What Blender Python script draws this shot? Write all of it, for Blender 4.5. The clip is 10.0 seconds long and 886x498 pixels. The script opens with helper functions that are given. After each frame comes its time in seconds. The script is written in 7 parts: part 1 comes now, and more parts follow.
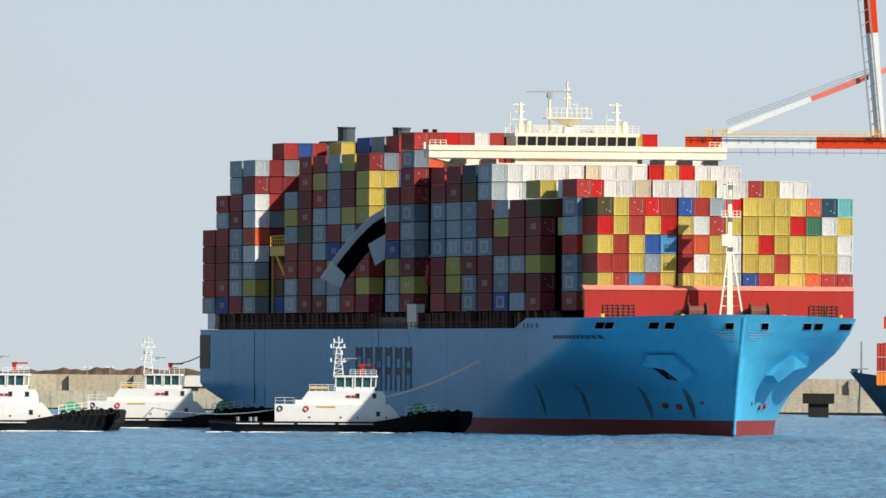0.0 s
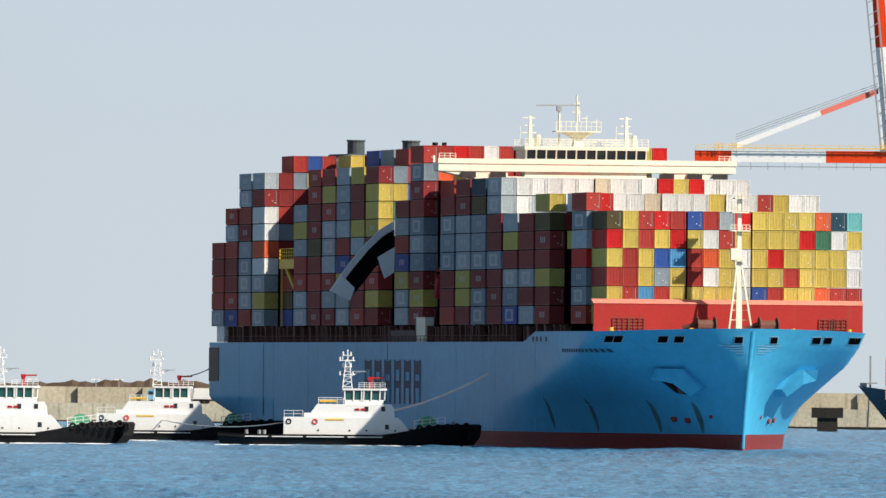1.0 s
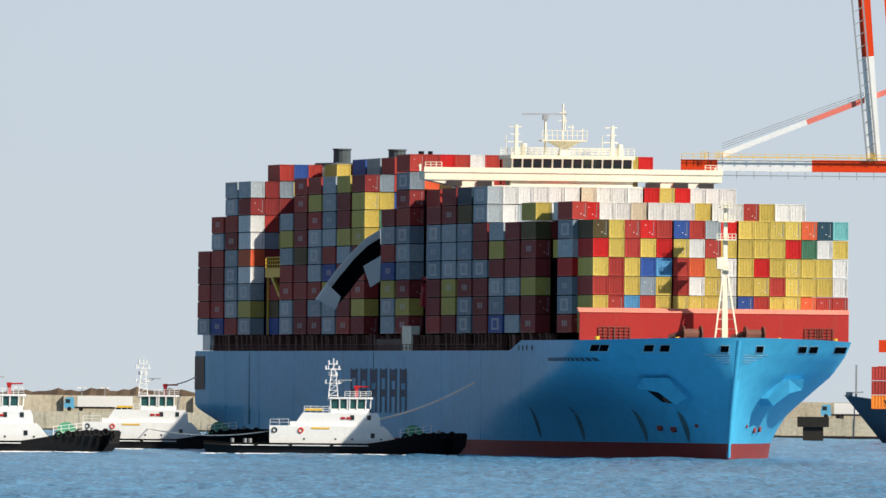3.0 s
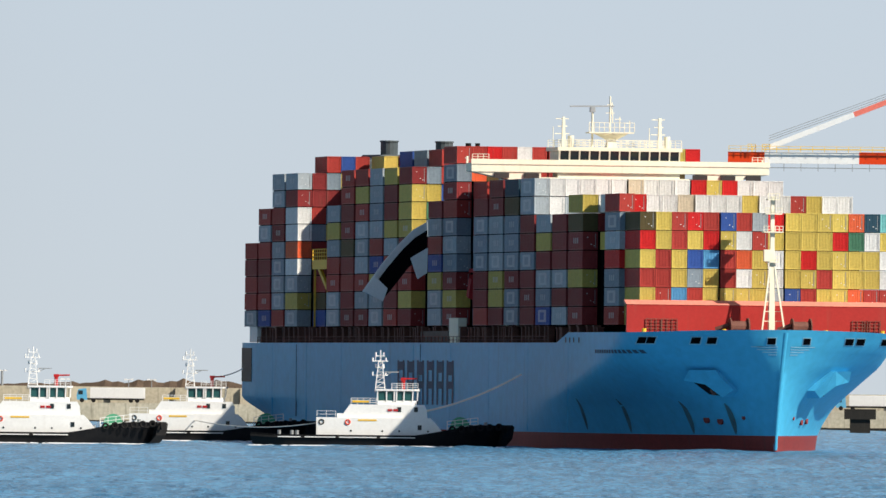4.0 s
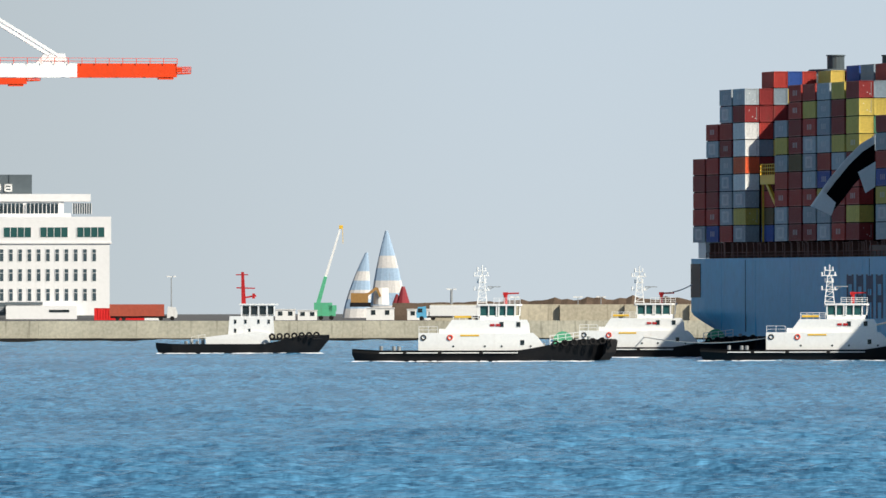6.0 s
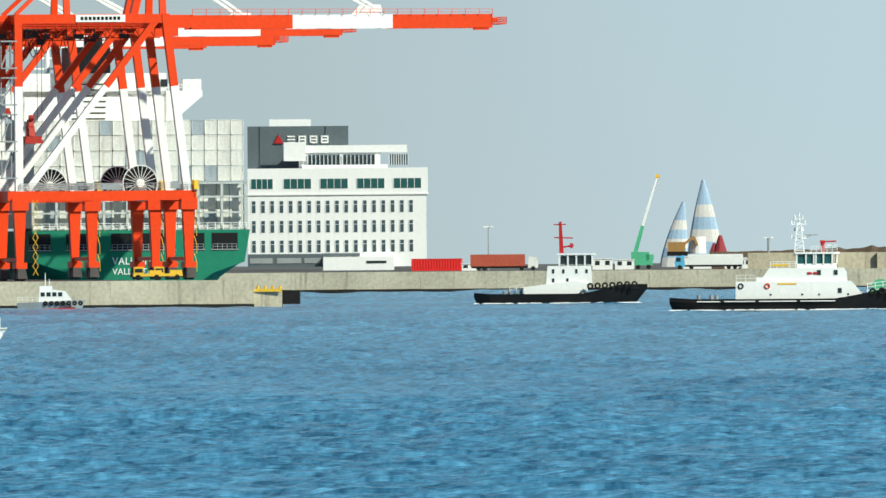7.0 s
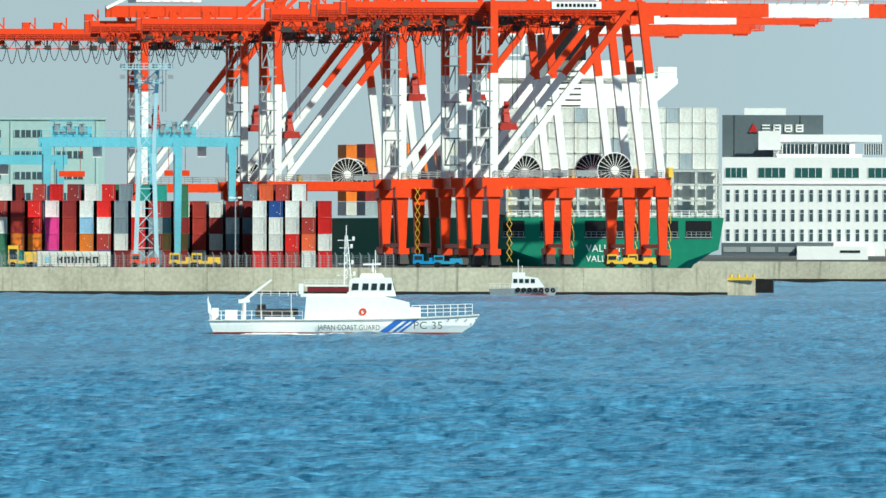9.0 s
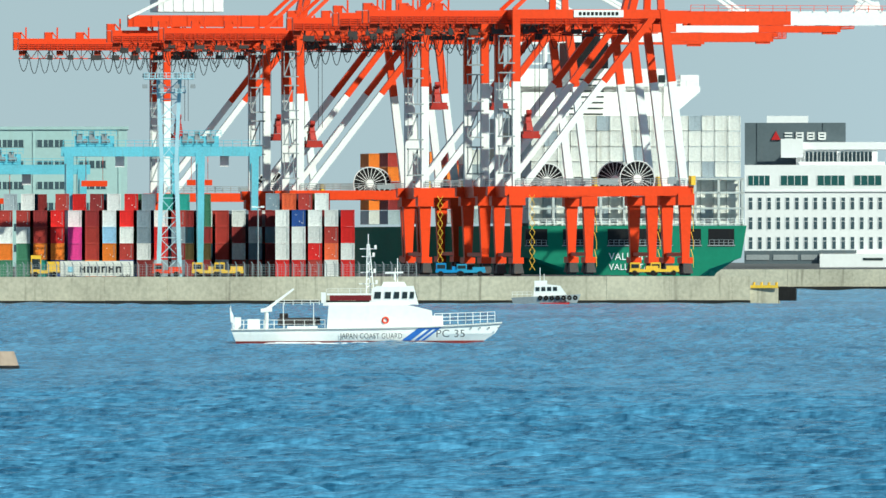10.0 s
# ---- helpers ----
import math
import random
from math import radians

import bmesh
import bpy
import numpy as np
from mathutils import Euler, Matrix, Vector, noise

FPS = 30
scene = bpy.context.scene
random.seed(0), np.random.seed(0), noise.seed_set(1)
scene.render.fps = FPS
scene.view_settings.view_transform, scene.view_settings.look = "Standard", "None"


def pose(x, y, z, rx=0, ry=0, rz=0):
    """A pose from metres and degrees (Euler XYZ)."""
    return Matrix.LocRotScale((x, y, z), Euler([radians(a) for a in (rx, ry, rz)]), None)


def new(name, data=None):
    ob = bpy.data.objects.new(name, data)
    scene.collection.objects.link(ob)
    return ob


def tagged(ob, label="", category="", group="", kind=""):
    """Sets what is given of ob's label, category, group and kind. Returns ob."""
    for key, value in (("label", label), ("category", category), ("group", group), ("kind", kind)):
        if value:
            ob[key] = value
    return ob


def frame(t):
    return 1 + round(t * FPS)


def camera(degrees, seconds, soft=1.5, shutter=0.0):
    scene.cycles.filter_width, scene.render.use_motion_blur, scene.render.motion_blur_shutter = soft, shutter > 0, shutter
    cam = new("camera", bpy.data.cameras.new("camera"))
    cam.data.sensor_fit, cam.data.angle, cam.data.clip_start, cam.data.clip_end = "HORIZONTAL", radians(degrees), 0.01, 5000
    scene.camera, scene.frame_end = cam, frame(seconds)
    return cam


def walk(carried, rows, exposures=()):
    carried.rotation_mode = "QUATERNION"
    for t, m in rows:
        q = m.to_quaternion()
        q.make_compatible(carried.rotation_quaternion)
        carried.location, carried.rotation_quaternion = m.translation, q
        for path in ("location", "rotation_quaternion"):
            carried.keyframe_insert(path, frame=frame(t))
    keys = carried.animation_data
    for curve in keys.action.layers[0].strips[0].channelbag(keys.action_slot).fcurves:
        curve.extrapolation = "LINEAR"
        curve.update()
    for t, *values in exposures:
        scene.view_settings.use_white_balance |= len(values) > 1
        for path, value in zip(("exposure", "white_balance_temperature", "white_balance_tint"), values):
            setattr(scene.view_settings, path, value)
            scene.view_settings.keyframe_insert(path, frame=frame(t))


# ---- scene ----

# ---------------------------------------------------------------- camera
EYE = 10.8          # height of the lens over the water
cam = camera(3.208, 10.0, soft=1.5)
PAN = (  # seconds, yaw, pitch, roll in degrees
    (0.0, 0.0, 0.417, -0.35), (0.5, 0.0164, 0.4287, -0.391), (1.0, 0.0325, 0.4647, -0.491),
    (1.5, 0.0262, 0.4928, -0.495), (2.0, 0.0051, 0.4977, -0.418), (3.5, 0.0019, 0.4947, -0.62),
    (4.0, 0.1513, 0.4662, -0.598), (4.5, 0.4177, 0.4461, -0.537), (5.0, 0.7199, 0.4051, -0.375),
    (5.5, 1.2349, 0.2821, -0.224), (6.0, 1.778, 0.1559, 0.08), (6.2, 2.0318, 0.0969, 0.158),
    (7.3, 3.2371, -0.037, 0.34), (7.5, 3.4468, -0.0476, 0.165), (8.0, 3.944, -0.074, 0.051),
    (8.5, 4.3916, -0.0671, -0.124), (9.0, 4.6422, -0.0598, -0.098), (9.5, 4.7529, -0.0387, 0.029),
    (10.0, 4.7246, -0.0283, 0.063))
walk(cam, [(t, pose(0, 0, EYE, 90 + p, r, y)) for t, y, p, r in PAN],
     exposures=[(0.0, 0.3, 6750, 10), (4.0, 0.28, 6700, 10), (6.0, 0.28, 6600, 8), (7.3, 0.23, 6200, -6), (8.5, 0.28, 5960, -8), (10.0, 0.28, 5920, -8)])

# ---------------------------------------------------------------- light
SUN_FROM = 55.0     # degrees to the right of straight behind the camera
SUN_UP = 37.0
sun = new("sun", bpy.data.lights.new("sun", "SUN"))
sun.data.energy, sun.data.angle, sun.data.color = 5.0, radians(0.6), (1.0, 0.93, 0.82)
a, e = radians(SUN_FROM), radians(SUN_UP)
to_sun = Vector((math.sin(a) * math.cos(e), -math.cos(a) * math.cos(e), math.sin(e)))
sun.matrix_basis = to_sun.to_track_quat("Z", "Y").to_matrix().to_4x4()
world = bpy.data.worlds.new("sky")
scene.world = world
world.use_nodes = True
nt = world.node_tree
sky = nt.nodes.new("ShaderNodeTexSky")
sky.sky_type, sky.sun_disc = "NISHITA", False
sky.sun_elevation, sky.sun_rotation = e, math.pi - a
sky.air_density, sky.dust_density, sky.ozone_density = 1.0, 0.6, 2.0
nt.links.new(sky.outputs[0], nt.nodes["Background"].inputs[0])
nt.nodes["Background"].inputs[1].default_value = 0.06


# ---------------------------------------------------------------- materials
def nodes_of(name):
    m = bpy.data.materials.new(name)
    m.use_nodes = True
    return m, m.node_tree, m.node_tree.nodes["Principled BSDF"]


def paint(name, rgb, rough=0.5, metal=0.0, wear=0.12, size=0.35, bump=0.02, stain=(0.16, 0.10, 0.07), rust=0.0):
    """Painted or plain surface: large blotches, fine grain, streaks of dirt, a little relief."""
    m, t, b = nodes_of(name)
    co = t.nodes.new("ShaderNodeTexCoord")
    big = t.nodes.new("ShaderNodeTexNoise")
    big.inputs["Scale"].default_value, big.inputs["Detail"].default_value = size * 0.35, 4
    fine = t.nodes.new("ShaderNodeTexNoise")
    fine.inputs["Scale"].default_value, fine.inputs["Detail"].default_value = size * 6, 6
    streak = t.nodes.new("ShaderNodeMapping")
    streak.inputs["Scale"].default_value = (1.6, 1.6, 0.12)
    run = t.nodes.new("ShaderNodeTexNoise")
    run.inputs["Scale"].default_value, run.inputs["Detail"].default_value = size * 2.2, 5
    for n in (big, fine):
        t.links.new(co.outputs["Object"], n.inputs["Vector"])
    t.links.new(co.outputs["Object"], streak.inputs["Vector"])
    t.links.new(streak.outputs[0], run.inputs["Vector"])
    add = t.nodes.new("ShaderNodeMath")
    add.operation = "ADD"
    t.links.new(big.outputs[0], add.inputs[0])
    t.links.new(fine.outputs[0], add.inputs[1])
    ramp = t.nodes.new("ShaderNodeMapRange")
    ramp.inputs[1].default_value, ramp.inputs[2].default_value = 0.7, 1.3
    ramp.inputs[3].default_value, ramp.inputs[4].default_value = 1 - wear, 1 + wear
    t.links.new(add.outputs[0], ramp.inputs[0])
    hue = t.nodes.new("ShaderNodeHueSaturation")
    hue.inputs["Color"].default_value = (*rgb, 1)
    t.links.new(ramp.outputs[0], hue.inputs["Value"])
    dirt = t.nodes.new("ShaderNodeMapRange")
    dirt.inputs[1].default_value, dirt.inputs[2].default_value = 0.58, 0.78
    dirt.inputs[3].default_value, dirt.inputs[4].default_value = 0.0, min(0.9, wear * 2.5 + rust)
    t.links.new(run.outputs[0], dirt.inputs[0])
    mix = t.nodes.new("ShaderNodeMix")
    mix.data_type = "RGBA"
    t.links.new(dirt.outputs[0], mix.inputs[0])
    t.links.new(hue.outputs[0], mix.inputs[6])
    mix.inputs[7].default_value = (*stain, 1)
    t.links.new(mix.outputs[2], b.inputs["Base Color"])
    b.inputs["Roughness"].default_value, b.inputs["Metallic"].default_value = rough, metal
    b.inputs["Specular IOR Level"].default_value = 0.22
    bp = t.nodes.new("ShaderNodeBump")
    bp.inputs["Strength"].default_value, bp.inputs["Distance"].default_value = 0.4, bump
    t.links.new(add.outputs[0], bp.inputs["Height"])
    t.links.new(bp.outputs[0], b.inputs["Normal"])
    return m


def box_paint():
    """Container paint: each box brings its own colour; scuffs, rust and faded patches."""
    m = paint("container_paint", (0.5, 0.5, 0.5), 0.55, 0, 0.16, 0.5, 0.01, (0.13, 0.08, 0.06), 0.1)
    t = m.node_tree
    info = t.nodes.new("ShaderNodeObjectInfo")
    hue = next(n for n in t.nodes if n.type == "HUE_SAT")
    t.links.new(info.outputs["Color"], hue.inputs["Color"])
    return m


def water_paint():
    """Sea: chop as relief; light and dark of the wave faces painted into the colour as streaks."""
    m, t, b = nodes_of("sea_water")
    co = t.nodes.new("ShaderNodeTexCoord")

    def noise(scale, detail, rough=0.6):
        mp = t.nodes.new("ShaderNodeMapping")
        mp.inputs["Scale"].default_value = scale
        n = t.nodes.new("ShaderNodeTexNoise")
        n.inputs["Scale"].default_value, n.inputs["Detail"].default_value, n.inputs["Roughness"].default_value = 1.0, detail, rough
        t.links.new(co.outputs["Object"], mp.inputs[0])
        t.links.new(mp.outputs[0], n.inputs["Vector"])
        return n

    fine, swell = noise((0.55, 1.8, 1.8), 3), noise((0.22, 0.5, 0.5), 3)
    b1 = t.nodes.new("ShaderNodeBump")
    b1.inputs["Strength"].default_value, b1.inputs["Distance"].default_value = 1.0, 0.25
    t.links.new(fine.outputs[0], b1.inputs["Height"])
    b2 = t.nodes.new("ShaderNodeBump")
    b2.inputs["Strength"].default_value, b2.inputs["Distance"].default_value = 1.0, 0.6
    t.links.new(swell.outputs[0], b2.inputs["Height"])
    t.links.new(b1.outputs[0], b2.inputs["Normal"])
    t.links.new(b2.outputs[0], b.inputs["Normal"])
    ripple_shade, streak, patch = noise((1.5, 0.27, 0.0), 3, 0.55), noise((0.6, 0.06, 0.0), 3, 0.55), noise((0.035, 0.006, 0.0), 2, 0.5)
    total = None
    for n, k in ((ripple_shade, 1.0), (streak, 1.0), (patch, 0.45)):
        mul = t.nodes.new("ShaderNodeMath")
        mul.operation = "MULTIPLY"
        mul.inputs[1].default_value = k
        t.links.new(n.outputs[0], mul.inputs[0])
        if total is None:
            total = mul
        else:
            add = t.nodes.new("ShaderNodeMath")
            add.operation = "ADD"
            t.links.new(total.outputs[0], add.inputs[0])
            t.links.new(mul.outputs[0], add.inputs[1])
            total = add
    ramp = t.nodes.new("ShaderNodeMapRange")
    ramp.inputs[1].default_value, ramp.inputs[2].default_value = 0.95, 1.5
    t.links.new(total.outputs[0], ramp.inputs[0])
    # dark and pale wave faces, mixed straight into the base colour
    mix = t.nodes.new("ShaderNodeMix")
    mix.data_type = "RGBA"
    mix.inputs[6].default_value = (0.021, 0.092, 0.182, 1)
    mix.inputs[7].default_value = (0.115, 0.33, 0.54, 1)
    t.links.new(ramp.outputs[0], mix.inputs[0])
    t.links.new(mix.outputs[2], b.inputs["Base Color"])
    b.inputs["Roughness"].default_value, b.inputs["IOR"].default_value = 0.25, 1.33
    b.inputs["Specular IOR Level"].default_value = 0.28
    return m


def glass_dark(name, rgb=(0.02, 0.03, 0.035)):
    m, t, b = nodes_of(name)
    b.inputs["Base Color"].default_value = (*rgb, 1)
    b.inputs["Roughness"].default_value = 0.08
    return m


HULL_BLUE = paint("hull_blue", (0.068, 0.44, 0.69), 0.42, 0, 0.10, 0.12, 0.02, (0.05, 0.16, 0.24), 0.0)
HULL_BLUE.node_tree.nodes["Principled BSDF"].inputs["Specular IOR Level"].default_value = 0.13
HULL_RED = paint("boot_red", (0.24, 0.035, 0.03), 0.6, 0, 0.2, 0.3, 0.02, (0.08, 0.05, 0.04), 0.2)
DECK_RED = paint("deck_red", (0.40, 0.030, 0.026), 0.5, 0, 0.1, 0.3)
CREAM = paint("cream_paint", (0.82, 0.78, 0.62), 0.5, 0, 0.06, 0.3, 0.01, (0.5, 0.42, 0.3))
WHITE = paint("white_paint", (0.82, 0.82, 0.80), 0.45, 0, 0.05, 0.4, 0.01, (0.45, 0.38, 0.3))
BLACK = paint("black_paint", (0.006, 0.006, 0.007), 0.5, 0, 0.2, 0.8, 0.02, (0.02, 0.016, 0.013))
RUBBER = paint("black_rubber", (0.014, 0.013, 0.013), 0.85, 0, 0.3, 2.0, 0.03, (0.05, 0.045, 0.04))
DARK_STEEL = paint("dark_steel", (0.05, 0.045, 0.045), 0.6, 0.2, 0.3, 0.8, 0.02, (0.10, 0.04, 0.02), 0.2)
RUST_STEEL = paint("lashing_steel", (0.17, 0.075, 0.058), 0.7, 0.1, 0.3, 0.8, 0.02, (0.14, 0.05, 0.03), 0.2)
GREY_STEEL = paint("grey_steel", (0.32, 0.34, 0.35), 0.5, 0.2, 0.15, 0.6)
FUNNEL = paint("funnel_grey", (0.07, 0.09, 0.10), 0.5, 0, 0.12, 0.4)
ORANGE = paint("crane_orange", (0.74, 0.056, 0.010), 0.42, 0, 0.08, 0.25, 0.01, (0.35, 0.06, 0.02))
YELLOW = paint("yellow_paint", (0.8, 0.5, 0.05), 0.5, 0, 0.1, 0.5)
RED = paint("red_paint", (0.42, 0.02, 0.022), 0.45, 0, 0.1, 0.5)
GREEN = paint("green_paint", (0.10, 0.42, 0.24), 0.5, 0, 0.12, 0.8)
SHIP_GREEN = paint("hull_green", (0.020, 0.18, 0.105), 0.8, 0, 0.1, 0.12, 0.02, (0.02, 0.07, 0.05))
BLUE = paint("blue_paint", (0.03, 0.12, 0.42), 0.45, 0, 0.1, 0.5)
SKY_BLUE = paint("crane_light_blue", (0.17, 0.51, 0.63), 0.5, 0, 0.14, 0.6, 0.01, (0.2, 0.3, 0.3))
PALE_STEEL = paint("pale_blue_steel", (0.42, 0.62, 0.70), 0.5, 0, 0.1, 0.6)
CONCRETE = paint("weathered_concrete", (0.50, 0.45, 0.34), 0.85, 0, 0.22, 0.25, 0.05, (0.17, 0.15, 0.11), 0.3)
CONCRETE_DARK = paint("wet_concrete", (0.022, 0.02, 0.017), 0.6, 0, 0.25, 0.4, 0.05, (0.04, 0.04, 0.03))
ASPHALT = paint("asphalt", (0.09, 0.09, 0.09), 0.85, 0, 0.2, 0.3)
EARTH = paint("brown_earth", (0.10, 0.07, 0.05), 0.95, 0, 0.35, 0.5, 0.2, (0.05, 0.06, 0.03), 0.2)
ROPE = paint("rope", (0.75, 0.70, 0.62), 0.8, 0, 0.1, 2.0)
# dull black: hanging cover, coaming, openings, and the shade put between stacks
SHEET_SHADE = glass_dark("black_sheet_and_shade", (0.004, 0.004, 0.005))
SHEET_SHADE.node_tree.nodes["Principled BSDF"].inputs["Roughness"].default_value = 0.9
SHEET_SHADE.node_tree.nodes["Principled BSDF"].inputs["Specular IOR Level"].default_value = 0.0
GLASS = glass_dark("window_glass")
TEAL_GLASS = glass_dark("green_window_glass", (0.02, 0.09, 0.09))
BOX = box_paint()
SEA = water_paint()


# ---------------------------------------------------------------- building blocks
def thing(name, m, label, category, group="", kind=""):
    ob = new(name)
    ob.empty_display_size = 0.5
    ob.matrix_basis = m
    return tagged(ob, label, category, group, kind)


def part(name, bm, material, parent, label=""):
    """Links a bmesh as one mesh object under a thing or under a part."""
    me = bpy.data.meshes.new(name)
    bmesh.ops.recalc_face_normals(bm, faces=bm.faces)
    bm.to_mesh(me)
    bm.free()
    for one in (material if isinstance(material, (list, tuple)) else (material,)):
        me.materials.append(one)
    ob = new(name, me)
    ob.parent = parent
    return tagged(ob, label)


def solo(name, bm, material, m, label, category, group="", kind=""):
    ob = part(name, bm, material, None)
    ob.matrix_basis = m
    return tagged(ob, label, category, group, kind)


def hexa(bm, eight, mi=0):
    v = [bm.verts.new(p) for p in eight]
    for q in ((0, 3, 2, 1), (4, 5, 6, 7), (0, 1, 5, 4), (1, 2, 6, 5), (2, 3, 7, 6), (3, 0, 4, 7)):
        bm.faces.new([v[k] for k in q]).material_index = mi
    return bm


def box(bm, x0, x1, y0, y1, z0, z1, mi=0):
    return hexa(bm, [(x0, y0, z0), (x1, y0, z0), (x1, y1, z0), (x0, y1, z0),
                     (x0, y0, z1), (x1, y0, z1), (x1, y1, z1), (x0, y1, z1)], mi)


def beam(bm, p, q, w, d=None, w2=None, d2=None, mi=0):
    """A bar of rectangular section from p to q, tapering if w2, d2 are given."""
    d = w if d is None else d
    w2, d2 = (w if w2 is None else w2), (d if d2 is None else d2)
    p, q = Vector(p), Vector(q)
    z = (q - p).normalized()
    s = Vector((0, 1, 0)) if abs(z.y) < 0.9 else Vector((1, 0, 0))
    u = z.cross(s).normalized()
    v = z.cross(u)
    ring = lambda c, a, b: [c + u * i * a / 2 + v * j * b / 2 for i, j in ((-1, -1), (1, -1), (1, 1), (-1, 1))]
    return hexa(bm, ring(p, w, d) + ring(q, w2, d2), mi)


def tube(bm, p, q, r, n=8, r2=None, mi=0):
    r2 = r if r2 is None else r2
    p, q = Vector(p), Vector(q)
    z = (q - p).normalized()
    u = z.orthogonal().normalized()
    v = z.cross(u)
    ra, rb = [], []
    for k in range(n):
        w = u * math.cos(2 * math.pi * k / n) + v * math.sin(2 * math.pi * k / n)
        ra.append(bm.verts.new(p + w * r))
        rb.append(bm.verts.new(q + w * r2))
    for k in range(n):
        bm.faces.new((ra[k], ra[(k + 1) % n], rb[(k + 1) % n], rb[k])).material_index = mi
    bm.faces.new(ra[::-1]).material_index = mi
    bm.faces.new(rb).material_index = mi
    return bm


def loft(bm, rings, close=True, caps=True, mi=0):
    """Skins rings of equal length; close: each ring is a loop."""
    vs = [[bm.verts.new(p) for p in ring] for ring in rings]
    n = len(rings[0])
    for a, b in zip(vs, vs[1:]):
        for k in range(n if close else n - 1):
            f = [a[k], a[(k + 1) % n], b[(k + 1) % n], b[k]]
            try:
                bm.faces.new(f).material_index = mi
            except ValueError:
                pass
    if caps and close:
        bm.faces.new(vs[0][::-1]).material_index = mi
        bm.faces.new(vs[-1]).material_index = mi
    return bm


def ring_torus(bm, c, axis, r, t, n=12, k=6):
    """A tyre: a ring of radius r and thickness t about axis."""
    axis = Vector(axis).normalized()
    u = axis.orthogonal().normalized()
    v = axis.cross(u)
    rows = []
    for i in range(n):
        d = u * math.cos(2 * math.pi * i / n) + v * math.sin(2 * math.pi * i / n)
        rows.append([bm.verts.new(Vector(c) + d * (r + t * math.cos(2 * math.pi * j / k)) + axis * t * math.sin(2 * math.pi * j / k)) for j in range(k)])
    for i in range(n):
        for j in range(k):
            bm.faces.new((rows[i][j], rows[(i + 1) % n][j], rows[(i + 1) % n][(j + 1) % k], rows[i][(j + 1) % k]))
    return bm


def rail(bm, pts, high=1.0, step=1.5, r=0.035, bars=2):
    """Guard rail along a line of points."""
    for p, q in zip(pts, pts[1:]):
        p, q = Vector(p), Vector(q)
        n = max(1, round((q - p).length / step))
        for k in range(n + 1):
            c = p.lerp(q, k / n)
            beam(bm, c, c + Vector((0, 0, high)), 2 * r)
        for b in range(bars):
            o = Vector((0, 0, high * (b + 1) / bars))
            beam(bm, p + o, q + o, 1.6 * r)
    return bm


def B():
    return bmesh.new()


def words(text, size, m, material, parent, name="lettering", thick=0.02, stretch=1.0):
    c = bpy.data.curves.new(name, "FONT")
    c.body, c.size, c.extrude = text, size, thick
    c.space_character = 1.05
    c.materials.append(material)
    ob = new(name, c)
    ob.parent = parent
    ob.matrix_basis = m @ Matrix.Diagonal((stretch, 1, 1, 1))
    return ob


def spot(bearing, far, z=0.0, turn=0.0):
    """Pose at a bearing (milliradians right of the first view) and a range; +x to the right across the view, +y away."""
    b = bearing / 1000
    return pose(far * math.sin(b), far * math.cos(b), z, 0, 0, -math.degrees(b) + turn)


# ---------------------------------------------------------------- sea
def smoothed(rng, shape, rows, cols):
    """Random field of unit spread, smooth over so many rows and columns."""
    f = np.fft.rfft2(rng.normal(size=shape))
    fy, fx = np.fft.fftfreq(shape[0])[:, None], np.fft.rfftfreq(shape[1])[None, :]
    g = np.fft.irfft2(f * np.exp(-2 * math.pi ** 2 * ((fy * rows) ** 2 + (fx * cols) ** 2)), s=shape)
    return g / g.std()


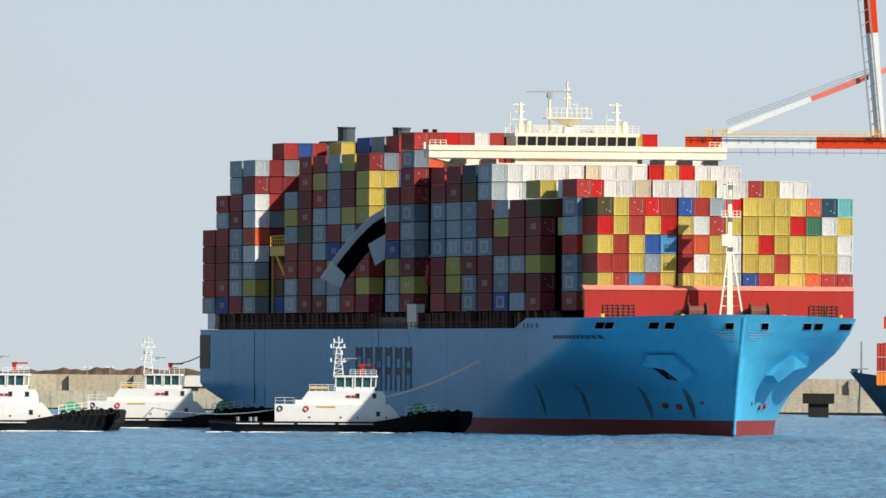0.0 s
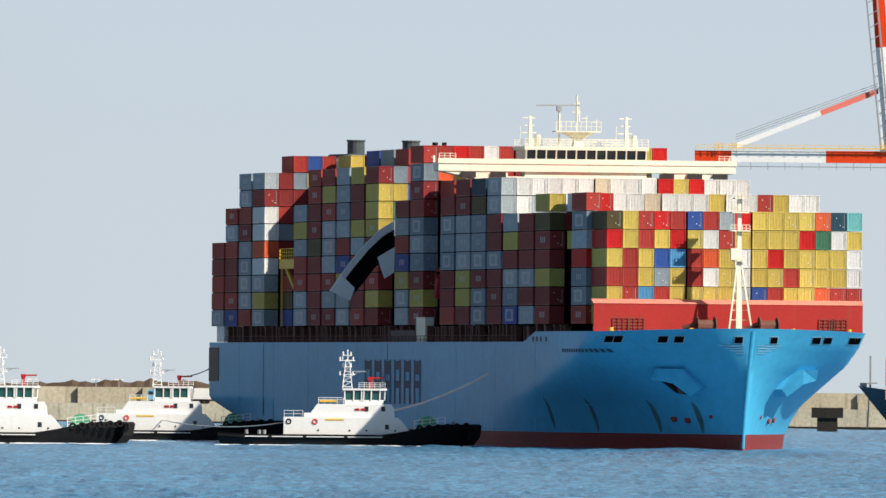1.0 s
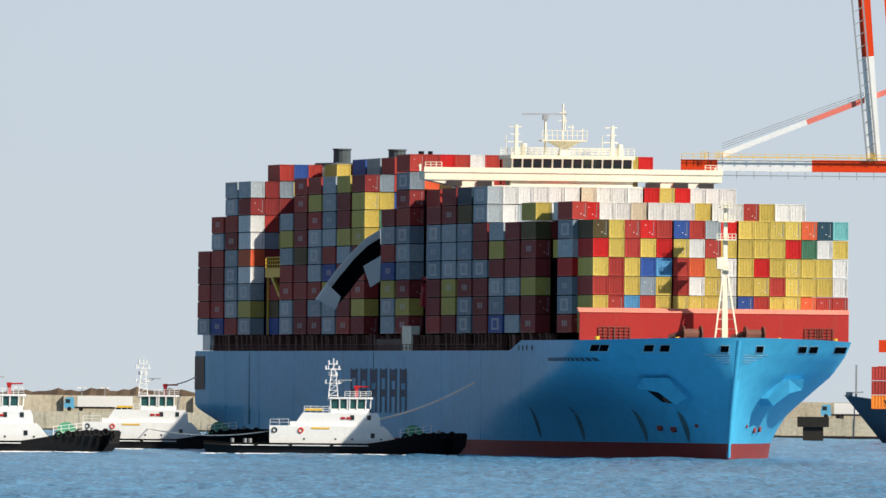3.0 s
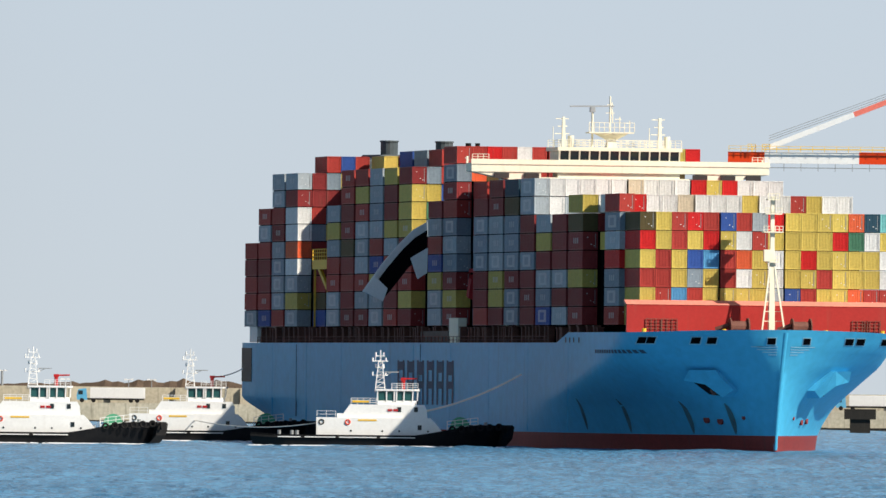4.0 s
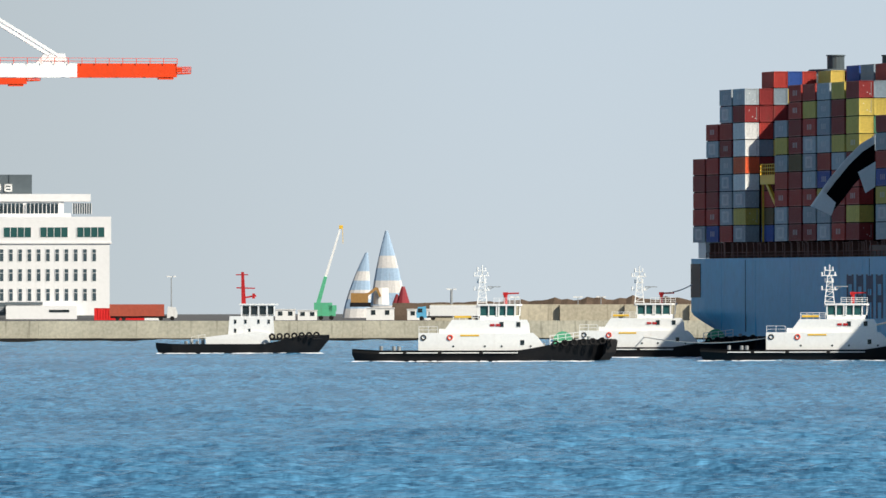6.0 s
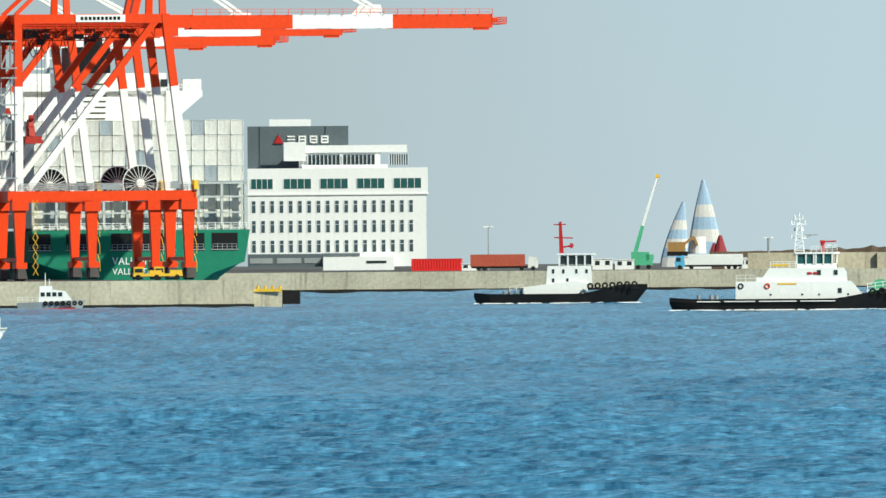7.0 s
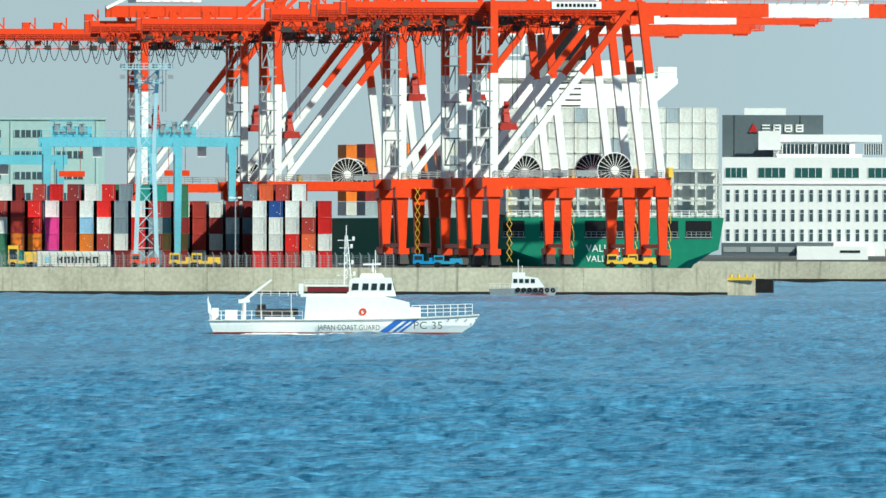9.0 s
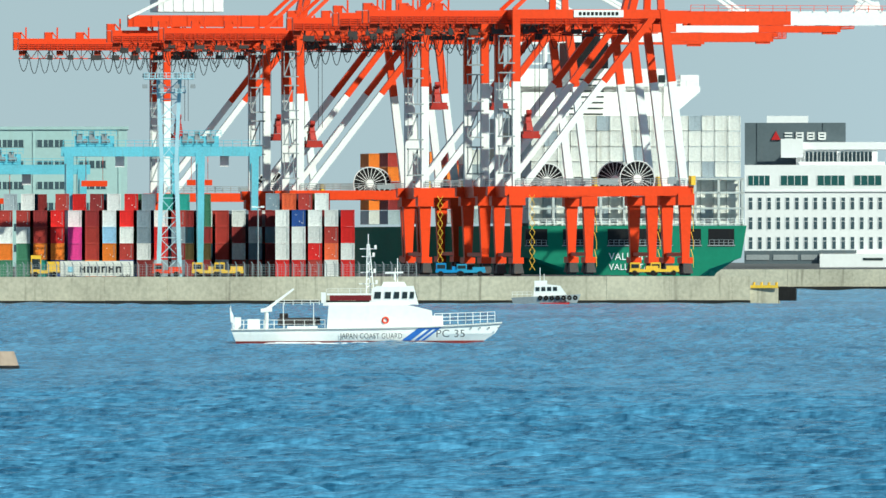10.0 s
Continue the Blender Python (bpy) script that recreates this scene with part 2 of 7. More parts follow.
def build_sea():
    """Choppy water: the mesh coarsens with distance, and so do the waves that it carries."""
    rng = np.random.default_rng(5)
    bear = np.linspace(-0.118, 0.035, 560)
    d = [590.0]
    while d[-1] < 4300:
        d.append(d[-1] + 1.0e-6 * d[-1] ** 2)
    d = np.array(d)
    bb, dd = np.meshgrid(bear, d)
    x, y = dd * np.sin(bb), dd * np.cos(bb)
    cell = 1.0e-6 * dd ** 2
    z = np.zeros_like(x)
    for k in range(44):
        wl = 1.0 * 6.0 ** (k / 43)
        n = 2 * math.pi / wl
        th = rng.normal(1.55, 0.3)
        amp = 0.013 * wl ** 0.7 * rng.uniform(0.6, 1.3)
        fade = np.clip((wl / cell - 1.8) / 2.0, 0, 1)
        z += fade * amp * np.sin(n * (x * math.cos(th) + y * math.sin(th)) + rng.uniform(0, 6.28))
    chop = 0.75 * smoothed(rng, x.shape, 0.9, 2.2) + 0.5 * smoothed(rng, x.shape, 2.0, 6.0)
    z += chop * np.interp(dd, (600, 1000, 1700, 4300), (0.05, 0.09, 0.15, 0.22))
    gust = 1.0 + 0.22 * smoothed(rng, x.shape, 40, 30)
    z = z * np.clip(gust, 0.5, 1.6)
    n, w = x.shape
    co = np.stack([x, y, z], -1).reshape(-1, 3)
    i = np.arange(n * w).reshape(n, w)
    q = np.stack([i[:-1, :-1], i[:-1, 1:], i[1:, 1:], i[1:, :-1]], -1).reshape(-1, 4)
    far = np.array([(-6000, -3000, -1.2), (6000, -3000, -1.2), (6000, 6500, -1.2), (-6000, 6500, -1.2)])
    q = np.vstack([q, [np.arange(4) + len(co)]])
    co = np.vstack([co, far])
    me = bpy.data.meshes.new("water")
    me.vertices.add(len(co))
    me.vertices.foreach_set("co", co.astype(np.float32).ravel())
    me.loops.add(q.size)
    me.loops.foreach_set("vertex_index", q.astype(np.int32).ravel())
    me.polygons.add(len(q))
    me.polygons.foreach_set("loop_start", np.arange(0, q.size, 4, dtype=np.int32))
    me.update(calc_edges=True)
    me.polygons.foreach_set("use_smooth", np.ones(len(q), dtype=bool))
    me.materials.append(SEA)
    tagged(new("water", me), "rippled blue harbour water under a hazy sky", "water", kind="structure")


def build_haze():
    """Glowing hazy lower sky far behind everything, carried round the sides to light the hull."""
    m, t, b = nodes_of("sky_haze")
    co = t.nodes.new("ShaderNodeTexCoord")
    sep = t.nodes.new("ShaderNodeSeparateXYZ")
    t.links.new(co.outputs["Object"], sep.inputs[0])
    r = t.nodes.new("ShaderNodeMapRange")
    r.inputs[1].default_value, r.inputs[2].default_value = 0, 130
    t.links.new(sep.outputs[2], r.inputs[0])
    mix = t.nodes.new("ShaderNodeMix")
    mix.data_type = "RGBA"
    mix.inputs[6].default_value = (0.478, 0.540, 0.600, 1)
    mix.inputs[7].default_value = (0.455, 0.535, 0.620, 1)
    t.links.new(r.outputs[0], mix.inputs[0])
    r2 = t.nodes.new("ShaderNodeMapRange")     # the backdrop colour is set dimmer and greyer to the left
    r2.interpolation_type = "SMOOTHSTEP"
    r2.inputs[1].default_value, r2.inputs[2].default_value = -0.075 * 4750, -0.02 * 4750
    t.links.new(sep.outputs[0], r2.inputs[0])
    low = t.nodes.new("ShaderNodeMix")
    low.data_type = "RGBA"
    low.inputs[6].default_value = (0.395, 0.445, 0.482, 1)
    t.links.new(r2.outputs[0], low.inputs[0])
    t.links.new(mix.outputs[2], low.inputs[7])
    mix = low
    em = t.nodes.new("ShaderNodeEmission")
    t.links.new(mix.outputs[2], em.inputs[0])
    t.links.new(em.outputs[0], t.nodes["Material Output"].inputs[0])
    bm = B()
    angs = [radians(k * 5 - 115) for k in range(47)]
    loft(bm, [[(4750 * math.sin(q), 4750 * math.cos(q), z) for q in angs] for z in (-60, 20, 130, 300, 500)], close=False)
    me = bpy.data.meshes.new("backdrop")
    bm.to_mesh(me)
    bm.free()
    me.materials.append(m)
    tagged(new("backdrop", me), "pale blue-grey hazy sky above the horizon", "sky", kind="structure")


build_sea()
build_haze()


# ---------------------------------------------------------------- container ship
SHIP = pose(42.6, 2434.3, 0, 0, 0, -78.5)    # +x to the bow, +y to port; origin under the breakwater
BEAM, STERN = 21.7, -318.0
BAY0, PITCH, TIER0, TIER, ROW = -320.5, 12.45, 19.3, 2.92, 2.49


def deck_top(x):
    return 16.5 + 1.6 * min(1, max(0, (x + 50) / 7)) + 0.6 * max(0, x / 18) ** 2


def stem_at(z):
    return 10.6 + 6.2 * (max(0, z) / 18) ** 1.4


def stern_at(z):
    return STERN + (0 if z > 6.5 else 30 * ((6.5 - z) / 6.5) ** 1.6)


def half_beam(x, z):
    """Half the breadth of the hull: fine entry at the waterline, wide flare and a round bow at the deck."""
    full = float(np.interp(z, (0, 2.6, 4.1, 6.7, 9.6, 12.9, 15.9, 18.5), (-79.5, -78.0, -73.5, -63.8, -43.2, -20.6, -9.4, -4.1)))
    tip = stem_at(z)
    h = max(0, z) / 18
    if x <= full:
        y = BEAM
    else:
        u = min(1, (x - full) / (tip - full))
        y = BEAM * (1 - u ** (2 + 0.6 * h * h)) ** (1 - 0.42 * h ** 1.3)
    if z < 7 and x < STERN + 60:
        y *= 1 - 0.55 * ((7 - z) / 9) * ((STERN + 60 - x) / 60) ** 1.5
    return max(y, 0.35 if z > 1 else 0.25)


def hull_skin(zs_low, zs_part, name, material, parent):
    """Shell between two heights; upper levels are given as parts of the way to the deck edge."""
    bm = B()
    us = [0, 0.04, 0.08, 0.14, 0.2, 0.35, 0.5, 0.65, 0.68, 0.71, 0.74, 0.77, 0.8] + [0.8 + 0.2 * (1 - (1 - k / 30) ** 1.9) for k in range(1, 31)]
    for side in (-1, 1):
        grid = []
        for j, lv in enumerate(zs_part):
            row = []
            for u in us:
                z = lv if zs_low else None
                x = STERN + u * (17 - STERN)
                for _ in range(3):
                    z = lv if zs_low else 2.4 + lv * (deck_top(x) - 2.4)
                    x = stern_at(z) + u * (stem_at(z) - stern_at(z))
                row.append(bm.verts.new((x, side * half_beam(x, z), z)))
            grid.append(row)
        for a, b in zip(grid, grid[1:]):
            for k in range(len(us) - 1):
                q = (a[k], a[k + 1], b[k + 1], b[k])
                bm.faces.new(q if side < 0 else q[::-1])
        if side < 0:
            other = grid
    for k in range(len(zs_part) - 1):      # transom and stem close the shell
        bm.faces.new((other[k][0], other[k + 1][0], grid[k + 1][0], grid[k][0]))
        bm.faces.new((other[k][-1], grid[k][-1], grid[k + 1][-1], other[k + 1][-1]))
    for f in bm.faces:
        f.smooth = True
    ob = part(name, bm, material, parent)
    return ob


def skin_point(x, z, out=0.0, side=-1):
    """A point on the hull, out metres off it, and the way along and out of the shell there."""
    y = half_beam(x, z)
    d = (half_beam(x + 0.5, z) - half_beam(x - 0.5, z))
    n = Vector((-d, 1)).normalized()
    return Vector((x + n.x * out, side * (y + n.y * out), z))


def bow_point(y, z, out=0.0, side=-1):
    """A point on the fore body, y metres off the centre line."""
    lo, hi = -70.0, stem_at(z)
    for _ in range(40):
        x = (lo + hi) / 2
        lo, hi = (x, hi) if half_beam(x, z) > y else (lo, x)
    return skin_point(lo, z, out, side)


def bow_plate(bm, outline, depth, side=-1):
    """A plate on the fore body; outline: distances off the centre line and heights; depth: how far each corner stands out."""
    loft(bm, [[bow_point(y, z, -0.4, side) for y, z in outline], [bow_point(y, z, d, side) for (y, z), d in zip(outline, depth)]])
    return bm


def hull_patch(bm, x0, x1, z0, z1, out=0.05, side=-1, n=3):
    """A plate that lies on the shell."""
    rows = []
    for j in range(n + 1):
        z = z0 + (z1 - z0) * j / n
        rows.append([skin_point(x0 + (x1 - x0) * i / n, z, out, side) for i in range(n + 1)])
    back = [[p + Vector((0, -side * 0.12, 0)) for p in r] for r in rows]
    loft(bm, rows, close=False)
    loft(bm, back, close=False)
    return bm


def build_ship():
    s = thing("container_ship", SHIP, "huge blue container ship with cream bridge and fully loaded deck", "ship")
    hull_skin(True, [-3, -1, 0, 0.8, 1.6, 2.4], "boot_top", HULL_RED, s)
    hull = hull_skin(False, [k / 20 for k in range(21)], "hull", HULL_BLUE, s)
    # weather deck
    bm = B()
    xs = [STERN + 0.3 + k * 8 for k in range(39)] + [-4 + k * 2 for k in range(11)]
    loft(bm, [[(x, -half_beam(x, 16) + 0.2, deck_top(x) - 0.7), (x, half_beam(x, 16) - 0.2, deck_top(x) - 0.7)] for x in xs if x < 15.5], close=False)
    part("deck", bm, RUST_STEEL, s)
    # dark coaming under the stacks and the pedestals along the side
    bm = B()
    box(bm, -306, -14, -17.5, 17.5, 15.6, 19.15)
    part("hatch_coaming", bm, SHEET_SHADE, s)
    post = B()
    box(post, -0.35, 0.35, -0.5, 0.5, 0, 2.55)
    box(post, -0.6, 0.6, -0.6, 0.6, 2.55, 2.75)
    first = part("pedestal", post, RUST_STEEL, s)
    first.location = (-308, -19.6, 16.45)
    k = -308 + 2.4
    while k < -26:
        ob = bpy.data.objects.new("pedestal", first.data)
        scene.collection.objects.link(ob)
        ob.parent = s
        ob.location = (k + random.uniform(-0.5, 0.5), -19.6 - random.uniform(0, 0.9), 16.45 + random.uniform(-0.35, 0.05))
        k += random.choice((1.6, 2.4, 3.1, 4.2))
    bm = B()
    rail(bm, [(-306, -21.3, 16.4), (-60, -21.3, 16.4)], 1.1, 3.0, 0.05)
    part("side_rail", bm, RUST_STEEL, s)
    # forecastle breakwater: a red wall with a lighter capping
    bm = B()
    box(bm, -1.2, -0.6, -21.2, 21.2, 17.0, 22.4)
    for y in range(-20, 21, 4):
        box(bm, -3.5, -1.2, y - 0.15, y + 0.15, 17.0, 21.5)
    part("breakwater", bm, DECK_RED, s, "red steel breakwater wall")
    bm = B()
    hexa(bm, [(-1.9, -21.3, 22.4), (-0.5, -21.3, 22.4), (-0.5, 21.3, 22.4), (-1.9, 21.3, 22.4),
              (-2.3, -21.4, 23.1), (-1.5, -21.4, 23.1), (-1.5, 21.4, 23.1), (-2.3, 21.4, 23.1)])
    part("breakwater_cap", bm, paint("cap_pink", (0.72, 0.24, 0.18), 0.5), s)
    # mooring ports and hawse openings near the deck edge
    pale = paint("pale_blue", (0.25, 0.50, 0.64))
    for side, y0, y1 in ((-1, 19.22, 20.09), (-1, 18.15, 19.09), (-1, 12.29, 13.54), (-1, 10.07, 11.34), (-1, 1.43, 2.65), (1, 2.96, 4.07), (1, 10.11, 11.51), (1, 12.13, 13.58), (1, 17.07, 18.29), (1, 18.41, 19.81)):
        rim = part("port_rim", bow_plate(B(), [(y0 - 0.15, 16.25), (y1 + 0.15, 16.25), (y1 + 0.15, 17.5), (y0 - 0.15, 17.5)], [0.05] * 4, side), pale, s)
        part("mooring_port", bow_plate(B(), [(y0, 16.4), (y1, 16.4), (y1, 17.35), (y0, 17.35)], [0.12] * 4, side), SHEET_SHADE, rim)
    for x in (-44, -41, -38, -34):
        part("mooring_port", hull_patch(B(), x, x + 0.9, 16.5, 17.3, 0.06, -1, 1), DARK_STEEL, s)
    # anchor bolsters: a bright ledge over a black plate put there as the pocket's shade
    for side in (-1, 1):
        sp = lambda x, z, o: skin_point(x, z, o, side)
        outline = ((12.08, 12.41), (8.87, 12.41), (5.4, 9.37), (5.85, 8.25), (8.5, 10.16), (11.44, 10.76))
        bo = part("anchor_bolster", bow_plate(B(), outline, (0.9, 1.0, 1.3, 2.2, 2.2, 1.9), side), HULL_BLUE, s)
        part("anchor_pocket_shade", bow_plate(B(), ((11.37, 10.76), (8.5, 10.16), (5.85, 8.25), (8.52, 8.68)), (0.3, 0.3, 0.3, 0.3), side), BLACK, bo)
        c2 = bow_point(8.39, 9.37, 0.5, side)
        bm = B()
        beam(bm, c2 + Vector((-0.9, 0, 0.5)), c2 + Vector((0.9, side * -0.3, -0.6)), 0.5, 0.5)
        part("anchor", bm, RUST_STEEL, bo)
        for y, z, r in ((7.92, 4.95, 0.75), (6.43, 4.77, 0.75), (3.95, 5.21, 0.4)):
            bm = B()
            tube(bm, bow_point(y, z, -0.3, side), bow_point(y, z, 0.06, side), r, 12)
            part("thruster_mark", bm, HULL_RED, s)
        for k in range(4):                 # pale bow stripes
            bm = B()
            bow_plate(bm, [(1.0 + q * (4.0 - k * 0.9) / 4, 15.95 - k * 0.4) for q in range(5)] + [(1.0 + q * (4.0 - k * 0.9) / 4, 16.09 - k * 0.4) for q in (4, 3, 2, 1, 0)], [0.06] * 10, side)
            part("bow_stripe", bm, pale, s)
    bm = B()
    rings = []
    for k in range(13):
        z = 0.2 + k * 1.5
        r = 0.3 + 0.25 * (k / 12)
        rings.append([(stem_at(z) - r * 0.75 + r * math.cos(q * math.pi / 8), r * math.sin(q * math.pi / 8), z) for q in range(-5, 6)])
    loft(bm, rings, close=False)
    for f in bm.faces:
        f.smooth = True
    part("stem_plate", bm, HULL_BLUE, s)
    # name and line lettering as plain bars
    bar = paint("lettering_slate", (0.05, 0.095, 0.15), 0.6)
    for k in range(6):
        bm = B()
        x = -179 + k * 8.2
        hull_patch(bm, x, x + 1.5, 6.4, 13.6, 0.05, -1, 1)
        hull_patch(bm, x + 4.4, x + 5.9, 6.4, 13.6, 0.05, -1, 1)
        hull_patch(bm, x + 1.5, x + 4.4, 12.0 - (k % 3) * 0.4, 13.4, 0.05, -1, 1)
        hull_patch(bm, x + 1.5, x + 4.4, 9.0, 10.2, 0.05, -1, 1)
        part("side_lettering", bm, bar, s, "dark slate lettering blocks")
    for k in range(14):
        part("bow_name_bar", hull_patch(B(), -21.37 + k * 1.700, -20.18 + k * 1.700, 14.85, 15.4, 0.05, -1, 1), bar, s)
    # rust runs and scrapes on the flare, draught marks
    scrape = paint("scrape_green", (0.06, 0.16, 0.19), 0.8, 0, 0.3, 1.0)
    for x, xe, z1, z0 in ((-39.71, -41.89, 7.81, 2.95), (-23.72, -26.58, 7.81, 2.6), (-6.53, -8.29, 7.55, 2.6), (3.15, 2.15, 7.29, 2.6)):
        bm = B()
        rows = []
        for k in range(11):
            u = k / 10
            w = 0.12 + 0.5 * math.sin(math.pi * u) ** 0.7
            c = x + (xe - x) * u ** 1.2
            z = z1 + (z0 - z1) * u
            rows.append([skin_point(c - w, z, 0.05), skin_point(c + w, z, 0.05)])
        loft(bm, rows, close=False)
        part("scrape_mark", bm, scrape, s)
    # hull side seams
    for x in (-268, -160):
        part("hanging_ladder", box(B(), x, x + 0.14, -BEAM - 0.07, -BEAM + 0.1, 4, 16.2), bar, s)
    for k in range(9):
        part("hull_seam", box(B(), -290 + k * 31, -289.93 + k * 31, -BEAM - 0.03, -BEAM + 0.1, 2.6, 16.4), HULL_BLUE, s)
    # open mooring deck at the quarter
    bm = B()
    box(bm, STERN - 0.08, STERN + 9, -BEAM - 0.08, -BEAM + 3, 9.8, 15.6)
    part("quarter_opening", bm, BLACK, s)
    bm = B()
    box(bm, STERN + 2, STERN + 9, -20.8, -18, 16.6, 19.4)
    part("stern_locker", bm, WHITE, s)
    # bridge: tower, wing, wheelhouse, masts
    X = -106.0
    bm = B()
    box(bm, X - 13, X - 0.3, -17.2, 17.2, 16, 43.1)
    for z in range(20, 43, 3):
        box(bm, X - 13.2, X - 0.1, -17.3, 17.3, z, z + 0.25)
    part("bridge_tower", bm, CREAM, s)
    bm = B()
    box(bm, X - 4.5, X, -24.4, 24.4, 43.9, 45.3)
    box(bm, X - 0.2, X + 0.15, -24.5, 24.5, 45.1, 45.9)
    box(bm, X - 4.5, X - 0.5, -10.2, 9.8, 43.0, 43.9)
    for sd in (-1, 1):
        hexa(bm, [(X - 4, sd * 13, 42.0), (X - 0.2, sd * 13, 42.0), (X - 0.2, sd * 15, 42.0), (X - 4, sd * 15, 42.0),
                  (X - 4, sd * 13, 43.9), (X - 0.2, sd * 13, 43.9), (X - 0.2, sd * 24.2, 43.9), (X - 4, sd * 24.2, 43.9)])
        box(bm, X - 4.5, X - 4.2, sd * 24.4, sd * 24.1, 45.3, 46.4)
    wing = part("bridge_wing", bm, CREAM, s)
    for y in (-19.5, -14.6, 13.0, 17.6, 21.8):
        part("wing_recess", box(B(), X - 0.1, X + 0.22, y - 1.2, y + 1.2, 42.9, 43.75), DARK_STEEL, wing)
    bm = B()
    box(bm, X - 9, X, -10.2, 9.8, 45.3, 45.95)
    box(bm, X - 9, X + 0.35, -10.4, 10.0, 47.4, 48.0)
    box(bm, X - 9, X - 2.0, -9.8, 9.4, 45.9, 47.4)
    for k in range(13):
        y = -10.1 + k * 1.64
        beam(bm, (X - 0.1, y, 45.9), (X + 0.25, y, 47.4), 0.2)
    part("wheelhouse", bm, CREAM, s)
    for k in range(12):
        bm = B()
        y = -10.0 + k * 1.64
        hexa(bm, [(X - 0.16, y + 0.1, 45.95), (X - 0.08, y + 0.1, 45.95), (X - 0.08, y + 1.5, 45.95), (X - 0.16, y + 1.5, 45.95),
                  (X + 0.12, y + 0.1, 47.4), (X + 0.2, y + 0.1, 47.4), (X + 0.2, y + 1.5, 47.4), (X + 0.12, y + 1.5, 47.4)])
        part("window", bm, GLASS, s)
    for xx, ya, yb, z in ((X + 0.2, -10.3, 9.9, 48.0), (X - 8, -10.3, 9.9, 48.0), (X, -24.3, -21.6, 45.5), (X, 21.6, 24.3, 45.5)):
        part("bridge_rail", rail(B(), [(xx, ya, z), (xx, yb, z)], 1.2, 1.0, 0.05, 3), CREAM, s)
    bm = B()
    beam(bm, (X - 3, -1.0, 48), (X - 3, -1.0, 50.3), 1.7, 1.7, 1.0, 1.0)
    loft(bm, [[(X - 3 + r * math.cos(q * 0.785), -1.0 + 1.6 * r * math.sin(q * 0.785), z) for q in range(8)] for r, z in ((0.6, 49.3), (1.7, 50.2), (1.8, 50.5), (1.6, 50.5))])
    rail(bm, [(X - 1, -5.0, 50.5), (X - 1, 2.4, 50.5)], 1.5, 0.8, 0.05, 2)
    box(bm, X - 4, X - 1, -5.0, 2.4, 50.3, 50.5)
    tube(bm, (X - 3, -1.2, 50.5), (X - 3, -1.2, 56.3), 0.16, 6)
    tube(bm, (X - 3, -4.1, 48), (X - 3, -4.1, 54.2), 0.2, 6)
    for y, z, w in ((-1.2, 54.9, 0.5), (-1.2, 53.6, 0.7), (0.1, 52.6, 0.5), (1.8, 52.0, 0.4)):
        beam(bm, (X - 3, y - w, z), (X - 3, y + w, z), 0.12)
        beam(bm, (X - 3, y + w * 0.6, z - 1.6), (X - 3, y + w * 0.6, z + 0.4), 0.14)
    part("main_mast", bm, CREAM, s)
    bm = B()
    beam(bm, (X - 3, -7.8, 54.6), (X - 3, -0.6, 54.7), 0.22, 0.3)
    box(bm, X - 3.4, X - 2.6, -4.5, -3.7, 53.7, 54.5)
    part("radar_scanner", bm, GREY_STEEL, s)
    for y in (-8.6, 7.2):
        bm = B()
        beam(bm, (X - 4, y, 48), (X - 4, y, 52.9), 0.6, 0.6, 0.4, 0.4)
        for z, w in ((52.6, 0.8), (51.4, 0.6), (50.2, 0.9)):
            beam(bm, (X - 4, y - w * 1.6, z), (X - 4, y + w, z), 0.14)
        tube(bm, (X - 4, y + 1.2, 48), (X - 4, y + 1.2, 49.9), 0.5, 10)
        tube(bm, (X - 4, y - 1.7, 48), (X - 4, y - 1.7, 51.3), 0.07, 5)
        part("signal_mast", bm, CREAM, s)
    # funnel casing and stacks aft
    bm = B()
    box(bm, -283, -272.5, -9, 9, 16, 47.6)
    hexa(bm, [(-283, -9, 47.6), (-272.5, -9, 47.6), (-272.5, 0, 47.6), (-283, 0, 47.6),
              (-281, -8, 48.8), (-273, -6, 48.8), (-273, -1, 48.8), (-281, -1, 48.8)])
    part("funnel_casing", bm, FUNNEL, s)
    bm = B()
    box(bm, -272.5, -272.3, -8.0, 1.5, 44.9, 45.8)
    part("casing_band", bm, paint("casing_light_blue", (0.25, 0.62, 0.85)), s)
    for y in (-4.2, 5.4):
        bm = B()
        tube(bm, (-277, y, 46), (-277, y, 51.2), 1.5, 14)
        tube(bm, (-277, y, 51.0), (-277, y, 51.25), 1.65, 14)
        part("funnel", bm, FUNNEL, s)
    bm = B()
    for y, r in ((9.6, 0.5), (11.2, 0.42)):
        tube(bm, (-277, y, 46), (-277, y, 51.0), r, 8)
    part("exhaust_pipes", bm, BLACK, s)
    # foremast and forecastle gear
    bm = B()
    beam(bm, (4.2, 0.5, 17.6), (4.2, 0.5, 39.2), 0.95, 0.95, 0.5, 0.5)
    for q in (-1.9, 1.9):
        beam(bm, (4.2 + 1.5, 0.5 + q, 17.6), (4.2, 0.5, 31), 0.24)
        for k in range(8):
            z = 18.5 + k * 1.5
            f = (31 - z) / 13.4
            beam(bm, (4.2 + 1.5 * f, 0.5 + q * f, z), (4.2, 0.5, z), 0.09)
    for z, w in ((38.6, 0.9), (36.4, 1.3), (33.6, 1.5), (29.0, 0.9)):
        box(bm, 3.4, 5.2, 0.5 - w, 0.5 + w, z, z + 0.18)
        rail(bm, [(5.1, 0.5 - w, z), (5.1, 0.5 + w, z)], 1.0, 0.6, 0.05)
    box(bm, 4.8, 5.4, -1.0, 0.0, 29.2, 31)
    part("foremast", bm, CREAM, s, "cream foremast with ladder legs")
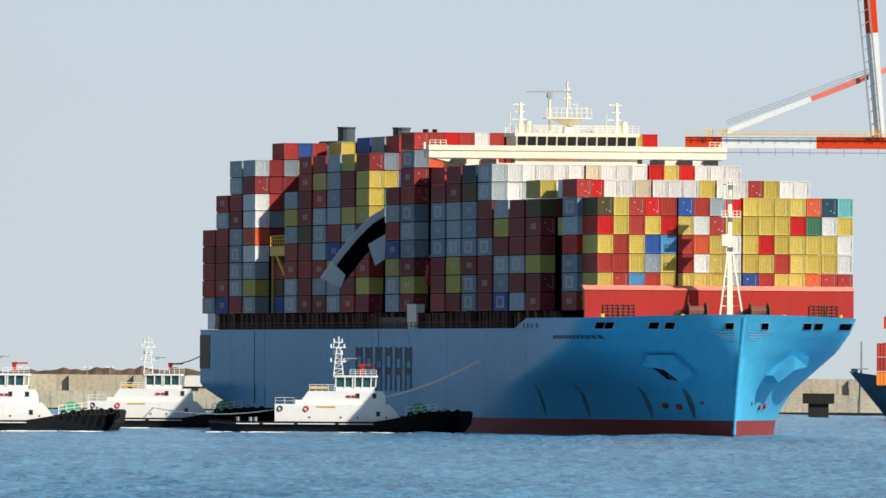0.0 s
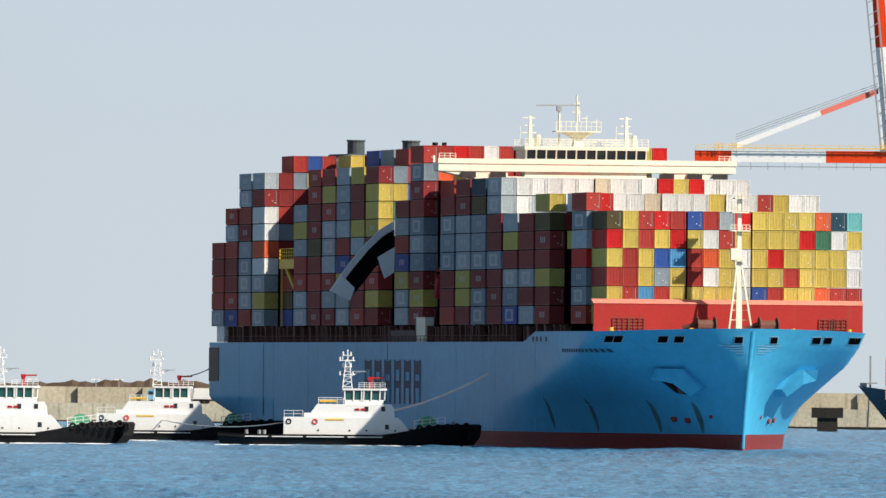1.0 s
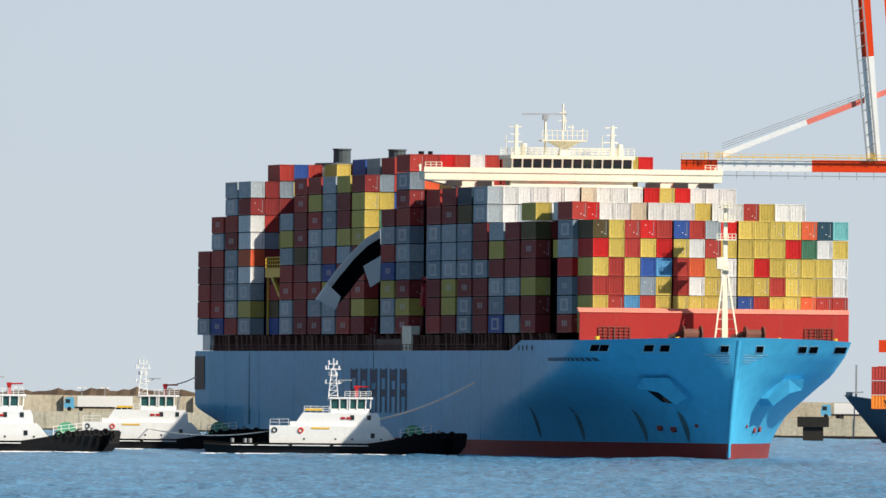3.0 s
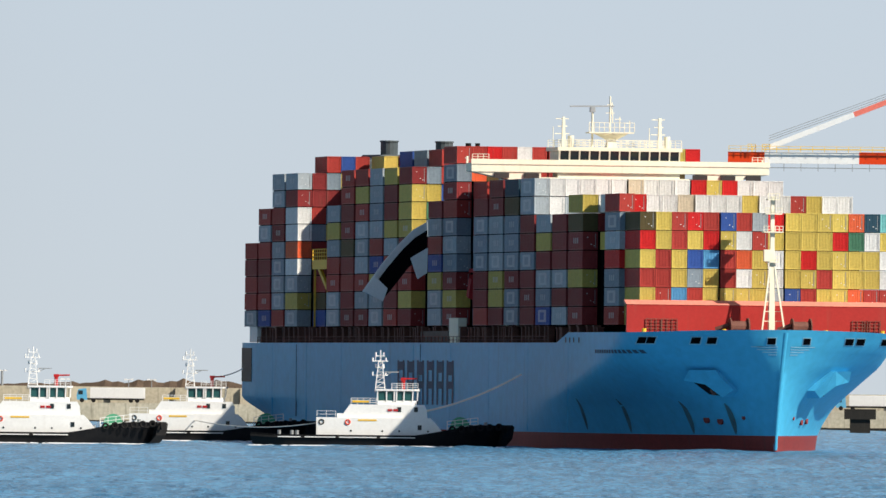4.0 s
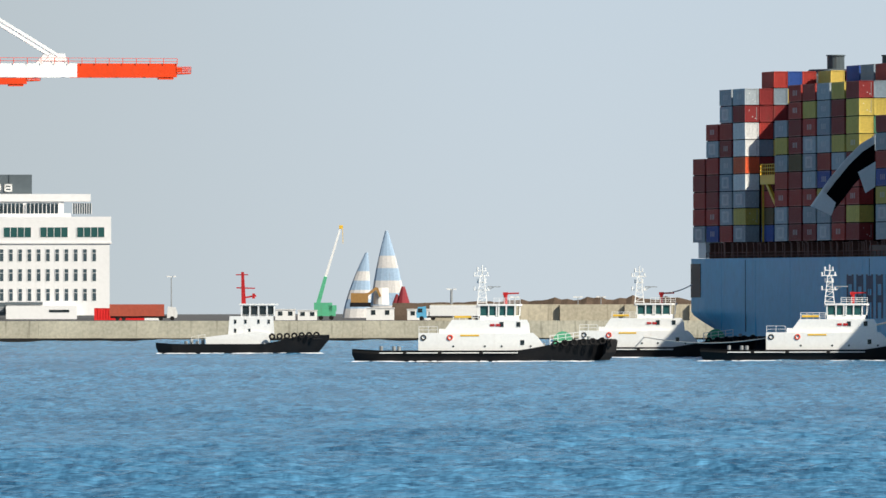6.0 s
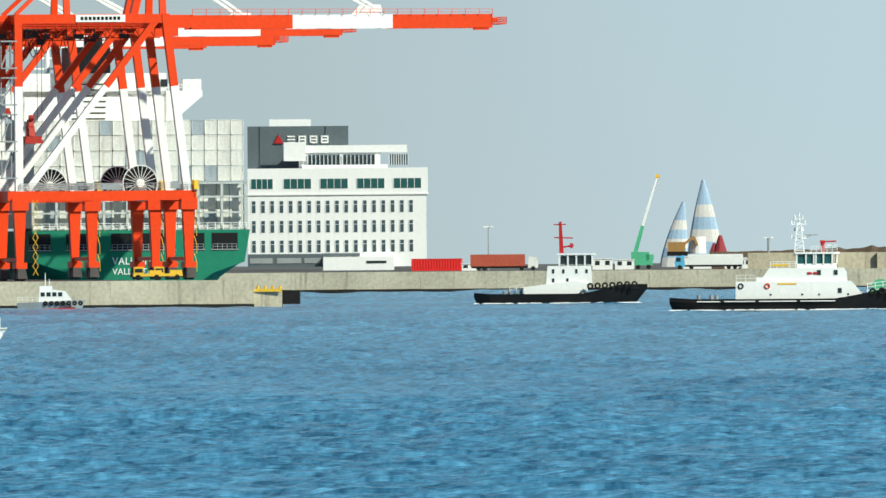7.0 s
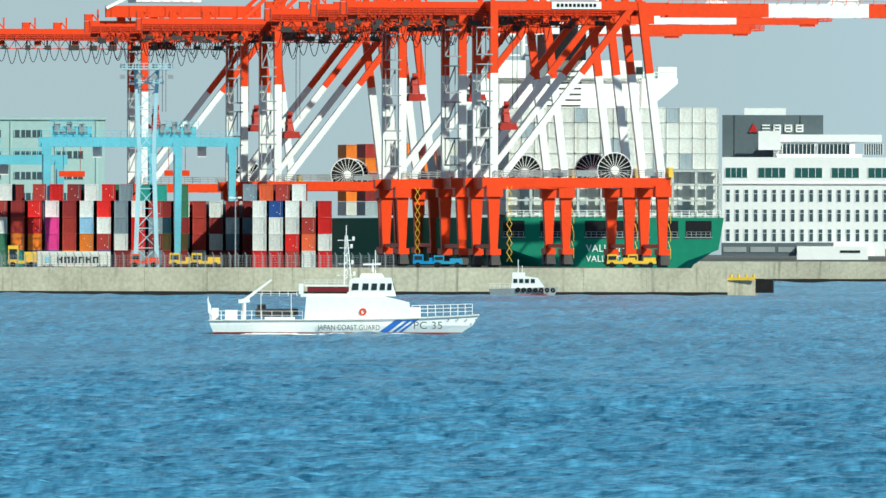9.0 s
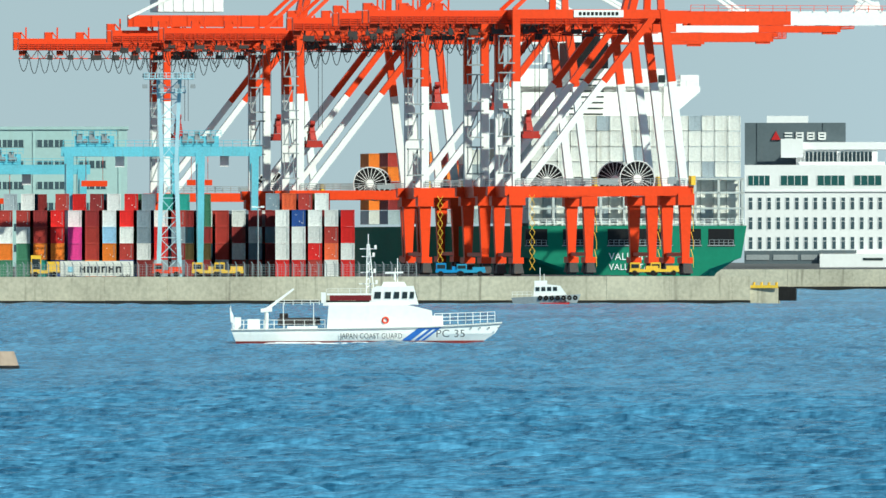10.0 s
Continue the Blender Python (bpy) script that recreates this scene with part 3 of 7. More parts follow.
    for y in (-5, 4.8):
        bm = B()
        tube(bm, (6, y - 1.3, 19), (6, y + 1.3, 19), 1.0, 12)
        for q in (-1.4, 1.4):
            tube(bm, (6, y + q - 0.1, 19), (6, y + q + 0.1, 19), 1.5, 12)
        beam(bm, (5, y - 3.4, 18.6), (6, y - 1.5, 19.3), 0.6)
        part("mooring_winch", bm, RUST_STEEL, s)
    for y in (-17, -14.5, 15.5, 17.5):
        part("deck_rack", rail(B(), [(-0.4, y - 1.2, 18.2), (-0.4, y + 1.2, 18.2)], 2.0, 0.8, 0.05, 4), RUST_STEEL, s)
    for x, y in ((9, -8), (9, 8), (2, -19), (2, 18.5)):
        part("bollard", tube(B(), (x, y, 17.4), (x, y, 18.7), 0.35, 8), YELLOW, s)
    # loose damaged bay cover hanging from the side: dark sheet with a pale edge
    y0 = -23.6
    swung = lambda x, z, d: (-146 + d, y0 + (x + 146) * 0.203, z)     # it hangs outboard, its face to the bow
    top = [(-146, 36.1), (-157, 34.8), (-168, 32.6), (-182, 29.3), (-198, 24.7)]
    bot = [(-146, 31.3), (-153, 30.1), (-162, 28.4), (-171, 26.0), (-182.2, 23.3)]
    mid = [(a[0] * 0.72 + b[0] * 0.28, a[1] * 0.72 + b[1] * 0.28) for a, b in zip(top, bot)]
    for name, aa, bb, mt, oy in (("cover_edge", top, mid, WHITE, 0.0), ("cover_sheet", mid, bot, SHEET_SHADE, -0.3)):
        bm = B()
        rings = []
        for a, b in zip(aa, bb):
            rings.append([swung(*a, -oy), swung(*b, -oy - 0.2), swung(*b, -oy - 0.8), swung(*a, -oy - 0.5)])
        loft(bm, rings)
        part(name, bm, mt, s, "torn cover hanging over the side")
    bm = B()
    bm2 = B()
    loft(bm, [[swung(x, z, d) for x, z in ((-160, 30.2), (-146, 31.9), (-146.5, 27.8), (-154, 26.8))] for d in (0.4, 0.9)])
    loft(bm2, [[swung(x, z, d) for x, z in ((-198, 24.7), (-189, 27.2), (-178.5, 25.2), (-182.2, 23.1))] for d in (0.4, 0.9)])
    part("cover_flap", bm, WHITE, s)
    part("cover_end", bm2, WHITE, s)
    # stores crane in the open bay, cell guides in the others
    bm = B()
    box(bm, -266, -250, -19.5, -17.8, 29.0, 30.6)
    beam(bm, (-266, -19, 30), (-266, -19, 17), 0.3)
    beam(bm, (-262, -19, 29.2), (-249, -19, 23.2), 0.7, 0.5)
    rail(bm, [(-266, -19.4, 30.6), (-250, -19.4, 30.6)], 1.8, 2.0, 0.08, 3)
    part("stores_crane", bm, YELLOW, s, "yellow and orange deck stores crane")
    bm = B()
    beam(bm, (-136.5, -19, 30), (-136.5, -19, 24), 0.5)
    box(bm, -136, -127, -19, -18, 27.9, 28.5)
    tube(bm, (-131, -19, 24), (-129, -19, 27), 1.0, 8)
    part("hose_reel", bm, RED, s)
    bm = B()
    box(bm, -139.0, -131.5, -21.2, -19.8, 16.5, 20.5)
    part("pilot_station", bm, CREAM, s)
    bm = B()
    box(bm, -164, -141, -20.9, -19, 16.5, 18.4)
    part("gangway", bm, DARK_STEEL, s)
    return s


# ---------------------------------------------------------------- containers
PALETTE = {
    "B": (0.42, 0.050, 0.040), "M": (0.26, 0.034, 0.034), "R": (0.60, 0.02, 0.02), "O": (0.72, 0.13, 0.05), "Y": (0.60, 0.46, 0.11),
    "G": (0.38, 0.43, 0.46), "S": (0.24, 0.30, 0.35), "W": (0.72, 0.72, 0.70), "b": (0.035, 0.09, 0.32), "c": (0.10, 0.33, 0.58),
    "T": (0.20, 0.55, 0.55), "g": (0.07, 0.20, 0.12), "N": (0.02, 0.06, 0.09), "P": (0.75, 0.06, 0.30), "t": (0.70, 0.60, 0.45),
    "q": (0.06, 0.36, 0.30), "o": (0.80, 0.22, 0.03), "l": (0.36, 0.58, 0.78)}
FRONT = ("DYBRBbBGRYYYYONT", "RYBYRYWBYYYYRgWY", "YBYbcBOYWYRYYYYW", "BBYSYBWYWYYBYYYW", "YBcBYYYYGbBYYOBB", "YBYBYBYYBYBYYBYB")
PALETTE["D"] = (0.10, 0.075, 0.03)
TOP_A = "BMGWWWWWtWWWRYRWWWb"        # eight high before the bridge
TOP_B = "MYNBRWBWRWWtWWWYWWBYWWB"


def container_mesh(name, doors=False, long=11.75, light=False, mark=0):
    """A shipping container, +x its seen end: posts and rails proud of ribbed panels, corner castings, doors with lock rods."""
    bm = B()
    w, h = 1.20, 2.80
    for y in (-w, w):
        for x in (0, -long):
            sx = 0.16 if x else -0.16
            box(bm, min(x, x + sx), max(x, x + sx), y - (0.15 if y > 0 else 0), y + (0.15 if y < 0 else 0), 0, h)
        box(bm, -long, 0, y - (0.1 if y > 0 else 0), y + (0.1 if y < 0 else 0), h - 0.12, h)
        box(bm, -long, 0, y - (0.1 if y > 0 else 0), y + (0.1 if y < 0 else 0), 0, 0.16)
    for x0, x1 in ((-0.14, 0), (-long, -long + 0.14)):
        box(bm, x0, x1, -w, w, h - 0.14, h)
        box(bm, x0, x1, -w, w, 0, 0.18)
    box(bm, -long + 0.05, -0.12, -w + 0.06, w - 0.06, h - 0.1, h - 0.03)
    # ribbed end
    n = 9
    pts = []
    for k in range(n):
        a = -w + 0.14 + (2 * w - 0.28) * k / n
        st = (2 * w - 0.28) / n
        pts += [(-0.05, a), (-0.05, a + st * 0.42), (-0.11, a + st * 0.58), (-0.11, a + st * 0.9)]
    if doors:
        pts = [(-0.07, -w + 0.14), (-0.07, -0.03), (-0.12, -0.02), (-0.12, 0.02), (-0.07, 0.03), (-0.07, w - 0.14)]
    loft(bm, [[(x, y, 0.16) for x, y in pts], [(x, y, h - 0.12) for x, y in pts]], close=False)
    # ribbed sides
    m = 18
    pts = []
    for k in range(m):
        a = -long + 0.16 + (long - 0.32) * k / m
        st = (long - 0.32) / m
        pts += [(a, 0), (a + st * 0.4, 0), (a + st * 0.55, 1), (a + st * 0.9, 1)]
    for sd in (-1, 1):
        loft(bm, [[(x, sd * (w - 0.02 - 0.06 * d), z) for x, d in pts] for z in (0.14, h - 0.1)], close=False)
    if not light:
        if doors:
            for y in (-0.85, -0.35, 0.35):
                beam(bm, (-0.04, y, 0.15), (-0.04, y, h - 0.1), 0.05)
            beam(bm, (-0.03, 0.82, 0.3), (-0.03, 0.82, h - 0.25), 0.07, 0.07, mi=1)
            for y, z in ((-0.5, 1.9), (0.1, 0.8), (0.55, 0.55)):
                box(bm, -0.06, -0.035, y, y + 0.13, z, z + 0.13, mi=2)
        for y in (-w, w - 0.18):
            for z in (0, h - 0.14):
                box(bm, -0.2, 0.012, y - 0.008, y + 0.188, z, z + 0.14)
        if mark == 1:                      # three bars on the long side
            for k in range(3):
                box(bm, -long * 0.66 + k * 1.5, -long * 0.66 + k * 1.5 + 0.8, -w - 0.005, -w + 0.03, 1.0, 1.0 + 0.9, mi=3)
        if mark == 2:                      # tall panel
            box(bm, -long * 0.8, -long * 0.25, -w - 0.005, -w + 0.03, 0.45, 2.4, mi=3)
            box(bm, -long * 0.68, -long * 0.4, -w - 0.012, -w + 0.03, 0.8, 2.0)
    me = bpy.data.meshes.new(name)
    bmesh.ops.recalc_face_normals(bm, faces=bm.faces)
    bm.to_mesh(me)
    bm.free()
    for mt in (BOX, GREY_STEEL, WHITE, MARK):
        me.materials.append(mt)
    return me


MARK = box_paint()
MARK.name = "container_marking"
_h = next(n for n in MARK.node_tree.nodes if n.type == "HUE_SAT")
_h.inputs["Saturation"].default_value = 0.8
_g = MARK.node_tree.nodes.new("ShaderNodeMix")
_g.data_type = "RGBA"
_g.inputs[0].default_value = 0.34
_g.inputs[7].default_value = (0.7, 0.7, 0.7, 1)
_i = next(n for n in MARK.node_tree.nodes if n.type == "OBJECT_INFO")
MARK.node_tree.links.new(_i.outputs["Color"], _g.inputs[6])
MARK.node_tree.links.new(_g.outputs[2], _h.inputs["Color"])
BOX_MESHES = [container_mesh("container", mark=k) for k in (0, 1, 2)] + [container_mesh("container", True, mark=k) for k in (0, 1, 2)]
NAMES = {"B": "brown", "M": "dark maroon", "R": "bright red", "O": "orange red", "Y": "mustard yellow", "G": "pale grey", "S": "slate blue-grey",
         "W": "white", "b": "dark blue", "c": "light blue", "T": "turquoise", "g": "green", "N": "navy", "P": "magenta", "t": "tan", "q": "sea green",
         "o": "orange", "l": "pale blue", "D": "dark olive"}


def lone_container(m, code, doors, group, where):
    mark = random.choice((1, 2, 2)) if code in "SGb" else random.choice((0, 0, 1)) if code in "BMY" else 0
    ob = new("container", BOX_MESHES[(3 if doors else 0) + mark])
    ob.matrix_basis = m
    v = random.uniform(0.85, 1.12)
    ob.color = (*[min(1, c * v) for c in PALETTE[code]], 1)
    return tagged(ob, NAMES[code] + " steel shipping container stacked " + where, "container", group)


def many_containers(name, rows, label):
    """Stacked containers that are too many to name singly: one object, a coat per colour."""
    src = BOX_LIGHT
    n = len(src.vertices)
    co = np.empty(n * 3, np.float32)
    src.vertices.foreach_get("co", co)
    co = co.reshape(-1, 3)
    faces = [tuple(p.vertices) for p in src.polygons]
    codes = sorted({c for _, c in rows})
    V, Fc, mi = [], [], []
    for k, (m, c) in enumerate(rows):
        a = np.array(m)
        V.append(co @ a[:3, :3].T + a[:3, 3])
        Fc += [tuple(i + k * n for i in f) for f in faces]
        mi += [codes.index(c)] * len(faces)
    me = bpy.data.meshes.new(name)
    me.from_pydata(np.vstack(V).tolist(), [], Fc)
    for c in codes:
        me.materials.append(COATS[c])
    me.polygons.foreach_set("material_index", mi)
    return tagged(new(name, me), label, "containers", kind="stuff")


BOX_LIGHT = container_mesh("container", False, 11.75, True)
COATS = {c: paint("coat_" + NAMES[c].replace(" ", "_").replace("-", "_"), PALETTE[c], 0.55, 0, 0.16, 0.5, 0.01, (0.13, 0.08, 0.06), 0.08) for c in PALETTE}

OUTER = [5, 7, 9, 9, 0, 0, 7, 9, 9, 9, 9, 9, 0, 7, 9, 0, 7, 8, 8, 6, 6, 6, 6, 0, 6]
INNER = [5, 7, 9, 10, 10, 7, 7, 9, 9, 10, 10, 10, 9, 10, 10, 0, 0, 8, 8, 8, 6, 6, 7, 7, 6]


# the outboard row along the starboard side, bay by bay from the top tier down
SIDE = {0: "BMBBG", 1: "BGBMMBb", 2: "GGBMGSGGB", 3: "GMWWOWGYG", 6: "GYGBBGG", 7: "BBMMDMBMM", 8: "BYBGGGBGM", 9: "GGSGBbYGG", 10: "YMMYGBBMB",
        11: "MYYYMBBYM", 13: "MGBbYGG", 14: "SMBSGSMYM", 16: "MSSSMMB", 17: "MMGGGYYM", 18: "NDSSSMSS", 19: "MMSMMM", 20: "GYMGSb", 21: "MMMGMG", 22: "DMMYMM"}


def stack_ship():
    rng = random.Random(11)
    occ = {}
    for b in range(25):
        for r in range(16):
            top = OUTER[b] if r == 0 else INNER[b]
            if r == 1:
                top = max(OUTER[b], INNER[b] - 1) if OUTER[b] else max(0, INNER[b] - 2)
            if b == 15:
                top = 8 if 1 <= r <= 4 else 0
            if b == 12 and r <= 5:
                top = 3 if r else 0
            if b == 16 and 1 <= r <= 14:
                top = 0
            if b == 3 and 5 <= r <= 10:
                top = 0
            if b == 4 and r <= 4:
                top = 0 if r == 0 else 4
            if b == 23 and r == 1:
                top = 5
            if r == 15 and b not in (24,):
                top = min(top, 7)
            for k in range(top):
                occ[b, r, k] = rng.choices("BMSYRGbWgOD", (32, 28, 22, 7, 2, 4, 4, 2, 1, 1, 5))[0]
    for r in range(17):
        for k in range(6):
            if r:
                occ[24, r, k] = FRONT[5 - k][r - 1]
            else:
                occ.pop((24, r, k), None)
                occ[23, r, k] = "BSSRGS"[k]
        if r == 16:
            continue
        occ[19, r, 7] = TOP_A[r + 2]
        occ[19, r, 6] = rng.choice("WWBRWG")
        occ[23, r, 6] = TOP_B[r + 6]
        if r < 15:
            occ[22, r, 6] = TOP_B[r + 4] if r > 0 else "Y"
        occ[14, r, 9] = "BBRBW" [r % 5] if r < 9 else "RGYYOYRGY"[r % 9]
    for b, line in SIDE.items():
        for k, c in enumerate(reversed(line)):
            if (b, 0, k) in occ:
                occ[b, 0, k] = c
    for r in range(5, 16):
        for k in range(5, 10):
            if (4, r, k) in occ:
                occ[4, r, k] = "RBRY"[(r * 2 + k) % 4] if k == 9 else "RBR"[(r + k) % 3]
    lone, rest = [], []
    for (b, r, k), c in occ.items():
        ahead, side, over = (b + 1, r, k) in occ, (b, r - 1, k) in occ, (b, r, k + 1) in occ
        if ahead and side and over and r < 15 and b < 24:
            continue
        y = -19.95 + r * ROW + (0.25 if r > 5 else 0) + (0.25 if r > 9 else 0)
        m = SHIP @ pose(BAY0 + (b + 1) * PITCH - (0.2 if b < 24 else -6.65), y - (0.1 if b == 24 else 0) + rng.uniform(-0.03, 0.03), TIER0 + k * TIER)
        if b == 23 and r == 0:
            m = m @ pose(8.0, 1.5, 0)
        if b < 24:                            # lashing bridges part the bays
            m = m @ Matrix.Diagonal((0.93, 1, 0.985, 1))
        if (b == 24 and k > 0) or r == 0 or (b in (19, 23) and k >= 6):
            lone.append((m, c, rng.random() < 0.4))
        else:
            rest.append((m, c))
    for m, c, d in lone:
        lone_container(m, c, d, "containers on the ship", "on the ship's deck")
    many_containers("container_stacks", rest, "mixed red, grey, blue and yellow containers stacked deep on deck")


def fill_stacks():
    """Solid black blocks added inside the stacks, so the gaps between boxes read as shade."""
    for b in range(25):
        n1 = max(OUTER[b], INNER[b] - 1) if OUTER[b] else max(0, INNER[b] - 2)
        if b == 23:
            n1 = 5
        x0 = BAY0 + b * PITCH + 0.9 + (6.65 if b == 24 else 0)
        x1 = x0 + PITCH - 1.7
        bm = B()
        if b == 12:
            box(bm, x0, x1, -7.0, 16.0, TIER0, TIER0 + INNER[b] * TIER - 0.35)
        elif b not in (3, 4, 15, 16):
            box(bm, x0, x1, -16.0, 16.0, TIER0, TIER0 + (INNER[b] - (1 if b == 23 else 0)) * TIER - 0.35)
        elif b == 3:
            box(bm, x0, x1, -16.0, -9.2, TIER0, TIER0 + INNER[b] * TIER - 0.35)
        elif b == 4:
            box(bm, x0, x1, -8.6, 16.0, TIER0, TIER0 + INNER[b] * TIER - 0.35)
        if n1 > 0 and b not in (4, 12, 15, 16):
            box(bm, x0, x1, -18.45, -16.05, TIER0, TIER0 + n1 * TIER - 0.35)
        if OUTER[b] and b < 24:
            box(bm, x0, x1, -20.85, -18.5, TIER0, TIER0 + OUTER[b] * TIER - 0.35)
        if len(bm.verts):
            part("gap_shade_block", bm, SHEET_SHADE, ship)
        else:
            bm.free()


ship = build_ship()
stack_ship()
fill_stacks()


# ---------------------------------------------------------------- tugs
def tyre_row(parent, pts, axis=(0, 1, 0), r=0.42):
    first = None
    for p in pts:
        if first is None:
            bm = B()
            ring_torus(bm, (0, 0, 0), axis, r, 0.17)
            for f in bm.faces:
                f.smooth = True
            first = part("tyre_fender", bm, RUBBER, parent)
            first.location = p
        else:
            ob = bpy.data.objects.new("tyre_fender", first.data)
            scene.collection.objects.link(ob)
            ob.parent, ob.location = parent, p


def tug_hull(L, W, zs, zb, z0=-0.8):
    """Rings of a tug's hull from stern to bow; zs, zb: bulwark height aft and forward."""
    rings = []
    for k in range(25):
        u = k / 24
        f = max(0, (u - 0.62) / 0.38)
        top = zs + (zb - zs) * min(1, f * 1.7) ** 1.2 + 0.25 * max(0, (0.1 - u) / 0.1)
        wt = W / 2 * (1 - f ** 2.6) * (0.82 + 0.18 * min(1, u / 0.1))
        ww = W / 2 * 0.93 * (1 - f ** 2.0 * 0.98) * (0.75 + 0.25 * min(1, u / 0.12))
        x = -L / 2 + L * u
        xw = -L / 2 + 0.9 + (L - 3.6) * u
        rings.append(((x, xw), max(wt, 0.5), max(ww, 0.12), top))
    return rings


def build_tug(m, label, shade_group=""):
    """Harbour tug, bow to +x: black hull with rubbing strakes, stepped white house, wheelhouse, lattice mast."""
    t = thing("tugboat", m, label, "tugboat", "harbour tugs")
    L, W = 40.9, 10.0
    R = tug_hull(L, W, 1.75, 3.45)
    bm = B()
    loft(bm, [[(xw, -ww, -0.8), (x * 0.35 + xw * 0.65, -ww * 0.5 - wt * 0.5, 0.6), (x, -wt, tp), (x, -wt + 0.25, tp), (x, -wt + 0.25, tp - 0.9), (x, wt - 0.25, tp - 0.9),
               (x, wt - 0.25, tp), (x, wt, tp), (x * 0.35 + xw * 0.65, ww * 0.5 + wt * 0.5, 0.6), (xw, ww, -0.8)] for (x, xw), wt, ww, tp in R])
    part("hull", bm, BLACK, t)
    for sd in (-1, 1):
        bm = B()
        loft(bm, [[(x, sd * (w - 0.05), tp - 0.5), (x, sd * (w + 0.26), tp - 0.5), (x, sd * (w + 0.26), tp - 0.2), (x, sd * (w - 0.05), tp - 0.2)] for (x, xw), w, ww, tp in R[:16]])
        part("rubbing_strake", bm, RUBBER, t)
    for x0, x1 in ((-12.0, -7.2), (-6.6, -0.8), (-0.2, 5.2), (-16.2, -12.6)):
        part("white_stripe", box(B(), x0, x1, -5.3, -5.1, 1.32, 1.46), WHITE, t)
    tyre_row(t, [(11.0 + 1.45 * k, -4.6 + 0.045 * k * k * 1.2, 2.75 + 0.09 * k) for k in range(6)] )
    tyre_row(t, [(19.6, y, 2.9) for y in (-2.4, -1.2, 0, 1.2)], (1, 0, 0), 0.5)
    bm = B()
    loft(bm, [[(19.0 + q, -2.6, z), (20.6 + q, 0, z), (19.0 + q, 2.6, z), (18.0, 0, z)] for q, z in ((-1.2, 0.2), (-0.2, 1.4), (0.1, 3.2), (-0.2, 3.5))])
    part("bow_fender", bm, RUBBER, t)
    # deckhouse
    bm = B()
    H1 = [(-10.2, 1.0), (-10.2, 4.45), (7.6, 4.45), (8.2, 3.9), (9.4, 2.4), (9.8, 1.0)]
    loft(bm, [[(x, y, z) for x, z in H1] for y in (-3.9, 3.9)])
    part("deckhouse", bm, WHITE, t)
    bm = B()
    H2 = [(-6.5, 4.4), (-5.0, 6.5), (6.6, 6.5), (7.0, 5.8), (7.1, 4.4)]
    loft(bm, [[(x, y, z) for x, z in H2] for y in (-3.3, 3.3)])
    box(bm, -7.0, -5.9, -3.2, 3.2, 4.4, 5.1)
    part("upper_house", bm, WHITE, t)
    bm = B()
    loft(bm, [[(-0.7 - q, -2.5, z), (4.7 + q, -2.5, z), (5.4 + q, -1.3, z), (5.4 + q, 1.3, z), (4.7 + q, 2.5, z), (-0.7 - q, 2.5, z)] for q, z in ((0, 6.5), (0, 7.15))])
    loft(bm, [[(-1.0, -2.8, z), (5.1, -2.8, z), (5.9, -1.4, z), (5.9, 1.4, z), (5.1, 2.8, z), (-1.0, 2.8, z)] for z in (8.65, 8.95)])
    box(bm, -0.5, 4.6, -2.2, 2.2, 7.1, 7.3)
    for x, y in ((-0.7, -2.5), (0.7, -2.55), (1.9, -2.55), (2.25, -2.55), (3.4, -2.55), (4.75, -2.5), (5.5, -1.3), (5.5, 1.3), (4.75, 2.5), (-0.7, 2.5), (2, 2.55), (5.5, 0)):
        beam(bm, (x, y, 7.1), (x * 1.015, y * 1.02, 8.7), 0.2)
    wh = part("wheelhouse", bm, WHITE, t)
    for x0, x1 in ((-0.6, 0.6), (0.8, 1.8), (2.35, 3.3), (3.5, 4.65)):
        for sd in (-1, 1):
            bm = B()
            box(bm, x0, x1, sd * 2.42 - 0.03, sd * 2.42 + 0.03, 7.15, 8.65)
            part("window", bm, TEAL_GLASS, wh)
    bm = B()
    box(bm, 5.25, 5.32, -1.3, 1.3, 7.15, 8.65)
    part("window", bm, TEAL_GLASS, wh)
    for x, z in ((2.4, 5.4), (5.0, 5.4), (5.6, 2.6)):
        part("side_window", box(B(), x, x + 0.6, -3.95 if z < 4 else -3.36, -3.8 if z < 4 else -3.25, z, z + 0.75), GLASS, t)
    for x in (-4.8, 0.1, 2.7, 7.2):
        part("porthole", tube(B(), (x, -3.96, 2.4), (x, -3.85, 2.4), 0.16, 8), GLASS, t)
    bm = B()
    box(bm, -3.7, -0.8, -3.96, -3.85, 3.95, 4.2)
    part("yellow_nameboard", bm, YELLOW, t)
    for x in (0.9, 1.8):
        part("side_light", box(B(), x, x + 0.7, -3.4, -3.28, 5.5, 5.85), RED, t)
    for x, y, z in ((-9.4, -3.95, 3.75), (-5.3, -3.98, 3.75)):
        bm = B()
        ring_torus(bm, (x, y, z), (0, 1, 0), 0.36, 0.1)
        part("life_ring", bm, ORANGE if x > -6 else RUBBER, t)
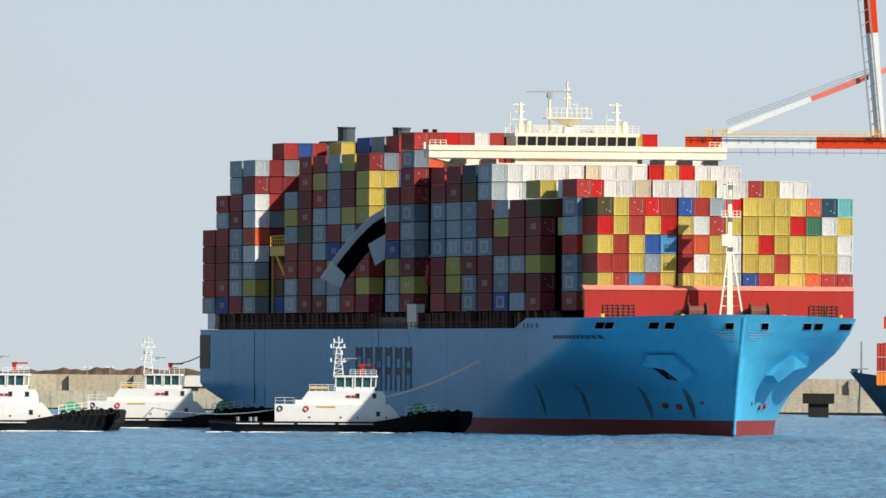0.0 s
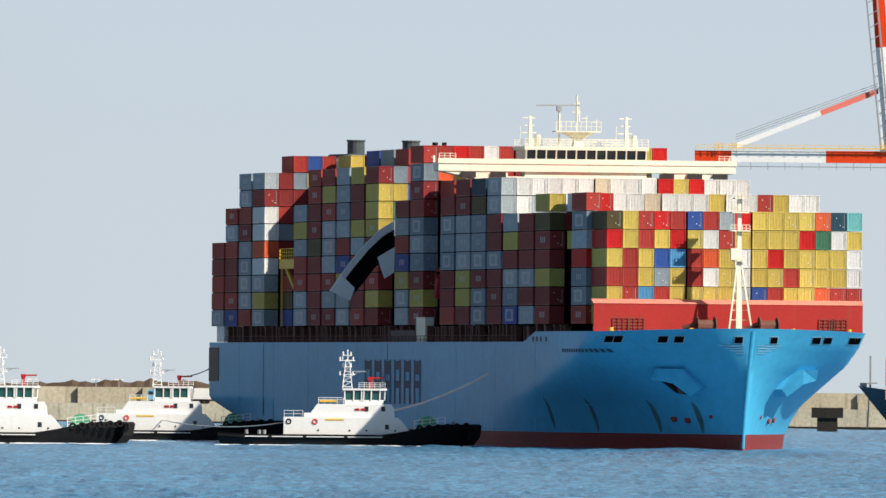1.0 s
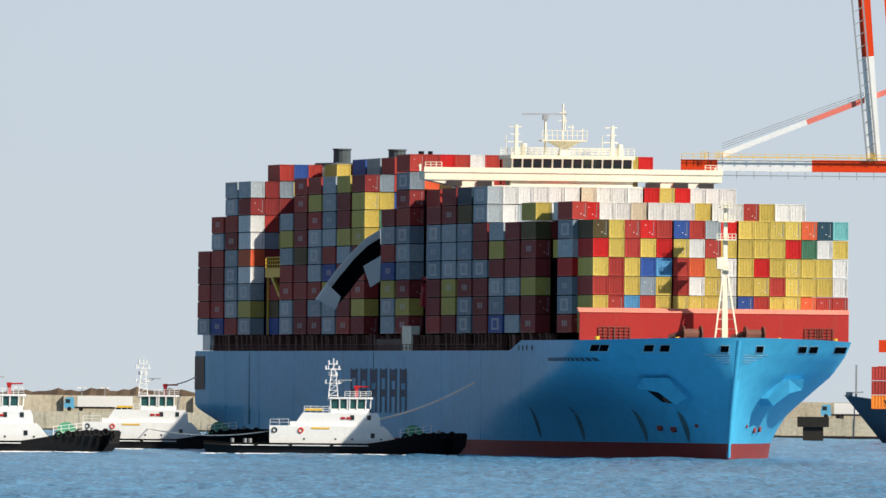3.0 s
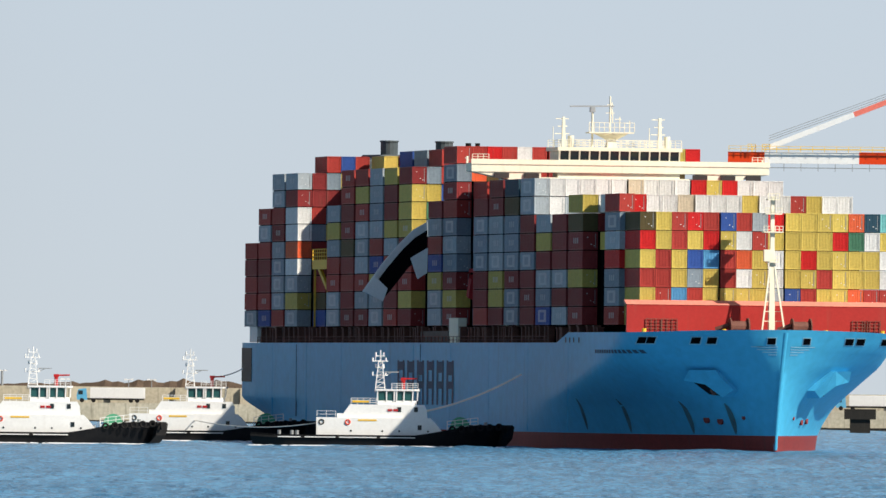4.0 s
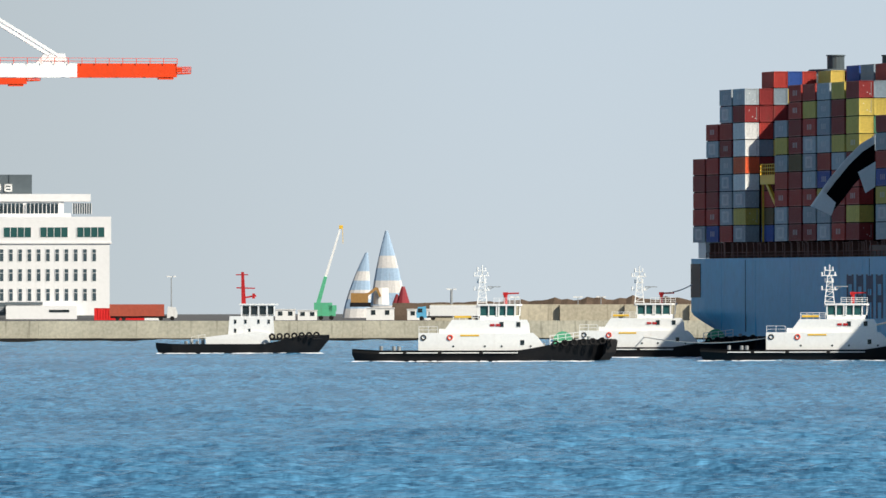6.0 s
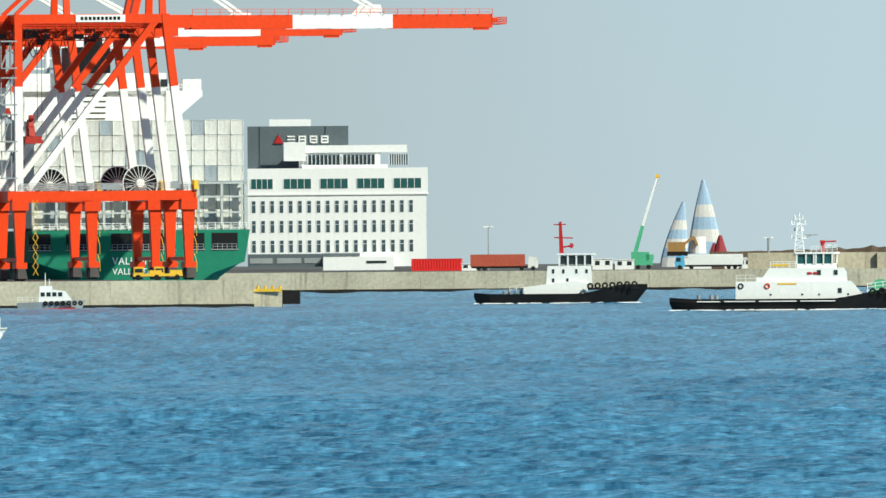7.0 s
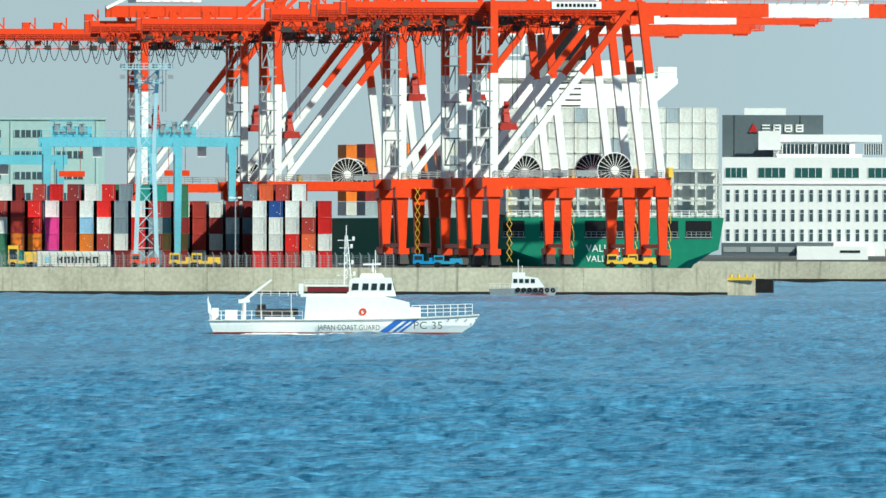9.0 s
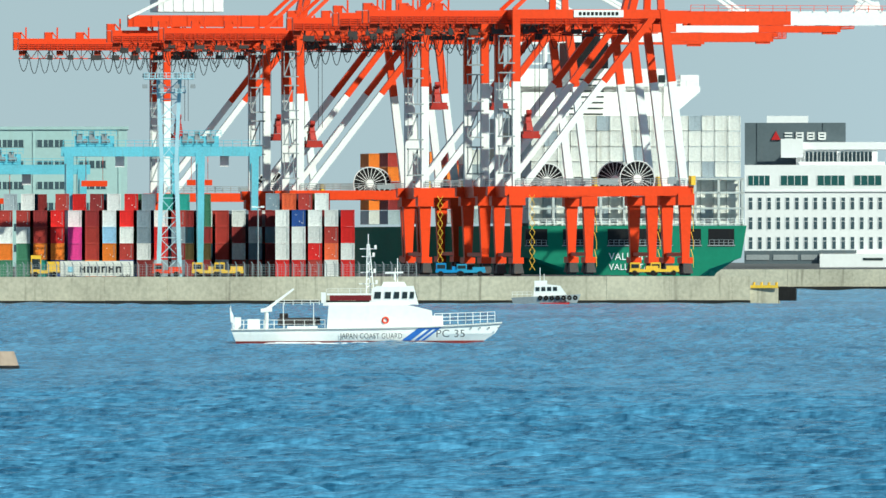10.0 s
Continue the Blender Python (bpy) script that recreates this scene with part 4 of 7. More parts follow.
    for pts, hi, st, rr, nb in (([(-10.1, -3.8, 4.45), (-7.2, -3.8, 4.45)], 1.0, 1.2, 0.035, 2), ([(-4.8, -3.2, 6.5), (-0.9, -3.2, 6.5)], 1.0, 0.9, 0.045, 3),
                                ([(1.5, -2.6, 8.95), (5.6, -2.6, 8.95), (5.6, 2.6, 8.95)], 0.9, 0.8, 0.04, 3),
                                ([(10.2, -3.9, 2.4), (15.0, -3.4, 3.0)], 1.6, 1.2, 0.05, 3), ([(10.2, 3.9, 2.4), (15.0, 3.4, 3.0)], 1.6, 1.2, 0.05, 3)):
        part("guard_rail", rail(B(), pts, hi, st, rr, nb), WHITE, t)
    bm = B()
    box(bm, -4.6, -2.0, -3.28, -3.1, 6.8, 7.12)
    part("rail_board", bm, YELLOW, t)
    # lattice mast
    bm = B()
    for x, y in ((-1.1, -0.6), (0.5, -0.6), (-1.1, 0.6), (0.5, 0.6)):
        beam(bm, (x, y, 8.4), (-0.3 + (x + 0.3) * 0.35, y * 0.4, 13.4), 0.15)
    for k in range(6):
        z, f = 9.2 + k * 0.8, 1 - 0.13 * k
        beam(bm, (-0.3 - 0.8 * f, -0.6 * f, z), (-0.3 + 0.8 * f, -0.6 * f, z), 0.09)
        beam(bm, (-0.3 - 0.8 * f, -0.6 * f, z), (-0.3 + 0.7 * f, -0.5 * f, z + 0.8), 0.07)
    for z, w in ((13.3, 1.2), (12.3, 0.7), (11.1, 1.2), (14.1, 0.7)):
        beam(bm, (-0.3 - w, 0, z), (-0.3 + w, 0, z), 0.14)
        for q in (-w, w * 0.7):
            tube(bm, (-0.3 + q, 0, z - 0.1), (-0.3 + q, 0, z + 0.55), 0.12, 6)
    tube(bm, (-0.3, 0, 13.3), (-0.3, 0, 15.0), 0.1, 6)
    tube(bm, (-1.1, 0, 13.3), (-1.1, 0, 14.7), 0.07, 6)
    part("mast", bm, WHITE, t)
    bm = B()
    beam(bm, (0.6, 0, 11.6), (2.6, 0, 11.6), 0.16, 0.3)
    beam(bm, (1.6, 0, 11.6), (0.2, 0, 10.9), 0.12)
    part("radar", bm, GREY_STEEL, t)
    bm = B()
    tube(bm, (3.3, 0, 8.9), (3.3, 0, 10.4), 0.3, 8)
    box(bm, 2.9, 3.7, -0.3, 0.3, 10.3, 10.75)
    tube(bm, (3.3, 0, 10.55), (5.4, 0, 10.6), 0.12, 8)
    part("water_cannon", bm, RED, t)
    # winch, bollards, stern gear
    bm = B()
    tube(bm, (12.2, -1.6, 3.2), (12.2, 1.6, 3.2), 1.15, 14)
    for y in (-1.7, 1.7):
        tube(bm, (12.2, y - 0.08, 3.2), (12.2, y + 0.08, 3.2), 1.5, 16)
    box(bm, 11.0, 14.2, -1.9, 1.9, 1.6, 2.4)
    part("towing_winch", bm, GREEN, t, "green towing winch")
    for x, y, z in ((-14.0, -2.0, 0.9), (-13.2, -2.0, 0.9), (-16, 2, 0.9), (16.2, 0, 2.4)):
        part("bollard", tube(B(), (x, y, z), (x, y, z + 1.5), 0.28, 8), GREY_STEEL, t)
    return t


def build_small_tug(m):
    t = thing("small_tugboat", m, "small black-hulled tug with white house and red mast", "tugboat", "harbour tugs")
    R = tug_hull(30.6, 8.4, 1.7, 3.3)
    bm = B()
    loft(bm, [[(xw, -ww, -0.8), (x * 0.35 + xw * 0.65, -ww * 0.5 - wt * 0.5, 0.6), (x, -wt, tp), (x, -wt + 0.25, tp), (x, -wt + 0.25, tp - 0.8), (x, wt - 0.25, tp - 0.8),
               (x, wt - 0.25, tp), (x, wt, tp), (x * 0.35 + xw * 0.65, ww * 0.5 + wt * 0.5, 0.6), (xw, ww, -0.8)] for (x, xw), wt, ww, tp in R])
    part("hull", bm, BLACK, t)
    tyre_row(t, [(5.2 + 1.3 * k, -4.0 + 0.03 * k * k, 3.0 + 0.05 * k) for k in range(7)])
    bm = B()
    loft(bm, [[(x, y, z) for x, z in ((-6.5, 1.0), (-6.5, 2.9), (2.5, 4.0), (4.6, 3.6), (4.9, 1.6))] for y in (-3.0, 3.0)])
    part("deckhouse", bm, WHITE, t)
    bm = B()
    loft(bm, [[(x, y, z) for x, z in ((-2.6, 3.0), (-2.3, 6.6), (5.4, 6.6), (5.6, 3.4))] for y in (-2.6, 2.6)])
    box(bm, -0.6, 6.3, -2.7, 2.7, 8.5, 8.8)
    box(bm, 0.0, 5.4, -2.0, 2.0, 6.6, 8.5)
    for x in (-0.2, 1.3, 2.8, 4.3, 5.6):
        beam(bm, (x, -2.4, 6.6), (x, -2.45, 8.5), 0.28)
        beam(bm, (x, 2.4, 6.6), (x, 2.45, 8.5), 0.28)
    rail(bm, [(-9, -3.2, 2.0), (-6.6, -3.2, 2.4)], 1.0, 1.0)
    part("wheelhouse", bm, WHITE, t)
    for x in (0.0, 1.5, 3.0, 4.5):
        bm = B()
        box(bm, x, x + 1.1, -2.35, -2.28, 6.9, 8.3)
        part("window", bm, GLASS, t)
    bm = B()
    for x, z in ((-1.5, 5.3), (0.3, 5.3), (2.6, 5.3), (4.4, 5.3), (-1.5, 3.7), (1.0, 3.7)):
        box(bm, x, x + 0.4, -2.66, -2.58, z, z + 0.7)
    part("portholes", bm, GLASS, t)
    bm = B()
    beam(bm, (0.2, 0, 8.7), (0.0, 0, 14.4), 0.8, 0.6, 0.5, 0.4)
    beam(bm, (-1.1, 0, 11.6), (2.2, 0, 11.5), 0.22)
    beam(bm, (-1.2, 0, 13.9), (1.0, 0, 13.9), 0.2)
    beam(bm, (0.5, 0, 9.9), (2.4, 0, 10.2), 0.3)
    box(bm, 1.7, 2.2, -0.3, 0.3, 9.7, 10.6)
    part("mast", bm, RED, t, "red painted mast")
    bm = B()
    for k in range(5):
        tube(bm, (-10 + k * 1.0, -2, 1.2), (-10 + k * 1.0, -2, 2.2 + 0.3 * (k % 2)), 0.3, 6)
    part("deck_gear", bm, GREY_STEEL, t)
    return t


tug_a = build_tug(spot(-6.48, 2467), "white and black harbour tug towing beside the ship's bow")
tug_b = build_tug(spot(-18.5, 2590), "white and black harbour tug under the ship's quarter")
tug_c = build_tug(spot(-28.43, 2452), "white and black harbour tug lying astern of the ship")
small_tug = build_small_tug(spot(-43.9, 2790))


def build_line(name, p, q, sag, r, label):
    bm = B()
    p, q = Vector(p), Vector(q)
    pts = [p.lerp(q, k / 14) - Vector((0, 0, sag * 4 * (k / 14) * (1 - k / 14))) for k in range(15)]
    for a, b in zip(pts, pts[1:]):
        tube(bm, a, b, r, 5)
    return solo(name, bm, ROPE, Matrix(), label, "rope")


build_line("towing_line", (spot(-6.48, 2467) @ Vector((4.4, -1.0, 5.1))), (spot(2.3, 2452, 11.4)).translation, 0.9, 0.15, "pale towing line from the tug to the ship's bow")
build_line("towing_line", (spot(-18.5, 2590) @ Vector((4.0, 0.0, 10.6))), (spot(-15.3, 2722, 12.0)).translation, 0.3, 0.1, "pale towing line from the tug to the ship's stern")
build_line("towing_line", (spot(-18.5, 2590) @ Vector((0.5, -3.9, 3.4))), (spot(-6.48, 2467) @ Vector((-10.0, -3.0, 3.6))), 0.9, 0.08, "pale rope slung between two tugs")


# ---------------------------------------------------------------- patrol boat
def build_patrol():
    t = thing("patrol_boat", spot(-87.25, 1676, 0.05), "white patrol boat with blue bow stripes and lattice mast", "patrol boat")
    L, W = 28.7, 6.0
    X0 = -L / 2
    st = []
    for k in range(21):
        u = k / 20
        f = max(0, (u - 0.45) / 0.55)
        top = 1.45 + 0.2 * u + 0.45 * f ** 2
        wt = W / 2 * (1 - f ** 2.4)
        ww = W / 2 * 0.97 * (1 - f ** 1.9)
        st.append((X0 + L * u, X0 + 0.5 + (L - 2.4) * u, max(wt, 0.12), max(ww, 0.06), top))
    bm = B()
    loft(bm, [[(xw, -ww * 0.98, 0.16), (x * 0.6 + xw * 0.4, -ww * 0.4 - wt * 0.6, 0.9), (x, -wt, tp), (x, wt, tp), (x * 0.6 + xw * 0.4, ww * 0.4 + wt * 0.6, 0.9), (xw, ww * 0.98, 0.16)] for x, xw, wt, ww, tp in st])
    part("hull", bm, WHITE, t)
    bm = B()
    loft(bm, [[(xw, -ww, -0.5), (xw, -ww, 0.17), (xw, ww, 0.17), (xw, ww, -0.5)] for x, xw, wt, ww, tp in st])
    part("boot_top", bm, paint("boot_dark_red", (0.16, 0.02, 0.02)), t)
    bm = B()
    for a, b in zip(st, st[1:]):
        beam(bm, (a[0], -a[2] - 0.04, a[4] - 0.12), (b[0], -b[2] - 0.04, b[4] - 0.12), 0.1)
    part("rubbing_rail", bm, GREY_STEEL, t)

    def side(x, z, out=0.035):
        k = min(19, max(0, (x - X0) / L * 20))
        i = int(k)
        f = k - i
        a = [st[i][j] * (1 - f) + st[i + 1][j] * f for j in range(5)]
        g = max(0, min(1, (z - 0.16) / (a[4] - 0.16)))
        return Vector((x, -(a[3] * (1 - g) ** 1.1 + a[2] * (1 - (1 - g) ** 1.1)) - out, z))

    for x, w in ((3.7, 0.95), (5.05, 0.4), (5.75, 0.35)):
        bm = B()
        n = 5
        loft(bm, [[side(x + 1.9 * j / n, 0.2 + 1.42 * j / n), side(x + w + 1.9 * j / n, 0.2 + 1.42 * j / n)] for j in range(n + 1)], close=False)
        part("blue_stripe", bm, BLUE, t, "blue diagonal stripe")
    bm = B()
    loft(bm, [[side(4.6 + 1.9 * q / 4, 0.2 + 1.42 * q / 4), side(4.6 + 1.5 + 1.9 * q / 4, 0.2 + 1.42 * q / 4)] for q in (3.3, 4)], close=False)
    part("blue_stripe", bm, BLUE, t)
    ink = paint("dark_lettering", (0.08, 0.09, 0.10), 0.6)
    words("JAPAN COAST GUARD", 0.80, pose(-2.8, min(side(x, 0.45).y for x in (-3, 0, 2.6)) - 0.11, 0.42, 90 + math.degrees(math.atan((side(0, 0.45).y - side(0, 1.1).y) / 0.65)), 0, 0), ink, t, "hull_lettering", 0.01, 0.78)
    words("PC 35", 1.12, pose(7.3, -2.9, 0.55, 90, 0, 10), ink, t, "hull_lettering", 0.01, 1.1)
    bm = B()
    for k in range(4):
        c = side(11.0 + k * 0.95, 1.5)
        box(bm, c.x, c.x + 0.14, c.y - 0.02, c.y + 0.05, 1.45, 1.58)
    part("name_bars", bm, ink, t)
    bm = B()
    loft(bm, [[(x, y, z) for x, z in ((-4.2, 1.5), (-4.0, 4.0), (4.2, 4.0), (6.9, 3.35), (7.1, 1.7))] for y in (-2.3, 2.3)])
    part("deckhouse", bm, WHITE, t)
    bm = B()
    loft(bm, [[(x, y, z) for x, z in ((-4.6, 3.9), (-4.6, 4.25), (0.3, 4.25), (0.6, 5.7), (1.1, 5.95), (5.0, 5.95), (5.5, 4.0))] for y in (-1.9, 1.9)])
    loft(bm, [[(x, y, z) for x, z in ((1.6, 5.9), (1.8, 6.4), (4.0, 6.4), (4.3, 5.9))] for y in (-1.2, 1.2)])
    box(bm, -4.8, -4.3, -1.9, 1.9, 4.2, 5.3)
    wh = part("wheelhouse", bm, WHITE, t)
    for x0, x1 in ((0.8, 1.5), (1.9, 2.55), (2.85, 3.45), (3.75, 4.3), (4.55, 5.0)):
        if x1 - x0 > 0.2:
            bm = B()
            hexa(bm, [(x0, -1.96, 4.65), (x1, -1.96, 4.65), (x1, -1.88, 4.65), (x0, -1.88, 4.65), (x0 + 0.1, -1.96, 5.35), (x1 + 0.05, -1.96, 5.35), (x1 + 0.05, -1.88, 5.35), (x0 + 0.1, -1.88, 5.35)])
            part("window", bm, GLASS, wh)
    bm = B()
    hexa(bm, [(5.33, -1.6, 4.65), (5.42, -1.6, 4.65), (5.42, 1.6, 4.65), (5.33, 1.6, 4.65), (5.13, -1.6, 5.4), (5.22, -1.6, 5.4), (5.22, 1.6, 5.4), (5.13, 1.6, 5.4)])
    part("windscreen", bm, GLASS, wh)
    bm = B()
    box(bm, -3.9, 0.5, -2.0, 2.0, 4.45, 5.0)
    part("awning_panel", bm, paint("dark_red_panel", (0.16, 0.015, 0.02), 0.5), t, "dark red screen on the upper deck")
    bm = B()
    box(bm, -4.2, 0.7, -1.95, 1.95, 5.0, 5.2)
    rail(bm, [(-4.2, -1.9, 5.2), (0.6, -1.9, 5.2)], 0.5, 1.2, 0.02)
    part("upper_deck", bm, WHITE, t)
    bm = B()
    ring_torus(bm, (2.0, -2.36, 2.35), (0, 1, 0), 0.3, 0.09)
    part("life_ring", bm, ORANGE, t)
    bm = B()
    for x, y in ((0.0, -0.35), (0.8, -0.35), (0.4, 0.5)):
        beam(bm, (x, y, 5.2), (0.1 + x * 0.25, y * 0.4, 10.4), 0.12)
    for k in range(6):
        z = 5.8 + k * 0.8
        beam(bm, (0.02 * k, -0.3 + 0.03 * k, z), (0.75 - 0.08 * k, 0.2 - 0.02 * k, z + 0.5), 0.07)
    for z, w in ((9.9, 0.9), (9.1, 0.7), (7.4, 0.8), (6.2, 1.0)):
        beam(bm, (0.2 - w, 0, z), (0.2 + w, 0, z), 0.09)
        box(bm, 0.2 + w - 0.25, 0.2 + w, -0.2, 0.2, z, z + 0.4)
    tube(bm, (0.2, 0, 10.2), (0.2, 0, 11.5), 0.05, 6)
    tube(bm, (3.3, 0.5, 6.0), (3.3, 0.5, 8.9), 0.05, 6)
    tube(bm, (3.05, 0.5, 6.0), (3.05, 0.5, 7.9), 0.04, 6)
    part("mast", bm, WHITE, t)
    bm = B()
    beam(bm, (-0.3 + 2.3, 0, 7.35), (3.9, 0, 7.4), 0.18, 0.3)
    tube(bm, (3.0, 0, 6.6), (3.0, 0, 7.35), 0.12, 6)
    part("radar", bm, WHITE, t)
    bm = B()
    tube(bm, (-10.6, 0, 1.4), (-10.6, 0, 3.7), 0.22, 8)
    beam(bm, (-11.2, 0, 3.4), (-10.0, 0, 3.5), 0.4, 0.5)
    beam(bm, (-10.6, 0, 3.5), (-7.7, 0, 5.7), 0.34, 0.34, 0.2, 0.2)
    part("boat_crane", bm, WHITE, t)
    bm = B()
    tube(bm, (-9.2, 0.2, 2.2), (-4.9, 0.2, 2.25), 0.42, 10)
    tube(bm, (-9.4, -0.9, 2.2), (-4.9, -0.9, 2.25), 0.4, 10)
    box(bm, -9.2, -8.3, -0.6, 0.3, 2.3, 3.1)
    part("dinghy", bm, DARK_STEEL, t, "dark grey inflatable work boat")
    bm = B()
    box(bm, -8.4, -5.2, -1.4, 1.0, 1.45, 1.75)
    box(bm, -12.6, -11.3, -0.9, 0.4, 1.45, 2.5)
    box(bm, -14.0, -13.3, 0.2, 0.9, 1.45, 2.7)
    loft(bm, [[(7.4 + 0.7 * math.cos(q * 0.785), 0.7 * math.sin(q * 0.785), z) for q in range(8)] for z in (1.7, 2.4, 2.8)])
    part("deck_lockers", bm, WHITE, t)
    bm = B()
    rail(bm, [(-14.1, -2.5, 1.5), (-4.4, -2.8, 1.5)], 0.9, 1.1, 0.025)
    rail(bm, [(-14.1, 2.5, 1.5), (-4.4, 2.8, 1.5)], 0.9, 1.1, 0.025)
    rail(bm, [(7.2, -2.3, 1.85), (10.5, -1.6, 1.95), (13.6, -0.4, 2.05)], 1.15, 0.75, 0.025, 3)
    rail(bm, [(7.2, 2.3, 1.85), (10.5, 1.6, 1.95), (13.6, 0.4, 2.05)], 1.15, 0.75, 0.025, 3)
    rail(bm, [(-9.6, -2.0, 4.0), (-5.0, -2.0, 4.0)], 0.5, 1.0, 0.03, 2)
    for x in (-8.8, -5.6):
        beam(bm, (x, -2.0, 1.5), (x, -2.0, 4.2), 0.07)
    beam(bm, (-14.2, 0, 1.4), (-14.4, 0, 3.9), 0.06)
    hexa(bm, [(-14.4, -0.02, 2.2), (-14.0, -0.02, 2.0), (-14.0, 0.02, 2.0), (-14.4, 0.02, 2.2), (-14.5, -0.02, 3.8), (-14.1, -0.02, 2.9), (-14.1, 0.02, 2.9), (-14.5, 0.02, 3.8)])
    part("guard_rails", bm, WHITE, t)
    return t


patrol = build_patrol()


def build_pilot():
    t = thing("pilot_boat", spot(-75.9, 2716), "small white and grey pilot launch off the quay wall", "boat")
    bm = B()
    loft(bm, [[(-6 + 12 * u, -1.7 * (1 - max(0, u - 0.5) ** 2 * 3.8), 1.1 + 0.5 * u), (-6 + 0.3 + 11 * u, -1.5 * (1 - max(0, u - 0.5) ** 2 * 3.9), 0.1),
               (-6 + 0.3 + 11 * u, 1.5 * (1 - max(0, u - 0.5) ** 2 * 3.9), 0.1), (-6 + 12 * u, 1.7 * (1 - max(0, u - 0.5) ** 2 * 3.8), 1.1 + 0.5 * u)] for u in [k / 10 for k in range(11)]])
    part("hull", bm, GREY_STEEL, t)
    bm = B()
    box(bm, -1.0, 4.0, -1.52, 1.52, -0.3, 0.2)
    part("boot_top", bm, RED, t)
    bm = B()
    loft(bm, [[(x, y, z) for x, z in ((-2.2, 1.2), (-2.0, 3.2), (-0.2, 3.4), (2.4, 3.1), (3.6, 1.5))] for y in (-1.2, 1.2)])
    box(bm, -2.0, 0.2, -1.0, 1.0, 3.2, 4.0)
    tube(bm, (-1.0, 0, 4.0), (-1.0, 0, 6.2), 0.07, 6)
    tube(bm, (-0.3, 0, 4.0), (-0.3, 0, 5.2), 0.05, 6)
    rail(bm, [(-5.8, -1.5, 1.2), (-2.4, -1.5, 1.2)], 0.9, 0.8, 0.03)
    part("cabin", bm, WHITE, t)
    for x in (-1.8, -0.8, 0.2, 1.2):
        bm = B()
        box(bm, x, x + 0.7, -1.25, -1.15, 2.2, 2.9)
        part("window", bm, GLASS, t)
    tyre_row(t, [(-1 + k * 1.0, -1.7, 1.0) for k in range(7)], (0, 1, 0), 0.26)
    return t


pilot = build_pilot()


def build_buoy():
    t = thing("mooring_buoy", spot(-111.2, 1335), "pale drum-shaped mooring buoy with dark waterline", "buoy")
    bm = B()
    tube(bm, (0, 0, 0.35), (0, 0, 1.55), 2.6, 20, 2.2)
    tube(bm, (0, 0, 1.5), (0, 0, 1.9), 0.5, 10)
    part("drum", bm, paint("buoy_tan", (0.30, 0.23, 0.18), 0.8), t)
    bm = B()
    tube(bm, (0, 0, -0.5), (0, 0, 0.36), 2.66, 20)
    part("waterline_band", bm, RUBBER, t)


build_buoy()


# ---------------------------------------------------------------- broken water along the boats
def build_foam():
    rng = random.Random(21)
    bm = B()
    for b, far, L, off, n in ((-6.48, 2462, 40, -5.0, 70), (-28.43, 2452, 40, -5.0, 80), (-18.5, 2590, 34, -5.2, 70), (-43.9, 2790, 29, -4.3, 50), (-88.2, 1676, 17, -3.4, 40)):
        m = spot(b, far)
        for k in range(n):
            x = rng.uniform(-0.5, 0.5) * L
            y = off - abs(rng.gauss(0, 1.4)) * (1.0 + 2.0 * (rng.random() < 0.15))
            w, h = rng.uniform(0.3, 1.5), rng.uniform(0.0, 0.06)
            p = [m @ Vector((x + dx * w, y + dy * 0.5, 0.02 + dz)) for dx, dy, dz in ((-1, -1, 0), (1, -1, 0), (1.1, 1, 0), (-0.9, 1, 0), (-0.5, -0.5, h + 0.1), (0.4, -0.5, h + 0.1), (0.4, 0.5, h + 0.1), (-0.5, 0.5, h + 0.1))]
            hexa(bm, p)
    ob = part("foam", bm, paint("sea_foam", (0.78, 0.80, 0.82), 0.9), None)
    tagged(ob, "white broken water along the boats' waterlines", "foam", kind="stuff")


build_foam()


# ---------------------------------------------------------------- quay
QUAY = 4.55
WINDOW_PALE = glass_dark("shaded_glass", (0.05, 0.08, 0.10))
SLATE = paint("slate_cladding", (0.10, 0.125, 0.14), 0.6, 0, 0.08, 0.2)
WALL_WHITE = paint("white_render", (0.80, 0.80, 0.80), 0.7, 0, 0.04, 0.15, 0.01, (0.5, 0.48, 0.45))
WALL_GREEN = paint("grey_green_cladding", (0.38, 0.52, 0.51), 0.6, 0, 0.06, 0.15)
FADED_WHITE = paint("faded_white_container", (0.72, 0.71, 0.66), 0.6, 0, 0.14, 0.4, 0.01, (0.40, 0.34, 0.24), 0.1)


